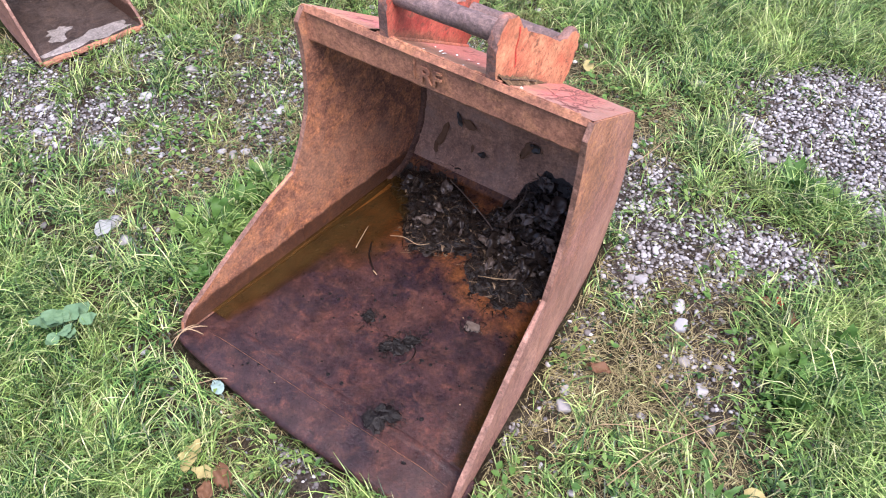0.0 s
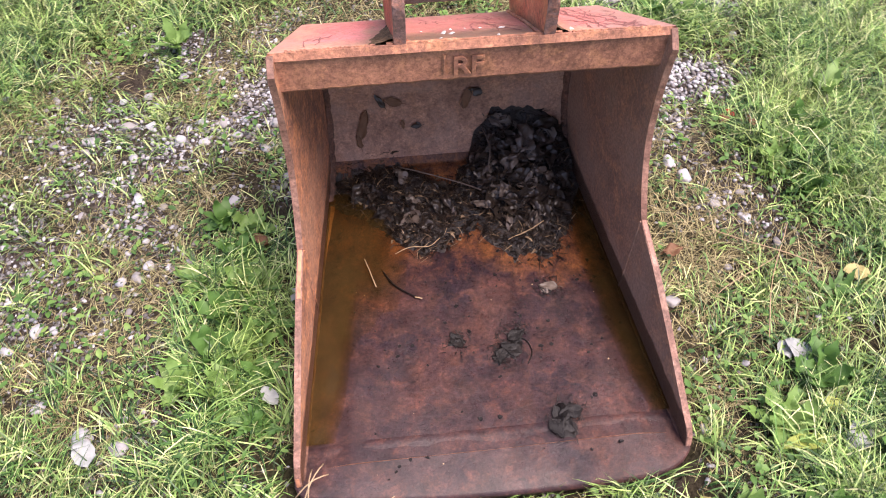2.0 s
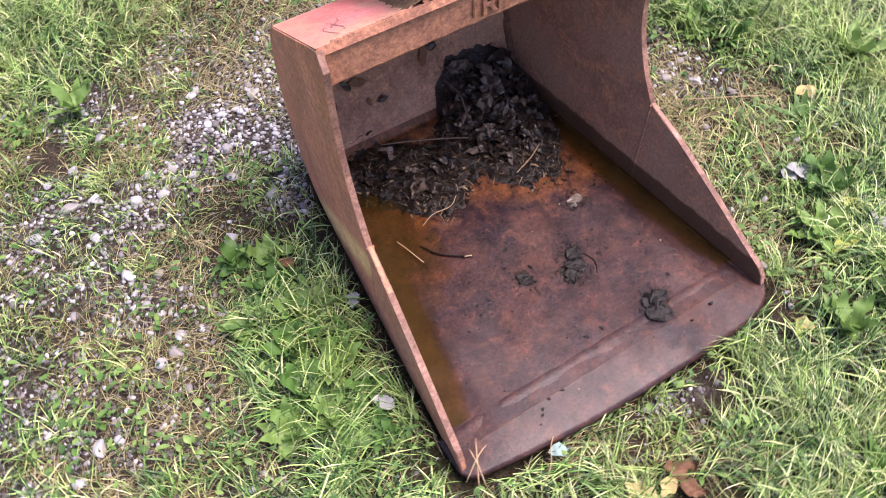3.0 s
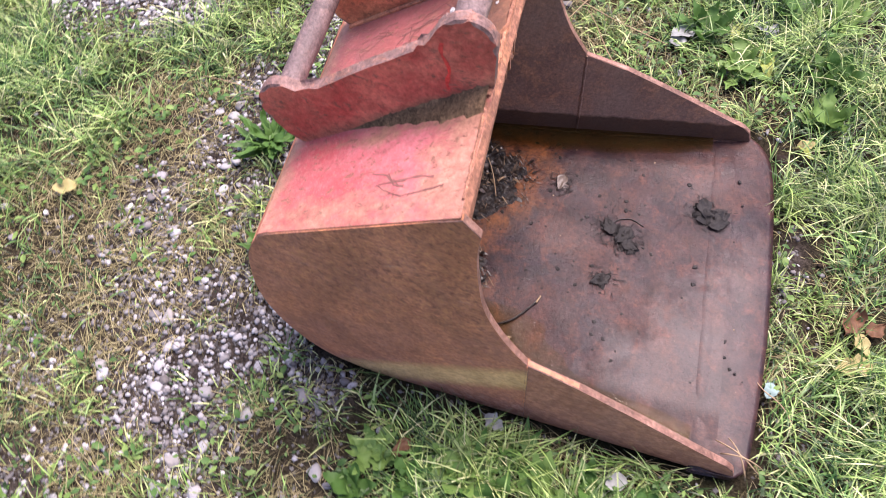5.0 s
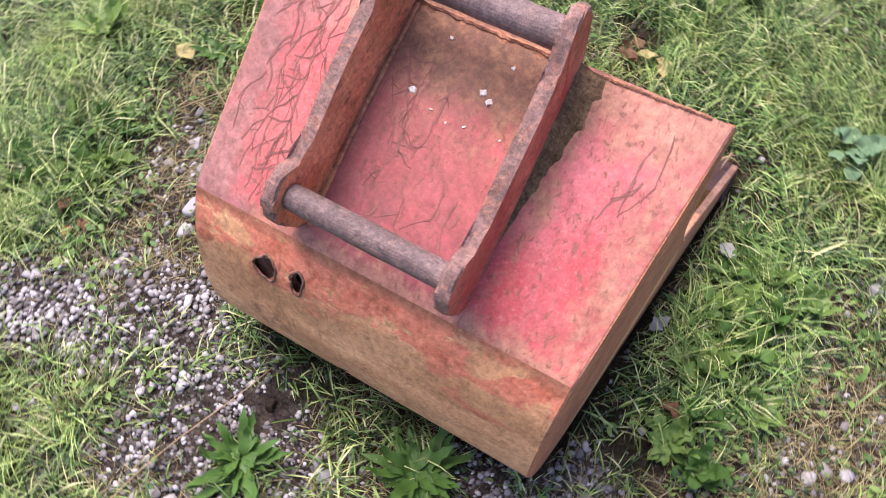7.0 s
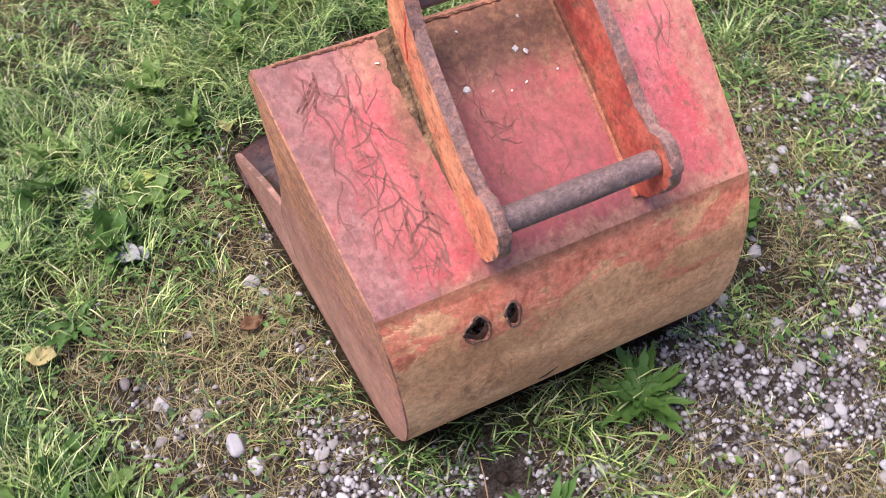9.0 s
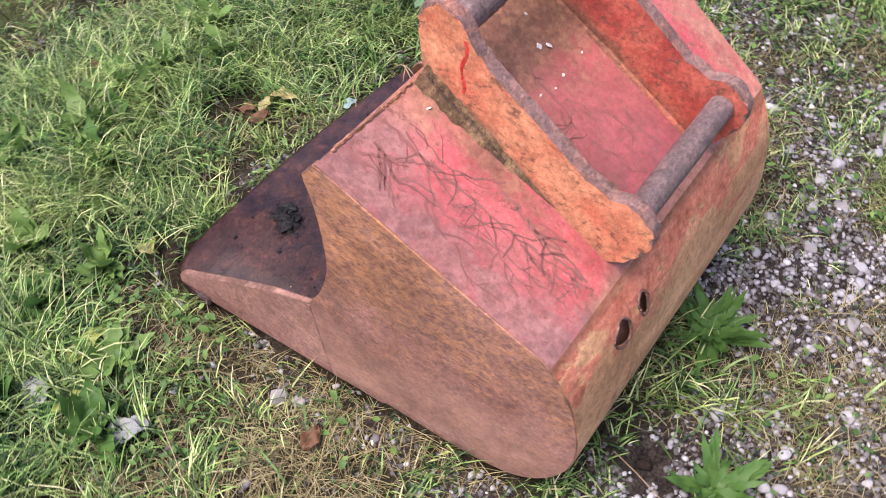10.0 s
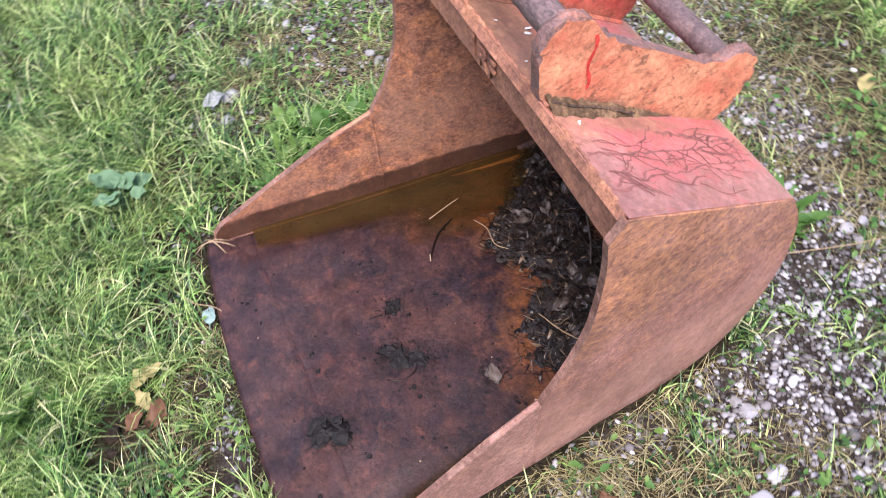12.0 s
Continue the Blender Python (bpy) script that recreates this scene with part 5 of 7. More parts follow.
def leaf_mesh(length, width, lobes, curl, seed, stem=0.3):
    """A leaf with a raised midrib, cupped and curled, with thickness at the stalk."""
    r = random.Random(seed)
    bm = bmesh.new()
    n = 13
    L, C, R = [], [], []
    for i in range(n):
        s = i / (n - 1)
        w = width / 2 * (math.sin(math.pi * s ** 0.75) ** 0.8 + 0.02)
        if lobes:
            w *= 1 - (0.34 if lobes > 6 else 0.55 if lobes > 4 else 0.38) * abs(math.sin(lobes * math.pi * s)) ** 1.4
        w *= r.uniform(0.9, 1.1)
        y = length * s
        z = curl * length * math.sin(2.4 * s) * 0.5 + 0.004 * math.sin(9 * s + seed)
        cup = 0.18 * w
        C.append(bm.verts.new((0, y, z)))
        L.append(bm.verts.new((-w, y + 0.1 * w, z + cup + r.uniform(-1, 1) * 0.05 * width)))
        R.append(bm.verts.new((w, y + 0.1 * w, z + cup + r.uniform(-1, 1) * 0.05 * width)))
    for i in range(n - 1):
        bm.faces.new((L[i], C[i], C[i + 1], L[i + 1]))
        bm.faces.new((C[i], R[i], R[i + 1], C[i + 1]))
    bmesh.ops.recalc_face_normals(bm, faces=bm.faces)
    for f in bm.faces:
        f.smooth = True
    if stem:
        tube([(0, 0.02 * length, 0), (0.03 * length, -stem * length * 0.5, 0.002), (-0.02 * length, -stem * length, 0)], length * 0.012, 5, 0, 0, bm)
    return bm


def leaf_thing(name, material, label, at, size, turn, lobes=0, curl=0.25, group="fallen leaves", seed=0, wide=0.62, tilt=(6, 4), category="leaf"):
    ob = part(name, leaf_mesh(size, size * wide, lobes, curl, seed), material, None, smooth=False)
    ob.matrix_world = Matrix.Translation(at) @ pose(0, 0, 0, tilt[0], tilt[1], turn) @ Matrix.Translation((0, -size / 2, 0))
    return tagged(ob, label, category, group)


# dead leaves on the heap and on the back wall
def sodden_leaf(length, width, seed):
    """A crumpled wet leaf: buckled between its veins, torn along the margin."""
    r = random.Random(seed)
    bm = bmesh.new()
    n, m = 11, 7
    ph = [r.uniform(0, 6.3) for _ in range(6)]
    bend = r.uniform(-0.9, 0.9)
    grid = []
    for i in range(n):
        s_ = i / (n - 1)
        w = width / 2 * (math.sin(math.pi * s_ ** 0.8) ** 0.7 + 0.06) * (1 + 0.25 * math.sin(7 * s_ + ph[0]) * r.uniform(0.4, 1))
        row = []
        for j in range(m):
            u = 2 * j / (m - 1) - 1
            z = 0.16 * width * math.sin(9 * s_ + 3 * u + ph[1]) + 0.12 * width * math.sin(6 * u - 5 * s_ + ph[2]) + bend * length * 0.35 * math.sin(math.pi * s_) + 0.18 * width * abs(u)
            edge = r.uniform(0.82, 1.1) if abs(u) == 1 else 1
            row.append(bm.verts.new((u * w * edge, length * (s_ - 0.5) + 0.08 * length * math.sin(4 * u + ph[3]) * s_, z)))
        grid.append(row)
    for a, d in zip(grid, grid[1:]):
        for j in range(m - 1):
            bm.faces.new((a[j], a[j + 1], d[j + 1], d[j]))
    tube([(0, -0.45 * length, 0), (0.03 * length, -0.62 * length, 0.004), (-0.02 * length, -0.8 * length, 0.0)], length * 0.014, 5, 0, 0, bm)
    for f in bm.faces:
        f.smooth = True
    return bm


def lie_on_pile(x, y, d=0.012):
    """The turn that lays a leaf on the slope of the mud at x, y."""
    q = pile_place(np.array([x - d, x + d, x, x]), np.array([y, y, y - d, y + d]))
    a, b = Vector(q[1] - q[0]), Vector(q[3] - q[2])
    up = a.cross(b).normalized()
    if up.z < 0:
        up = -up
    return Vector((0, 0, 1)).rotation_difference(up).to_matrix().to_4x4()


DEAD = [(0.13, 1.33, 0.055, 20), (0.19, 1.30, 0.045, 120), (0.24, 1.36, 0.06, 80), (0.28, 1.42, 0.05, 200), (0.16, 1.41, 0.06, 300), (-0.02, 1.34, 0.05, 75), (-0.13, 1.27, 0.065, 110), (-0.19, 1.36, 0.05, 10),
        (0.10, 1.40, 0.055, 150), (0.25, 1.30, 0.05, 260), (0.06, 1.30, 0.05, 60), (0.21, 1.44, 0.055, 30), (-0.25, 1.40, 0.04, 200), (0.30, 1.34, 0.045, 330), (-0.06, 1.31, 0.04, 190), (0.12, 1.50, 0.05, 100), (0.16, 1.525, 0.055, 70), (0.22, 1.50, 0.05, 200)]
DEAD += [(0.14, 1.53, 0.07, 60), (0.18, 1.55, 0.075, 120), (0.23, 1.545, 0.07, 20), (0.27, 1.52, 0.075, 90), (0.20, 1.51, 0.08, 160), (0.15, 1.49, 0.07, 210), (0.25, 1.49, 0.075, 340), (0.29, 1.50, 0.06, 60)]
rd = random.Random(21)
DEAD += [(rd.uniform(-0.29, 0.05), rd.uniform(1.24, 1.42), rd.uniform(0.025, 0.055), rd.uniform(0, 360)) for _ in range(26)]
DEAD += [(rd.uniform(0.07, 0.31), rd.uniform(1.22, 1.52), rd.uniform(0.035, 0.075), rd.uniform(0, 360)) for _ in range(84)]
for i, (x, y, sz, turn) in enumerate(DEAD):
    if float(pile_height(np.array([x]), np.array([y]))[0]) < 0.002:
        continue
    p = pile_place(np.array([x]), np.array([y]), 0.006)[0]
    pale = i < 14 and i % 2 == 0 or i % 6 == 0 or y > 1.47 and i % 2 == 0
    ob = part("dead_leaf", sodden_leaf(sz, sz * rd.uniform(0.42, 0.75), i), M_DEAD if pale else M_SODDEN, None)
    ob.matrix_world = Matrix.Translation(p) @ lie_on_pile(x, y) @ pose(0, 0, 0, 0, 0, turn) @ pose(0, 0, 0, rd.uniform(-18, 18), rd.uniform(-20, 20), 0)
    tagged(in_bucket(ob), "grey-brown wet crumpled leaf on the mud" if pale else "black sodden crumpled leaf on the mud", "leaf", "dead leaves in the bucket")

# clots and scraps on the wet floor
def clot(radius, seed, height=0.006):
    """A ragged flattened clump of wet rotted leaf."""
    r = random.Random(seed)
    bm = bmesh.new()
    rings, n = 5, 22
    ph = [r.uniform(0, 6) for _ in range(4)]
    grid = []
    for i in range(1, rings + 1):
        row = []
        for k in range(n):
            a = 2 * math.pi * k / n
            out = radius * (0.75 + 0.22 * math.sin(2 * a + ph[0]) + 0.16 * math.sin(3 * a + ph[1]) + 0.10 * math.sin(7 * a + ph[2]) + r.uniform(-0.1, 0.1))
            s = i / rings
            row.append(bm.verts.new((out * s * math.cos(a), out * s * math.sin(a), height * (1 - s ** 2) * r.uniform(0.4, 1.3) - (0.001 if i == rings else 0))))
        grid.append(row)
    c = bm.verts.new((0, 0, height))
    for k in range(n):
        bm.faces.new((c, grid[0][k], grid[0][(k + 1) % n]))
        for i in range(rings - 1):
            bm.faces.new((grid[i][k], grid[i + 1][k], grid[i + 1][(k + 1) % n], grid[i][(k + 1) % n]))
    bmesh.ops.recalc_face_normals(bm, faces=bm.faces)
    return bm


def floor_at(x, y):
    return float(np.interp(y, LOW_Y, LOW_Z) + crown(np.float64(x), np.float64(y)))


for i, (x, y, rad, h) in enumerate([(0.165, 0.663, 0.046, 0.012), (0.075, 0.862, 0.036, 0.008), (0.045, 0.845, 0.024, 0.006), (-0.05, 0.90, 0.022, 0.006), (0.196, 1.027, 0.024, 0.008), (0.10, 0.91, 0.014, 0.005), (0.185, 0.69, 0.022, 0.009), (0.09, 0.89, 0.02, 0.007)]):
    ob = part("leaf_clot", clot(rad, i, h), M_CLOT if i != 4 else M_DEAD, None, smooth=True)
    ob.matrix_world = PLACE @ Matrix.Translation((x, y, floor_at(x, y)))
    tagged(ob, "black rotted leaf clump on the wet floor" if i != 4 else "grey wet dead leaf on the rusty floor", "debris", "clots on the bucket floor")


for i, (x, y, sz, turn) in enumerate([(0.165, 0.665, 0.075, 20), (0.185, 0.685, 0.055, 100), (0.145, 0.65, 0.05, 200), (0.075, 0.865, 0.06, 60), (0.05, 0.845, 0.045, 160), (0.095, 0.90, 0.05, 300), (-0.05, 0.90, 0.05, 30), (0.20, 1.03, 0.045, 80)]):
    ob = part("dead_leaf", sodden_leaf(sz, sz * 0.55, 700 + i), M_CLOT if i < 7 else M_DEAD, None)
    ob.matrix_world = PLACE @ Matrix.Translation((x, y, floor_at(x, y) + 0.006)) @ pose(0, 0, 0, 0, 0, turn) @ Matrix.Diagonal((1, 1, 0.22, 1))
    tagged(ob, "black rotted leaf pasted to the wet floor" if i < 7 else "grey wet dead leaf on the rusty floor", "leaf", "dead leaves in the bucket")


def fibres():
    """Black rotted fibres that fray from the clumps."""
    x, y = [], []
    for cx, cy, sp in ((0.165, 0.663, 0.022), (0.075, 0.862, 0.022), (0.05, 0.845, 0.016), (-0.05, 0.90, 0.015), (0.09, 0.90, 0.024), (0.185, 0.69, 0.016), (0.196, 1.027, 0.014)):
        x.append(rng.normal(cx, sp, 70))
        y.append(rng.normal(cy, sp, 70))
    x, y = np.concatenate(x), np.concatenate(y)
    n = len(x)
    base = np.stack([x, y, np.interp(y, LOW_Y, LOW_Z) + crown(x, y) + 0.002], 1)
    v, l, s, tip = strips(base, rng.uniform(0, 2 * np.pi, n), rng.uniform(0.006, 0.026, n), rng.uniform(0.0008, 0.0024, n), rng.uniform(0.1, 0.5, n), rng.uniform(-0.6, 0.0, n))
    return bulk("rotted_fibres", v, l, s, M_CLOT)


tagged(in_bucket(fibres()), "black rotted plant fibres on the wet floor", "litter", kind="stuff")
r0 = random.Random(4)
for i in range(220):
    x, y = (r0.uniform(-0.3, 0.36), r0.uniform(0.56, 1.1)) if i < 120 else (r0.gauss(0.06, 0.13), r0.uniform(0.86, 1.16))
    if i in (0, 1, 2, 3):
        x, y = [(-0.116, 0.60), (-0.10, 0.66), (-0.15, 0.62), (-0.40, 0.715)][i]
    big = i < 12
    ob = part("crumb", fleck((r0.uniform(0.005, 0.009) if big or i % 4 == 1 else r0.uniform(0.002, 0.0052)) * (1 if i % 5 else 0.35), 50 + i), M_CLOT if i % 5 else M_STICK, None)
    ob.matrix_world = PLACE @ Matrix.Translation((x, y, floor_at(x, y) - (0.0005 if y > 0.67 else 0.003))) @ pose(0, 0, 0, 0, 0, 67 * i)
    tagged(ob, "dark crumb of dirt on the wet floor" if i % 5 else "pale crumb on the wet floor", "crumb", "crumbs on the bucket floor")


def twig(name, pts, radius, material, label, group):
    ob = part(name, tube([Vector(p) for p in smooth_line(pts, 4)], radius, 6, 0.25, len(pts)), material, None, smooth=True)
    in_bucket(ob)
    return tagged(ob, label, "twig", group)


TW = "twigs in the bucket"
twig("twig", [(-0.26, 1.165, 0.008), (-0.25, 1.13, 0.010), (-0.235, 1.075, 0.008)], 0.0013, M_STICK, "thin pale twig in the water", TW)
twig("twig", [(-0.215, 1.125, 0.002), (-0.19, 1.08, 0.004), (-0.15, 1.045, 0.006), (-0.125, 1.03, 0.007)], 0.0022, M_LITTER, "dark sunken twig with a pale end", TW)
twig("twig", [(-0.14, 1.035, 0.0075), (-0.122, 1.028, 0.0085)], 0.0018, M_STICK, "pale broken twig end", TW)
twig("twig", [(-0.18, 1.17, 0.012), (-0.14, 1.185, 0.016), (-0.09, 1.18, 0.02), (-0.06, 1.20, 0.024)], 0.0011, M_STICK, "thin curved pale stalk on the litter", TW)
twig("twig", [(-0.15, 1.44, 0.05), (-0.07, 1.41, 0.045), (0.02, 1.37, 0.04), (0.07, 1.34, 0.04)], 0.002, M_DEAD, "long bent stalk across the mud", TW)
twig("twig", [(0.09, 1.50, 0.12), (0.105, 1.44, 0.10), (0.095, 1.39, 0.075), (0.10, 1.35, 0.05)], 0.002, M_DEAD, "root hanging over the mud heap", TW)
twig("twig", [(0.08, 0.90, 0.007), (0.115, 0.885, 0.006), (0.125, 0.85, 0.006), (0.11, 0.82, 0.006)], 0.0017, M_LITTER, "dark curled stalk on the floor", TW)
twig("twig", [(0.12, 1.18, 0.02), (0.18, 1.20, 0.028), (0.22, 1.22, 0.035)], 0.0014, M_STICK, "thin pale straw on the litter", TW)
twig("twig", [(0.035, 1.565, 0.20), (0.06, 1.562, 0.175), (0.085, 1.55, 0.15), (0.10, 1.53, 0.13)], 0.0015, M_LITTER, "thin dark root down the back wall", TW)


def on_back(x, y_guess):
    """A place and slope on the inside of the back, by height."""
    zs = INNER[18:, 1]
    ys = INNER[18:, 0]
    z = y_guess
    return Vector((x, float(np.interp(z, zs, ys)), z))


for i, (x, z, sz, turn, wd) in enumerate([(-0.235, 0.135, 0.085, -14, 0.32), (-0.150, 0.20, 0.05, 75, 0.5), (-0.185, 0.205, 0.045, 30, 0.4), (-0.127, 0.13, 0.028, 5, 0.4), (-0.09, 0.123, 0.03, 95, 0.6), (0.05, 0.198, 0.06, 160, 0.45), (0.075, 0.215, 0.04, 70, 0.6), (-0.25, 0.09, 0.04, 10, 0.4)]):
    p = on_back(x, z)
    ob = part("dead_leaf", sodden_leaf(sz, sz * wd, 80 + i), M_LEAF_B if i not in (2, 4, 6) else M_SODDEN, None)
    ob.matrix_world = PLACE @ Matrix.Translation(p + Vector((0, -0.009, -0.001))) @ pose(0, 0, 0, 72, 0, 0) @ pose(0, 0, 0, 0, 0, turn) @ Matrix.Diagonal((1, 1, 0.4, 1))
    tagged(ob, "shrivelled dark leaf stuck to the silted back wall", "leaf", "dead leaves in the bucket")


# ---- second, narrow bucket lying beside ----
def second_bucket():
    ob = new("narrow_bucket")
    ob.matrix_world = SECOND
    tagged(ob, "narrow rusty brown excavator bucket holding rainwater", "bucket")
    h2 = lambda y: 0.212 - 0.03 * y
    line = smooth_line([(0.0, -0.022), (0.15, -0.024), (0.32, -0.022), (0.45, 0.0), (0.53, 0.06), (0.565, 0.14), (0.565, 0.24), (0.53, 0.33), (0.46, 0.40)], 4)
    nb = len(line)
    line = np.array(line + [np.array((0.46, 0.40)) + (np.array((0.27, 0.47)) - (0.46, 0.40)) * s for s in np.linspace(0.1, 1, 6)])
    inn = inset_line(line, 0.013)
    wet = rust("dark_wet_plate", (0.030, 0.023, 0.021), (0.060, 0.046, 0.042), (0.10, 0.068, 0.052), 0.4, 0.4).m
    make_shell(line, inn, h2, nb, ob, [M_REAR, M_BEAM, wet, M_BACK, M_BEAM], None, 10)
    out = [(0.004, 0.012), (0.03, 0.04), (0.12, 0.10), (0.20, 0.18), (0.245, 0.28), (0.255, 0.38), (0.245, 0.44), (0.265, 0.468)] + [tuple(p) for p in inset_line(line, 0.002)][::-1][1:]
    for s in (-1, 1):
        part("side_plate", plate(out, h2, 0.012, s, 0.002, 1, lambda a, b: a[0] < 0.27 and a[1] > 0.0 and b[1] > 0.0), [M_SIDE, M_EDGE, M_WALL], ob)
    edge = [(u * 0.20, -0.006 + 0.004 * math.cos(9 * u), -0.013) for u in np.linspace(-1, 1, 30)]
    part("cutting_edge", tube(edge, 0.012, 8, 0.15, 2), M_BEAM, ob, "orange rusty cutting edge")
    # flat pale sheets painted in for the sky's reflection on the water
    silt = rust("pale_sky_sheen", (0.15, 0.135, 0.125), (0.21, 0.19, 0.18), (0.26, 0.24, 0.23), 0.8, 0.4).m
    for i, (x, y, sx, sy) in enumerate(((0.01, 0.055, 1.75, 0.62), (-0.07, 0.165, 0.62, 0.55))):
        bm = clot(0.11, 21 + i, 0.002)
        for v in bm.verts:
            v.co = Vector((max(-0.19, min(0.19, x + v.co.x * sx)), max(0.004, y + v.co.y * sy), -0.0088 + v.co.z))
        part("sheen_patch", bm, silt, ob, "pale grey patch painted in for sky sheen on water", True)


second_bucket()


# ---- pebbles and stones ----
def ico(level):
    bm = bmesh.new()
    bmesh.ops.create_icosphere(bm, subdivisions=level, radius=1)
    bm.verts.ensure_lookup_table()
    v = np.array([x.co[:] for x in bm.verts])
    f = np.array([[x.index for x in p.verts] for p in bm.faces])
    bm.free()
    return v, f


def rolled(v, seed):
    """A worn stone's shape out of a ball."""
    q = np.random.default_rng(seed)
    out = v.copy()
    for _ in range(9):
        d = q.normal(size=3)
        d /= np.linalg.norm(d)
        out *= (1 + 0.16 * q.uniform(-1, 1) * np.clip(out @ d, 0, 2) ** 2)[:, None]
    for _ in range(6):
        d = q.normal(size=3)
        d /= np.linalg.norm(d)
        out -= np.clip(out @ d - q.uniform(0.5, 0.85), 0, 2)[:, None] * d * 0.85
    return out


def scatter(n, box, weight):
    """Places in the box, kept with the chance that weight gives."""
    x, y = rng.uniform(box[0], box[1], n), rng.uniform(box[2], box[3], n)
    keep = rng.random(n) < weight(x, y) * (1 - outside(x, y) if box is AREA else 1)
    return x[keep], y[keep]


def pebbles(name, x, y, size, label, level=2):
    v0, f0 = ico(level)
    forms = np.stack([rolled(v0, k) for k in range(12)])
    n = len(x)
    v = forms[rng.integers(0, 12, n)]
    sc = np.stack([size * rng.uniform(0.8, 1.35, n), size * rng.uniform(0.7, 1.0, n), size * rng.uniform(0.4, 0.75, n)], 1)
    v = v * sc[:, None, :] / 2
    a, b = rng.uniform(0, 2 * np.pi, n), rng.normal(0, 0.25, n)
    ca, sa, cb, sb = np.cos(a)[:, None], np.sin(a)[:, None], np.cos(b)[:, None], np.sin(b)[:, None]
    X, Y, Z = v[..., 0], v[..., 1], v[..., 2]
    Y, Z = Y * cb - Z * sb, Y * sb + Z * cb
    X, Y = X * ca - Y * sa, X * sa + Y * ca
    z = ground_z(x, y) + size * rng.uniform(0.08, 0.32, n)
    v = np.stack([X + x[:, None], Y + y[:, None], Z + z[:, None]], -1).reshape(-1, 3)
    f = (np.arange(n)[:, None, None] * len(v0) + f0[None]).reshape(-1)
    ob = bulk(name, v, f, np.full(n * len(f0), 3), M_PEBBLE)
    return tagged(ob, label, "gravel", kind="stuff")


AREA = (-3.4, 1.3, -0.9, 3.9)
HOLLOWS = [(-0.86, 0.25, 0.075), (-0.80, 0.22, 0.05), (-0.37, 0.31, 0.06), (-0.42, 0.48, 0.06), (-0.66, 0.42, 0.045), (-1.34, 1.33, 0.05), (-0.25, 0.62, 0.05), (0.12, 0.80, 0.05), (-1.55, 0.55, 0.045), (-0.62, 1.66, 0.05), (-1.1, 0.05, 0.05), (0.05, 0.35, 0.06), (-1.75, 1.95, 0.06)]


def free_ground(x, y):
    """True where plants and stones may lie: outside the buckets and off the bare dark hollows."""
    ok = ~covered(x, y, 0.012)
    for hx, hy, hr in HOLLOWS:
        ok &= np.hypot(x - hx, y - hy) > hr * (1 + 0.35 * np.sin(5 * np.arctan2(y - hy, x - hx) + 9 * hx))
    return ok



gx, gy = scatter(210000, AREA, lambda x, y: free_ground(x, y) * np.clip(gravel(x, y) * 1.1 - 0.18, 0.012, 1) ** 1.15)
pebbles("gravel", gx, gy, (0.007 + 0.013 * rng.random(len(gx)) ** 1.3) * np.where((gx > -0.5) & (gy > 1.55), 1.1, 1.0), "fine grey rounded gravel lying on bare soil", 1)
gx, gy = scatter(17000, AREA, lambda x, y: free_ground(x, y) * np.clip(gravel(x, y) * 0.5 - 0.04, 0.04, 0.3) * (1 - 0.7 * ((x > -0.35) & (y > 1.6))))
pebbles("pebbles", gx, gy, 0.014 + 0.016 * rng.random(len(gx)) ** 1.5, "pale rounded pebbles scattered between the grass")

def grit():
    """Fine chips and crumbs of soil on the bare ground."""
    x, y = scatter(420000, AREA, lambda x, y: free_ground(x, y) * np.clip(gravel(x, y) * 0.9 - 0.02, 0.10, 0.5))
    v0 = np.array([(1, 0, 0), (0, 1, 0), (-1, 0, 0), (0, -1, 0), (0, 0, 1)], float)
    f0 = np.array([(0, 1, 4), (1, 2, 4), (2, 3, 4), (3, 0, 4)])
    n = len(x)
    s = rng.uniform(0.0025, 0.0075, n)
    v = v0[None] * (s[:, None, None] * rng.uniform(0.5, 1.2, (n, 1, 3))) * rng.uniform(0.75, 1.2, (n, len(v0), 1))
    v = v + np.stack([x, y, ground_z(x, y) + 0.1 * s], 1)[:, None, :]
    f = (np.arange(n)[:, None, None] * len(v0) + f0[None]).reshape(-1)
    tagged(bulk("grit", v.reshape(-1, 3), f, np.full(n * len(f0), 3), M_GRIT, False), "fine grey grit and soil crumbs between the stones", "grit", kind="stuff")


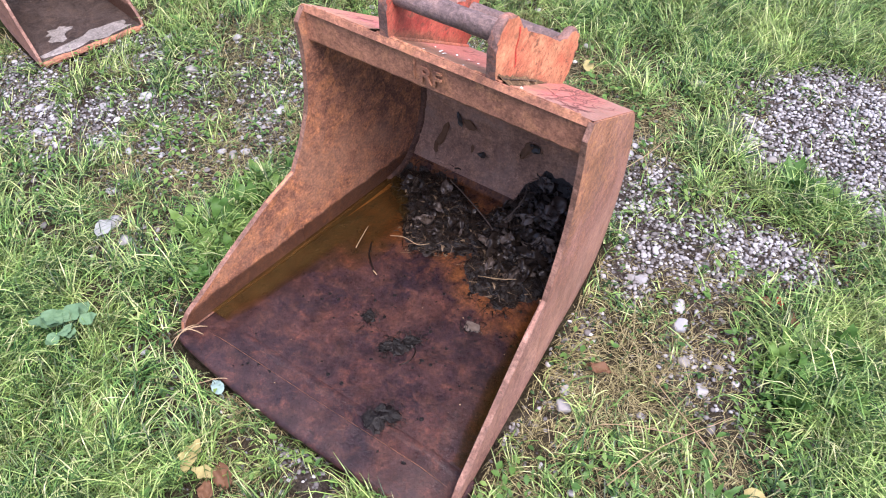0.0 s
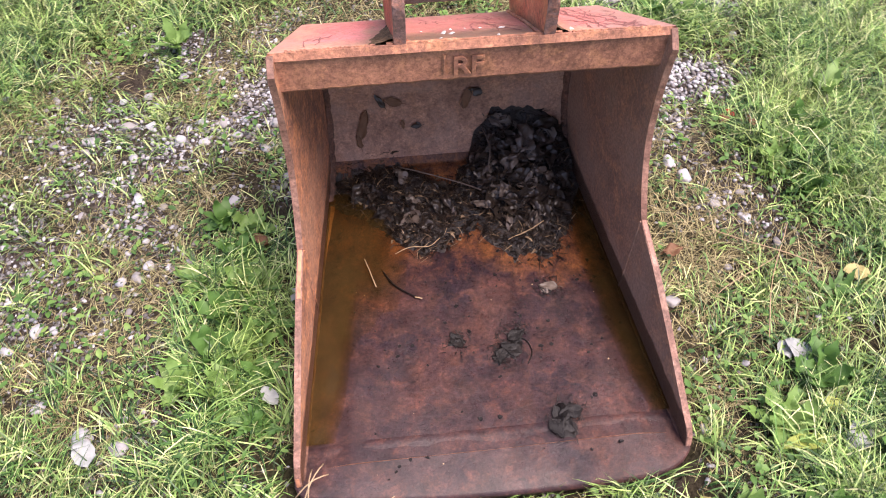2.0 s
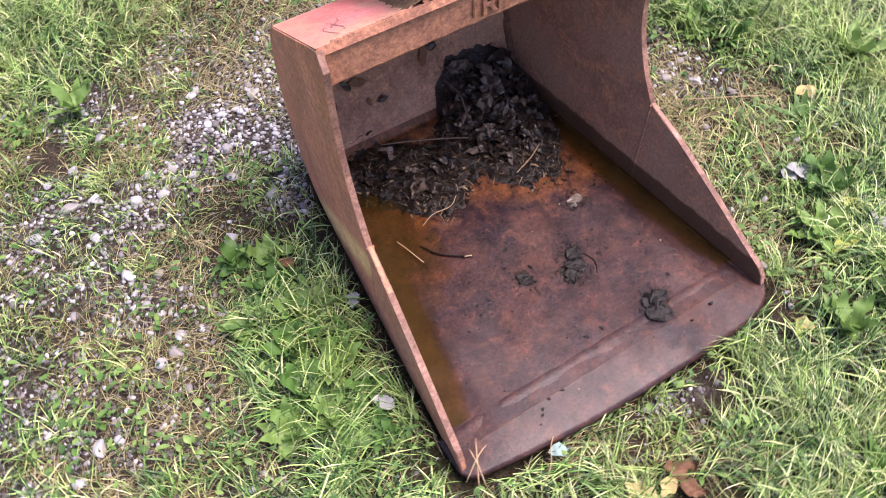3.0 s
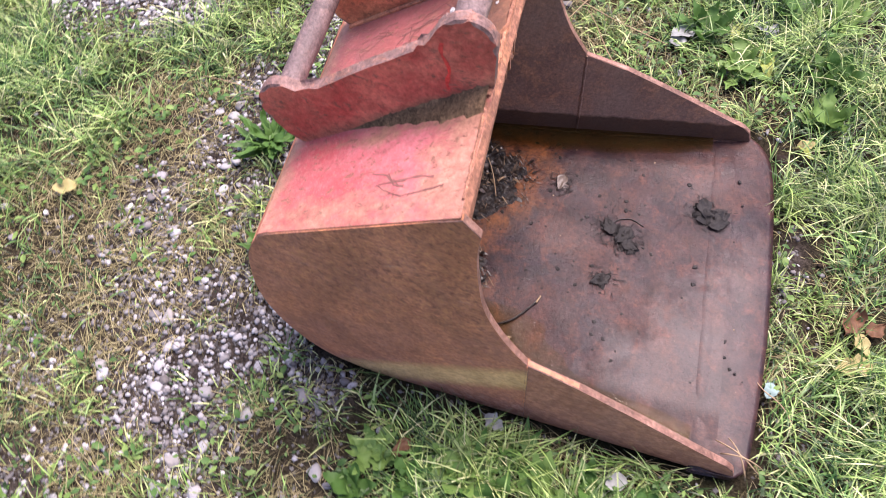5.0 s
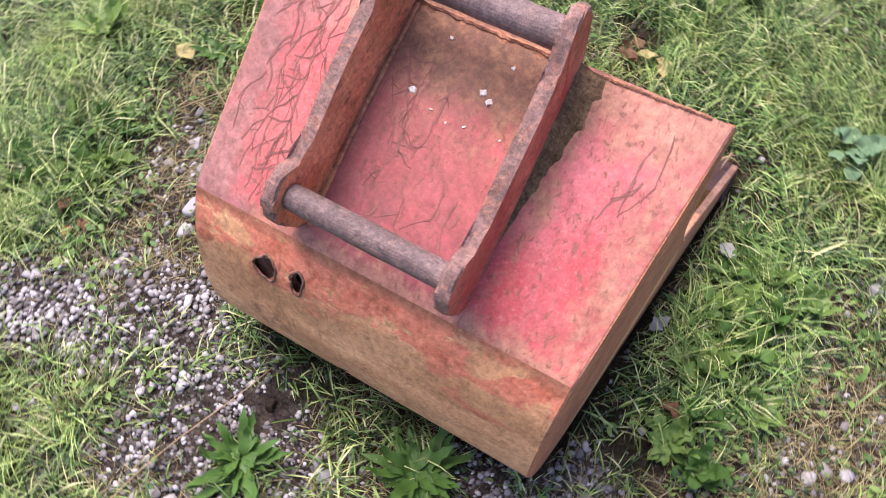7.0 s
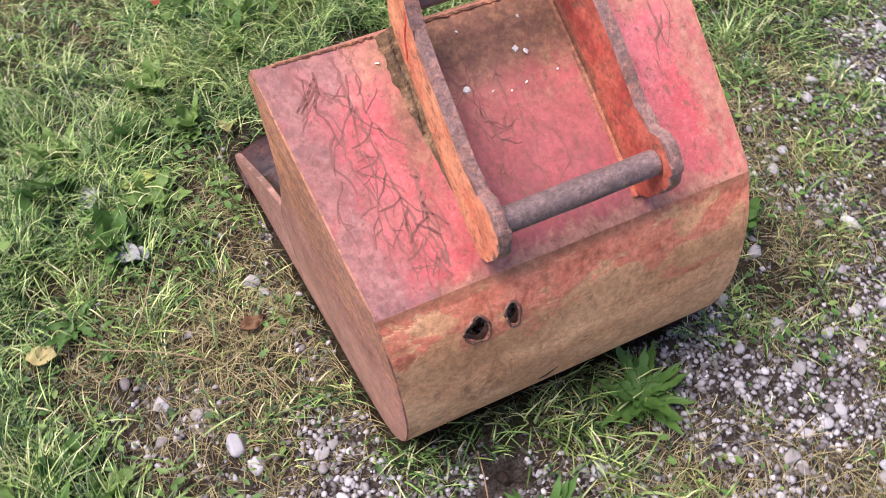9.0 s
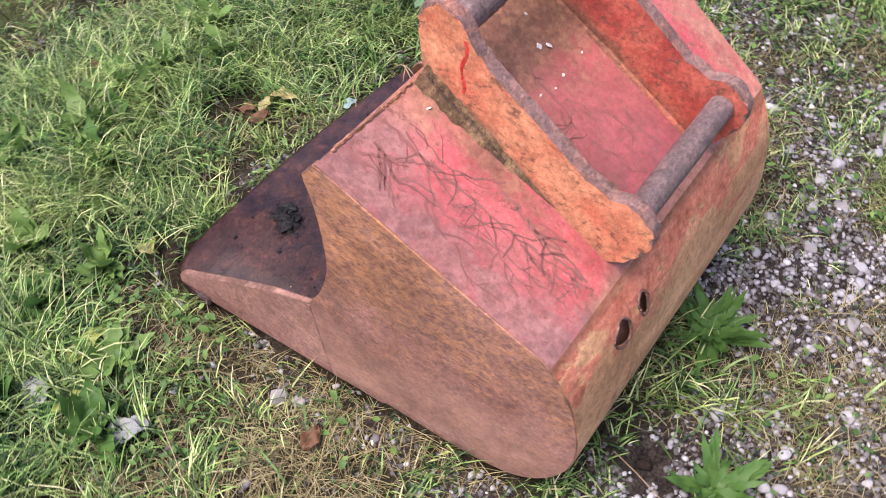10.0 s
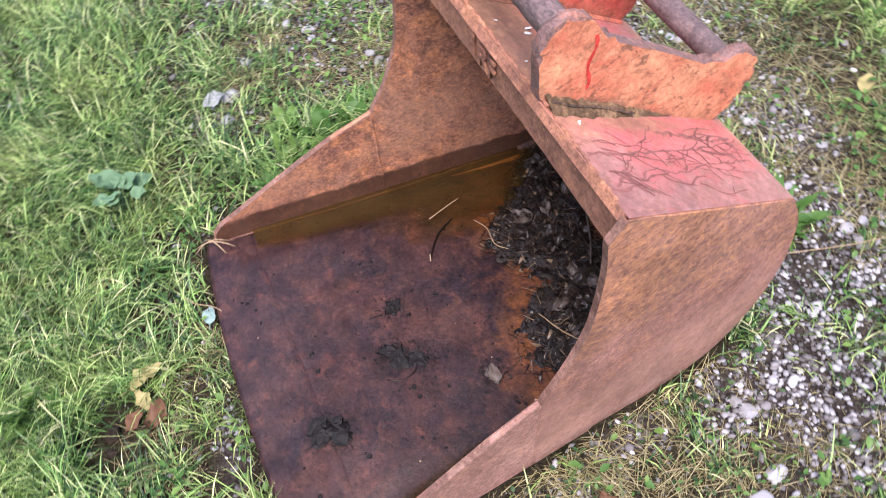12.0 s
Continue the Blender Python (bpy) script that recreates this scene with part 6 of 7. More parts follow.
grit()
STONES = [(-2.12, 1.44, 0.075), (-1.89, 1.05, 0.06), (-1.735, 0.752, 0.08), (-1.645, 0.728, 0.065), (-1.84, 0.84, 0.055), (-0.155, 1.355, 0.075), (-0.10, 1.255, 0.055), (-0.30, 0.97, 0.06), (-0.03, 1.20, 0.055), (-0.185, 1.42, 0.06),
          (-0.31, 1.45, 0.05), (-2.12, 1.69, 0.06), (-1.86, 1.695, 0.055), (-1.68, 1.73, 0.05), (-1.52, 1.65, 0.05), (-1.635, 1.225, 0.055), (-1.69, 1.46, 0.05), (-1.75, 1.74, 0.065), (-1.59, 1.665, 0.06), (-1.465, 1.725, 0.05),
          (-1.535, 1.735, 0.045), (-1.272, 1.496, 0.055), (-1.305, 1.71, 0.055), (-1.435, 1.355, 0.055), (-1.42, 1.42, 0.05), (-1.70, 1.86, 0.05), (-1.72, 1.61, 0.045), (-1.42, 1.67, 0.045), (-1.16, 1.862, 0.055), (-1.335, 1.61, 0.05),
          (-1.32, 1.96, 0.05), (-0.80, 1.722, 0.05), (-0.77, 1.705, 0.035), (-0.57, 1.92, 0.05), (-0.27, 2.21, 0.06), (-0.33, 2.20, 0.05), (-1.66, 1.19, 0.055), (-1.70, 1.18, 0.05), (-0.53, 1.92, 0.045), (-1.32, 1.82, 0.05),
          (-1.95, 1.00, 0.055), (-2.14, 1.24, 0.06), (-1.62, 1.42, 0.045), (-1.60, 1.94, 0.055), (-1.76, 1.74, 0.045), (-1.30, 1.97, 0.04), (-0.32, 1.01, 0.045), (-0.34, 1.44, 0.04), (-0.52, 2.40, 0.075), (-0.17, 2.15, 0.06),
          (-2.35, 1.54, 0.055), (0.17, 1.92, 0.05), (-2.22, 1.12, 0.05), (-2.40, 0.98, 0.055), (-2.30, 0.90, 0.05), (-2.06, 0.975, 0.05)]
SV, SF = ico(3)
for i, (x, y, sz) in enumerate(STONES):
    bm = bmesh.new()
    vs = [bm.verts.new(p) for p in rolled(rolled(SV, 100 + i), 200 + i) * np.array([sz * 0.42, sz * 0.34, sz * 0.22])]
    for f in SF:
        bm.faces.new([vs[k] for k in f])
    ob = part("stone", bm, M_STONE, None, smooth=True)
    ob.matrix_world = Matrix.Translation((x, y, float(ground_z(x, y)) + sz * 0.08)) @ pose(0, 0, 0, 8 * (i % 3 - 1), 6 * (i % 4 - 1), 53 * i)
    tagged(ob, "pale grey rounded stone half sunk in the soil", "stone", "stones on the ground")


# ---- grass and weeds ----
# spots of thick green growth, and of dry withered turf: x, y, radius, how strong
GREEN = [(0.32, 1.42, 0.26, 0.8), (0.40, 1.90, 0.28, 0.7), (-0.02, 2.03, 0.13, 0.8), (-0.30, 2.12, 0.13, 0.6), (0.42, 1.00, 0.30, 0.6), (0.25, 0.65, 0.25, 0.6), (-0.02, 0.50, 0.26, 0.7), (-0.55, -0.05, 0.35, 0.8),
         (-1.00, 0.08, 0.30, 0.6), (-0.45, 0.25, 0.22, 0.7), (-1.40, 1.05, 0.12, 0.9), (-1.42, 0.88, 0.12, 0.7), (-1.50, 0.35, 0.25, 0.55), (-0.90, 2.75, 0.50, 0.6), (-0.20, 3.10, 0.50, 0.7), (-1.60, 2.55, 0.35, 0.4), (-2.35, 2.10, 0.45, 0.5), (-2.2, 0.4, 0.4, 0.4)]
DRY = [(-0.60, 1.98, 0.2, 0.7), (-1.30, 2.12, 0.22, 0.7), (-1.45, 1.90, 0.16, 0.6), (-0.85, 2.02, 0.24, 0.8), (-1.12, 2.0, 0.2, 0.7), (-1.05, 1.80, 0.14, 0.6), (-0.10, 1.18, 0.22, 0.8), (-0.24, 0.66, 0.13, 0.8), (0.08, 0.95, 0.18, 0.6), (-1.72, 0.95, 0.28, 0.5), (-1.00, 2.22, 0.28, 0.7), (-1.25, 2.35, 0.28, 0.6), (-1.95, 1.85, 0.28, 0.6), (-1.55, 1.45, 0.20, 0.5), (-0.85, 0.28, 0.10, 0.7), (-0.26, 1.08, 0.14, 0.8), (-0.32, 0.84, 0.10, 0.8), (-0.28, 1.35, 0.12, 0.6), (0.0, 1.08, 0.2, 0.6), (-0.16, 1.50, 0.12, 0.6)]


def spots(x, y, table):
    f = np.zeros_like(x)
    for cx, cy, r, w in table:
        f = np.maximum(f, w * np.exp(-(((x - cx) ** 2 + (y - cy) ** 2) / r ** 2) ** 1.2))
    return f


def lush(x, y):
    """How thick and green the grass stands."""
    return np.clip(0.36 + 0.30 * wobble(x, y, 4.0, 2.2) + 0.25 * wobble(x, y, 11, 0.9) + spots(x, y, GREEN) - 0.5 * spots(x, y, DRY), 0.05, 1.2)


def dry(x, y):
    """How withered and thatched the turf is."""
    return np.clip(0.22 + 0.45 * wobble(x, y, 5.3, 7.7) + 0.3 * wobble(x, y, 14, 2.9) + spots(x, y, DRY) - 0.4 * spots(x, y, GREEN), 0.04, 1)


def grass(name, n, box, dens, length, width, mat_, label, e0=(0.5, 1.45), e1=(-0.6, 0.7), tuft=0.6, thrive=lush):
    """Blades, singly and in tufts that lean and fan out together."""
    x, y = scatter(n, box, lambda x, y: free_ground(x, y) * dens(x, y))
    k = len(x)
    az = np.where(rng.random(k) < 0.4, 2.2 * wobble(x, y, 2.6, 4.0) + rng.normal(0, 0.7, k), rng.uniform(0, 2 * np.pi, k))
    heads = max(1, k // 28)
    hx, hy = x[:heads].copy(), y[:heads].copy()
    ha, hl = rng.uniform(0, 2 * np.pi, heads), rng.uniform(0.75, 1.45, heads)
    own = rng.integers(0, heads, k)
    dx, dy = rng.normal(0, 0.016, k), rng.normal(0, 0.016, k)
    t = rng.random(k) < tuft
    x, y = np.where(t, hx[own] + dx, x), np.where(t, hy[own] + dy, y)
    az = np.where(t, np.where(rng.random(k) < 0.5, np.arctan2(dy, dx), ha[own]) + rng.normal(0, 0.45, k), az)
    L = rng.uniform(*length, k) * np.where(t, hl[own], 0.9) * (0.45 + 0.75 * np.clip(thrive(x, y), 0, 1)) * (1 - 0.4 * gravel(x, y))
    ok = free_ground(x, y)
    x, y, az, L = x[ok], y[ok], az[ok], L[ok]
    k = len(x)
    reach = L * 0.8
    inside = lambda a: covered(x + np.cos(a) * reach, y + np.sin(a) * reach, 0.004) | covered(x + np.cos(a) * reach * 0.5, y + np.sin(a) * reach * 0.5, 0.004)
    for _ in range(3):
        az = np.where(inside(az), az + np.pi * rng.uniform(0.4, 1.6, k), az)
    L = np.where(inside(az), L * 0.3, L)
    base = np.stack([x, y, ground_z(x, y) - 0.003], 1)
    v, l, s, tip = strips(base, az, L, rng.uniform(*width, k), rng.uniform(*e0, k), rng.uniform(*e1, k))
    return tagged(bulk(name, v, l, s, mat_), label, "grass", kind="stuff")


OUTER = (-9.0, 7.0, -6.5, 9.5)


def meadow(name, n, mat_, length, width, label):
    """Coarser grass beyond the trodden ground, thinning out with distance."""
    x, y = scatter(n, OUTER, lambda x, y: np.clip(1.6 - np.hypot(x + 1.0, y - 1.5) / 6.0, 0, 1) * np.clip(0.6 + 0.9 * wobble(x, y, 3.1, 1.2), 0.1, 1) * outside(x, y) * free_ground(x, y))
    k = len(x)
    base = np.stack([x, y, ground_z(x, y) - 0.003], 1)
    v, l, s, tip = strips(base, rng.uniform(0, 2 * np.pi, k), rng.uniform(*length, k), rng.uniform(*width, k), rng.uniform(0.5, 1.45, k), rng.uniform(-0.6, 0.7, k), 2)
    tagged(bulk(name, v, l, s, mat_), label, "grass", kind="stuff")


bare = lambda x, y: np.clip(1.0 - 1.3 * np.clip(gravel(x, y) - 0.30, 0, 1), 0.10, 1) * np.clip(0.85 + 0.9 * wobble(x, y, 14, 5.0) + 0.8 * wobble(x, y, 37, 3.0), 0.40, 1)
far = lambda x, y: np.where(((x + 0.8) ** 2 + (y - 1.1) ** 2) < 4.4, 1.0, 0.6)
grass("grass", 400000, AREA, lambda x, y: bare(x, y) * far(x, y) * np.clip(lush(x, y), 0.36 - 0.32 * spots(x, y, DRY), 1), (0.045, 0.14), (0.0018, 0.0052), M_GRASS, "short matted green grass with yellowish tips", tuft=0.7)
grass("dry_grass", 190000, AREA, lambda x, y: np.clip(bare(x, y) + 0.10, 0, 1) * far(x, y) * np.clip(0.2 + dry(x, y), 0.15, 1), (0.03, 0.12), (0.0009, 0.0024), M_STRAW, "dry straw-coloured grass stalks lying flat", (0.0, 0.7), (-0.5, 0.2), 0.3, dry)
grass("withered_grass", 210000, AREA, lambda x, y: np.clip(bare(x, y) + 0.12, 0, 1) * far(x, y) * np.clip(0.25 + dry(x, y), 0, 1), (0.03, 0.10), (0.0010, 0.0026), M_WITHER, "withered brown grass matted in patches", (0.1, 0.9), (-0.6, 0.2), 0.5, dry)


def broad_blades():
    """Single wide arching blades among the fine ones."""
    x, y = scatter(42000, AREA, lambda x, y: free_ground(x, y) * (~covered(x, y, 0.08)) * bare(x, y) * far(x, y) * np.clip(lush(x, y) - 0.3, 0.03, 1))
    k = len(x)
    base = np.stack([x, y, ground_z(x, y)], 1)
    v, l, s, tip = strips(base, rng.uniform(0, 2 * np.pi, k), rng.uniform(0.05, 0.12, k), rng.uniform(0.004, 0.0075, k), rng.uniform(0.4, 1.3, k), rng.uniform(-0.9, 0.2, k), 4)
    tagged(bulk("broad_grass", v, l, s, M_BLADE), "wide bright green arching grass blades", "grass", kind="stuff")


broad_blades()


meadow("meadow_grass", 240000, M_GRASS, (0.06, 0.15), (0.004, 0.009), "longer green meadow grass round the trodden place")


def tall_grass():
    """Longer bright tufts that stand in clumps beyond the trodden ground."""
    clumps = [(0.34, 1.45, 0.22), (0.30, 0.75, 0.18), (0.42, 1.95, 0.25), (0.55, 2.6, 0.3), (-0.02, 2.03, 0.10), (-0.35, 2.75, 0.3), (-0.9, 2.9, 0.4), (-1.0, 0.05, 0.25), (-0.45, 0.15, 0.2), (-1.55, 0.25, 0.25), (-1.75, 0.35, 0.25), (-1.5, 2.6, 0.35), (-2.3, 2.1, 0.35), (0.3, 0.25, 0.3), (-0.2, 3.2, 0.5), (-1.5, 3.1, 0.5), (0.20, 1.62, 0.1)]
    xs, ys = [], []
    for x, y, r in clumps:
        n = int(5200 * r * r / 0.06)
        xs.append(rng.normal(x, r * 0.6, min(n, 6000)))
        ys.append(rng.normal(y, r * 0.6, min(n, 6000)))
    x, y = np.concatenate(xs), np.concatenate(ys)
    ok = free_ground(x, y) & ~covered(x, y, 0.12) & (rng.random(len(x)) < np.clip(1 - 1.6 * gravel(x, y), 0, 1) * 0.45)
    x, y = x[ok], y[ok]
    k = len(x)
    az = 3 * wobble(x, y, 7, 1.1) + rng.normal(0, 0.8, k)
    base = np.stack([x, y, ground_z(x, y) - 0.003], 1)
    v, l, s, tip = strips(base, az, rng.uniform(0.06, 0.15, k), rng.uniform(0.002, 0.005, k), rng.uniform(0.7, 1.5, k), rng.uniform(-0.5, 0.8, k))
    tagged(bulk("tall_grass", v, l, s, M_GRASS), "longer bright green grass in clumps", "grass", kind="stuff")


tall_grass()


def small_leaves(name, n, dens, size, label, mat_):
    """Low broad-leaved weeds between the grass: folded oval leaves."""
    x, y = scatter(n, AREA, lambda x, y: free_ground(x, y) * (~covered(x, y, 0.03)) * dens(x, y))
    k = len(x)
    az, L = rng.uniform(0, 2 * np.pi, k), rng.uniform(*size, k)
    d = np.stack([np.cos(az), np.sin(az)], 1)
    s = np.stack([-d[:, 1], d[:, 0]], 1)
    z0 = ground_z(x, y) + rng.uniform(0.004, 0.045, k)
    rise = rng.uniform(-0.2, 0.5, k) * L
    W = L * rng.uniform(0.22, 0.36, k)
    b = np.stack([x, y], 1)
    rows = []
    for t, w, lift in ((0, 0.15, 0), (0.35, 1.0, 0.6), (0.7, 0.8, 0.95), (1.0, 0.12, 0.85)):
        for sg in (-1, 0, 1):
            p = b + d * (L * t)[:, None] + s * (sg * W * w)[:, None]
            rows.append(np.concatenate([p, (z0 + rise * lift + abs(sg) * W * w * 0.25)[:, None]], 1))
    v = np.stack(rows, 1).reshape(-1, 3)
    f = []
    for i in range(3):
        for j in range(2):
            a = 3 * i + j
            f += [a, a + 1, a + 4, a + 3]
    l = (np.arange(k)[:, None] * 12 + np.array(f)[None]).ravel()
    return tagged(bulk(name, v, l, np.full(k * 6, 4), mat_), label, "weeds", kind="stuff")


small_leaves("weeds", 100000, lambda x, y: np.clip(bare(x, y) - 0.2, 0, 1) * np.clip(0.18 + 0.8 * wobble(x, y, 6, 6.0) + 0.9 * spots(x, y, [(-1.40, 1.05, 0.13, 1.0), (-1.40, 0.90, 0.12, 0.9), (-1.38, 1.28, 0.10, 0.8), (-0.10, 0.55, 0.2, 0.7), (-0.6, 0.0, 0.3, 0.6), (0.12, 1.40, 0.12, 0.9)]), 0.03, 1), (0.009, 0.026), "small green broad-leaved weeds in the grass", M_WEED)
small_leaves("clover", 130000, lambda x, y: np.clip(bare(x, y) + 0.05, 0, 1) * np.clip(0.22 + 0.5 * wobble(x, y, 9, 3.3), 0.06, 1), (0.006, 0.014), "tiny green clover and moss leaves near the soil", M_CLOVER)


def rosette(name, at, count, size, lobes, material, label, seed, wide=0.24, rise=28, lift=0.018, out=0.0):
    """A plant of leaves spreading from one root; each leaf is a part."""
    r = random.Random(seed)
    root = new(name)
    root.matrix_world = Matrix.Translation((at[0], at[1], float(ground_z(at[0], at[1])) + 0.002))
    tagged(root, label, "plant")
    core = part("root_crown", clot(0.014, seed, 0.012 + lift), material, root)
    for i in range(count):
        s = size * r.uniform(0.5, 1.12)
        ob = part("leaf", leaf_mesh(s, s * wide * r.uniform(0.85, 1.15), lobes, -0.25, seed * 31 + i, 0.0), material, root)
        ob.matrix_basis = pose(0, 0, lift + 0.004 * (i % 3), 0, 0, i * 137.5 + r.uniform(-15, 15)) @ pose(0, 0, 0, r.uniform(0.2, 1.6) * rise, r.uniform(-24, 24), 0) @ Matrix.Translation((0, out * (0.4 + 0.8 * (i % 3) / 2), 0.012 * (2 - i % 3) if out else 0))
    return root


DAND = "dark green dandelion rosette with toothed leaves"
rosette("dandelion", (-0.955, 1.625), 44, 0.115, 8, M_WEED, DAND, 1, 0.24, 36)
rosette("dandelion", (-0.645, 1.785), 38, 0.11, 8, M_WEED, DAND, 2, 0.24, 36)
rosette("dandelion", (-0.06, 2.04), 18, 0.10, 5, M_WEED, DAND, 3)
rosette("dandelion", (-0.33, -0.16), 14, 0.14, 4, M_WEED, DAND, 4)
rosette("dandelion", (-1.30, 1.00), 10, 0.08, 4, M_WEED, DAND, 5)
rosette("dandelion", (-1.33, 1.10), 10, 0.09, 4, M_WEED, DAND, 6)
rosette("dandelion", (-1.42, 0.98), 9, 0.08, 3, M_WEED, DAND, 7)
rosette("dandelion", (0.10, 0.92), 12, 0.10, 4, M_WEED, DAND, 8)
rosette("dandelion", (0.22, 1.42), 12, 0.10, 4, M_WEED, DAND, 9)
rosette("mallow", (-1.475, 0.405), 10, 0.074, 0, M_MALLOW, "grey-green round-leaved mallow plant in the grass", 11, 0.85, 24, 0.050, 0.034)
rosette("dock", (0.02, 0.47), 7, 0.15, 0, M_WEED, "broad-leaved dock plant in the grass", 12, 0.36, 30)
rosette("dock", (0.14, 0.62), 6, 0.13, 0, M_WEED, "broad-leaved dock plant in the grass", 13, 0.36, 30)

LUSH = "bright green leafy weed with upright lobed leaves"
for i, (x, y, s) in enumerate([(-1.04, -0.06, 0.13), (-0.86, -0.03, 0.12), (-0.72, -0.06, 0.13), (-1.0, 0.09, 0.11), (-0.56, -0.02, 0.12), (0.34, 1.62, 0.11), (0.42, 1.02, 0.12), (0.30, 0.66, 0.12), (-1.62, 2.05, 0.10)]):
    rosette("leafy_weed", (x, y), 11, s, 3, M_LUSH, LUSH, 60 + i, 0.42, 42, 0.03)
for i, (x, y, s) in enumerate([(-1.36, 1.12, 0.07), (-1.42, 1.04, 0.08), (-1.36, 0.95, 0.075), (-1.45, 0.93, 0.07), (-1.40, 0.84, 0.075), (-1.33, 0.86, 0.06), (-1.48, 1.15, 0.065), (-1.40, 1.22, 0.065), (-1.36, 1.31, 0.06), (-1.44, 1.33, 0.06), (-1.52, 0.86, 0.07), (-1.34, 0.75, 0.06),
                            (0.13, 1.44, 0.075), (0.20, 1.38, 0.08), (0.10, 1.36, 0.07), (0.24, 1.50, 0.08), (0.28, 1.33, 0.08), (0.16, 1.27, 0.07), (-0.40, -0.10, 0.09), (-0.62, 0.05, 0.08), (-0.80, 0.02, 0.08), (-0.15, 0.38, 0.08), (0.06, 0.36, 0.09), (-0.08, 2.06, 0.08), (0.02, 2.00, 0.08), (-0.02, 0.72, 0.09), (-0.14, 0.62, 0.085), (0.10, 0.50, 0.09), (-0.30, 0.40, 0.08), (-0.50, 0.10, 0.09), (-0.22, 0.20, 0.09), (-0.95, 0.18, 0.075)]):
    rosette("leafy_weed", (x, y), 16, s * 1.15, 3 if i % 3 else 0, M_WEED if i % 2 else M_LUSH, "low green leafy weed growing in the turf", 90 + i, 0.46, 44, 0.014)
# fallen leaves
top = lambda x, y, h=0.03: (x, y, float(ground_z(x, y)) + h)
YL, WL, BL, GL = "yellow fallen leaf on the grass", "whitish dry poplar leaf on the grass", "reddish-brown curled leaf on the grass", "yellow-green fallen leaf on the grass"
for i, (kind, lab, x, y, sz, turn, lobes) in enumerate([
        (M_LEAF_Y, YL, -0.955, 0.345, 0.085, 20, 3), (M_LEAF_Y, YL, -0.90, 0.33, 0.06, 110, 2), (M_LEAF_W, WL, -0.05, 0.78, 0.085, 40, 0), (M_LEAF_G, GL, -0.13, 0.555, 0.11, 95, 0),
        (M_LEAF_W, WL, 0.0, 0.56, 0.09, 120, 0), (M_LEAF_P, "pale blue-green leaf on the grass by the cutting edge", -1.045, 0.515, 0.045, 70, 0), (M_LEAF_B, BL, -0.85, 0.345, 0.07, 60, 0),
        (M_LEAF_W, "white curled strip-like leaf beside the bucket", -1.243, 1.072, 0.055, 150, 3), (M_LEAF_B, BL, -1.34, 1.25, 0.05, 60, 0), (M_LEAF_Y, YL, -1.24, 0.30, 0.04, 10, 2),
        (M_LEAF_B, BL, -0.27, 1.10, 0.06, 100, 2), (M_LEAF_B, BL, 0.09, 1.52, 0.045, 30, 0), (M_LEAF_B, BL, 0.01, 1.54, 0.04, 60, 0), (M_LEAF_Y, YL, -0.38, 0.45, 0.045, 200, 0),
        (M_LEAF_W, WL, -1.31, 0.81, 0.055, 40, 0), (M_LEAF_W, WL, -0.08, 0.79, 0.05, 190, 0), (M_LEAF_G, GL, -0.03, 0.64, 0.09, 70, 0), (M_LEAF_G, GL, -0.40, 0.45, 0.05, 320, 0),
        (M_LEAF_B, BL, -0.86, 0.30, 0.055, 220, 0), (M_LEAF_B, BL, -0.73, -0.21, 0.05, 0, 0), (M_LEAF_Y, YL, -0.89, 2.25, 0.06, 30, 0), (M_LEAF_Y, YL, 0.18, 0.98, 0.07, 250, 0), (M_LEAF_W, WL, -1.71, 0.71, 0.07, 20, 0)]):
    if kind is M_LEAF_B:
        ob = part("fallen_leaf", sodden_leaf(sz, sz * 0.6, 300 + i), kind, None)
        ob.matrix_world = Matrix.Translation(top(x, y, 0.030)) @ pose(0, 0, 0, 5 * (i % 3) - 3, 6 * (i % 4) - 8, turn)
        tagged(ob, lab, "leaf", "fallen leaves")
        continue
    leaf_thing("fallen_leaf", kind, lab, top(x, y, 0.028), sz, turn, lobes, 0.22, "fallen leaves", 300 + i, 0.66 if kind is not M_LEAF_G else 0.36, (5 * (i % 3) - 3, 6 * (i % 4) - 8))
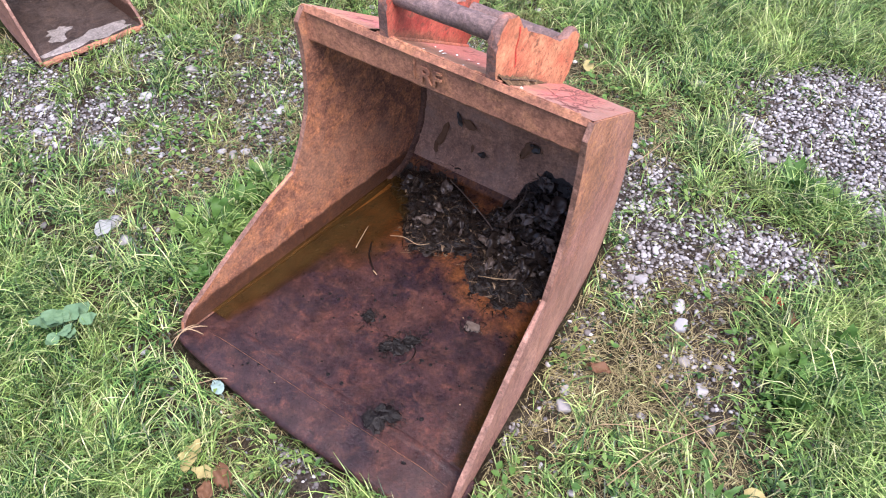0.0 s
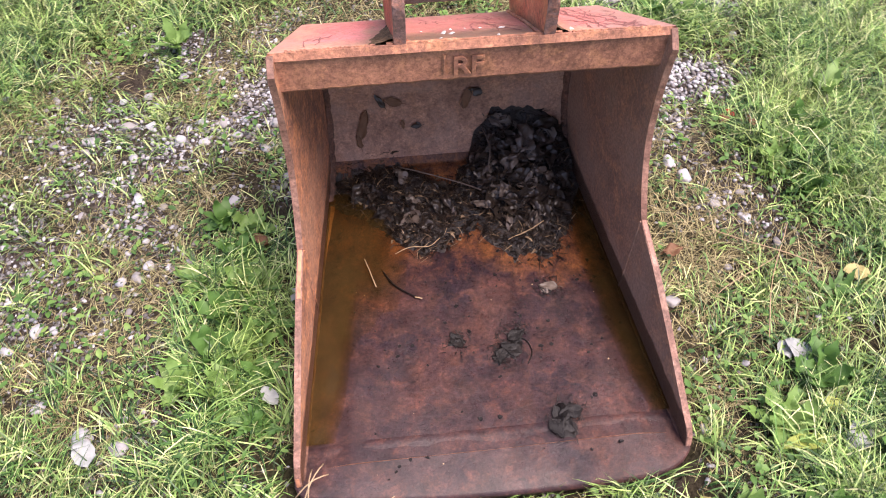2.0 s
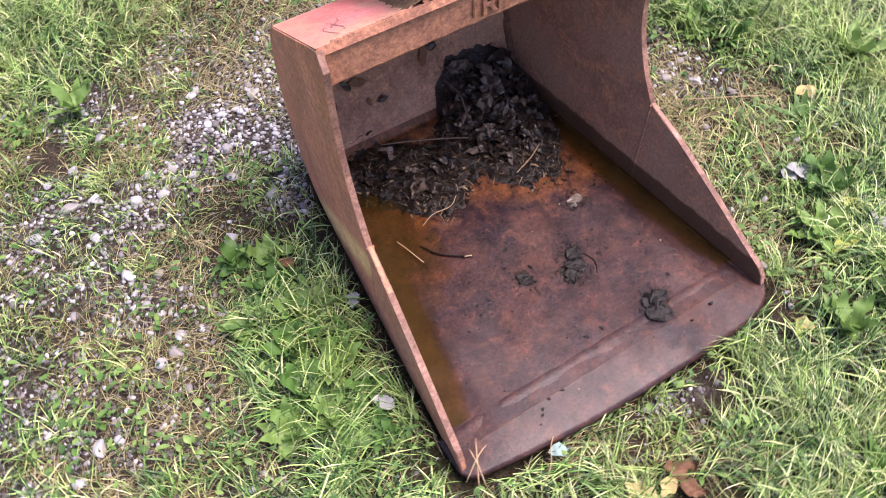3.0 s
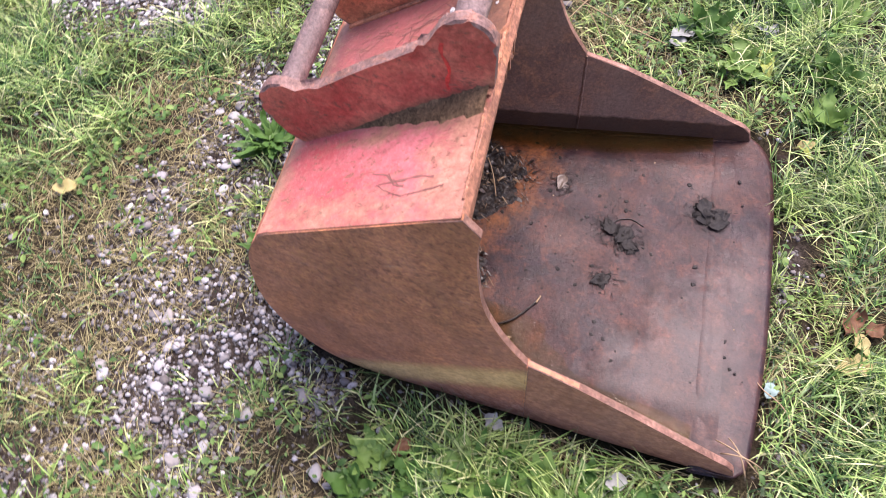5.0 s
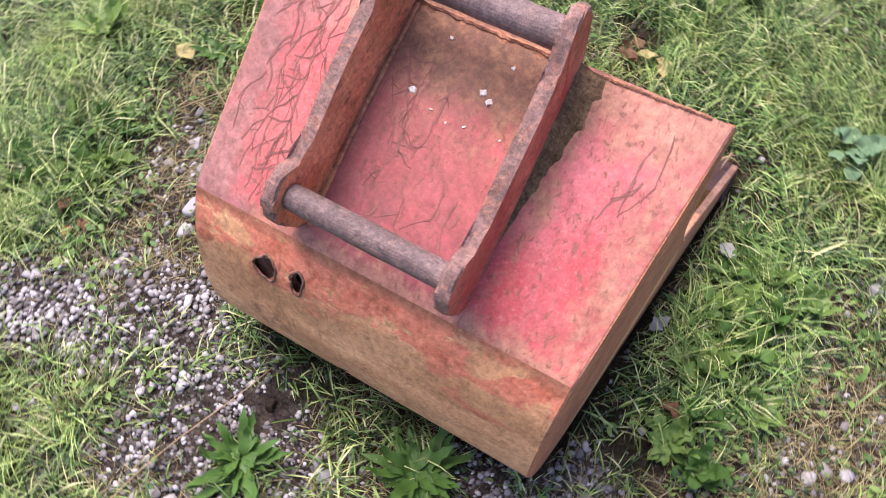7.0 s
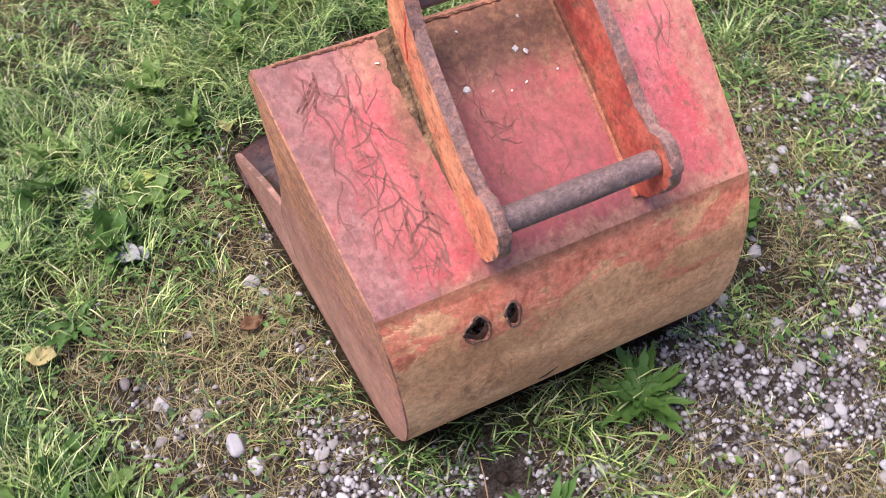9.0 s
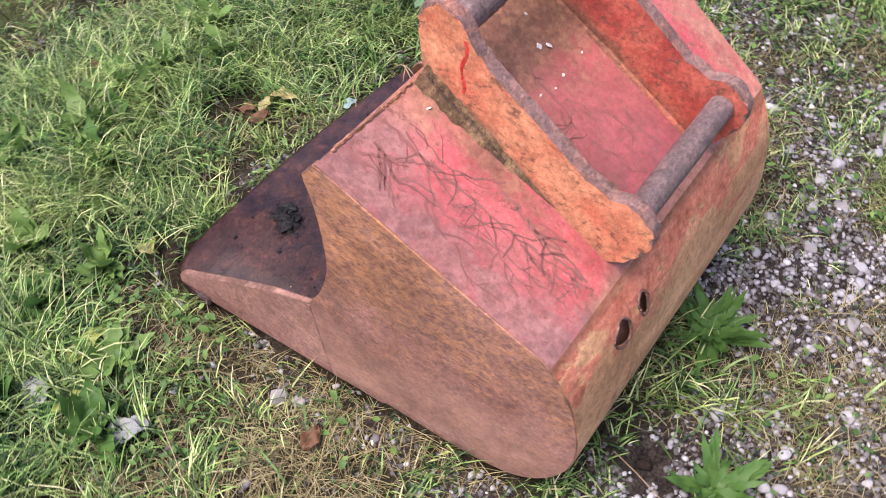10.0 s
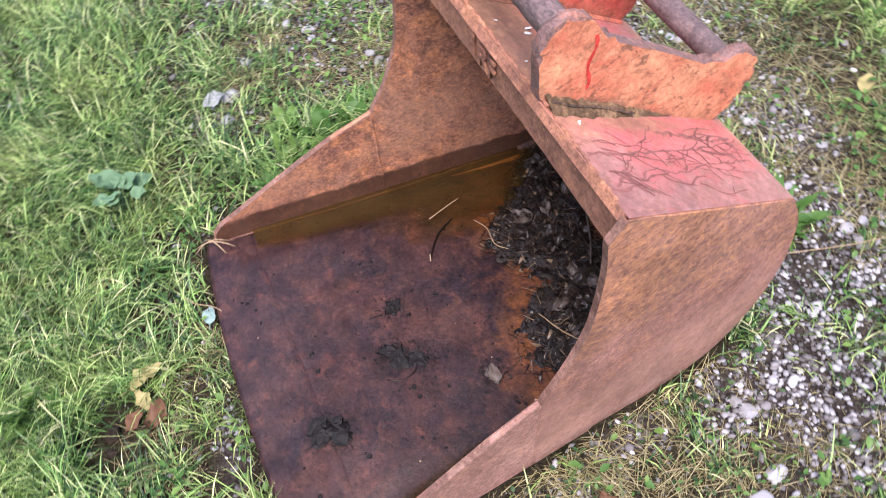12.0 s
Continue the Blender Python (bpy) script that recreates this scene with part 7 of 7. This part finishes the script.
for i, (a, b) in enumerate([((-0.48, 2.03), (-0.58, 1.60)), ((-0.02, 1.05), (-0.20, 0.95)), ((0.05, 1.15), (-0.12, 0.82)), ((-0.16, 1.16), (0.06, 1.02)), ((-1.02, 0.55), (-1.12, 0.47))]):
    pts = [(a[0] + (b[0] - a[0]) * s + 0.01 * math.sin(5 * s + i), a[1] + (b[1] - a[1]) * s, float(ground_z(a[0], a[1])) + 0.035 + 0.008 * math.sin(3 * s)) for s in np.linspace(0, 1, 9)]
    ob = part("straw_stalk", tube(pts, 0.0012, 5, 0.2, i), M_STICK, None, smooth=True)
    tagged(ob, "long dry straw stalk lying on the grass", "stalk", "dry stalks")
# straw over the corner of the cutting edge, clods of soil, a red scrap
for i, (a, d) in enumerate([((-1.235, 0.535), (-1.185, 0.625)), ((-1.25, 0.56), (-1.175, 0.600)), ((-1.22, 0.53), (-1.21, 0.615))]):
    pts = [(a[0] + (d[0] - a[0]) * s, a[1] + (d[1] - a[1]) * s, 0.004 + 0.030 * math.sin(math.pi * min(1, s * 0.9)) + 0.006 * s) for s in np.linspace(0, 1, 7)]
    ob = part("straw_stalk", tube(pts, 0.0016, 5, 0.2, i), M_STICK, None, smooth=True)
    tagged(ob, "short dry straw over the corner of the cutting edge", "stalk", "dry stalks")
for i, (x, y, sz) in enumerate([(-0.86, 0.25, 0.045), (-0.82, 0.235, 0.03), (-0.38, 0.42, 0.035), (-0.36, 0.31, 0.04), (-1.34, 1.33, 0.03), (-0.42, 0.50, 0.045), (-0.70, 0.40, 0.03), (-0.98, 0.28, 0.03), (0.0, 1.50, 0.03), (-0.62, 1.66, 0.035)]):
    bm = bmesh.new()
    vs = [bm.verts.new(p) for p in rolled(rolled(SV, 400 + i), 500 + i) * np.array([sz * 0.5, sz * 0.42, sz * 0.3])]
    for f in SF:
        bm.faces.new([vs[k] for k in f])
    ob = part("clod", bm, M_CLOD, None, smooth=True)
    ob.matrix_world = Matrix.Translation((x, y, float(ground_z(x, y)) + sz * 0.18)) @ pose(0, 0, 0, 0, 0, 71 * i)
    tagged(ob, "dark wet clod of soil between the grass", "clod", "clods of soil")
leaf_thing("fallen_leaf", M_SCRAP, "bright red curled leaf on the gravel", top(0.04, 1.57, 0.02), 0.035, 40, 0, 0.4, "fallen leaves", 340, 0.6, (4, 8))
leaf_thing("fallen_leaf", M_SCRAP, "red curled leaf in the grass", top(-0.33, -0.19, 0.045), 0.05, 150, 0, 0.4, "fallen leaves", 341, 0.5, (4, 8))
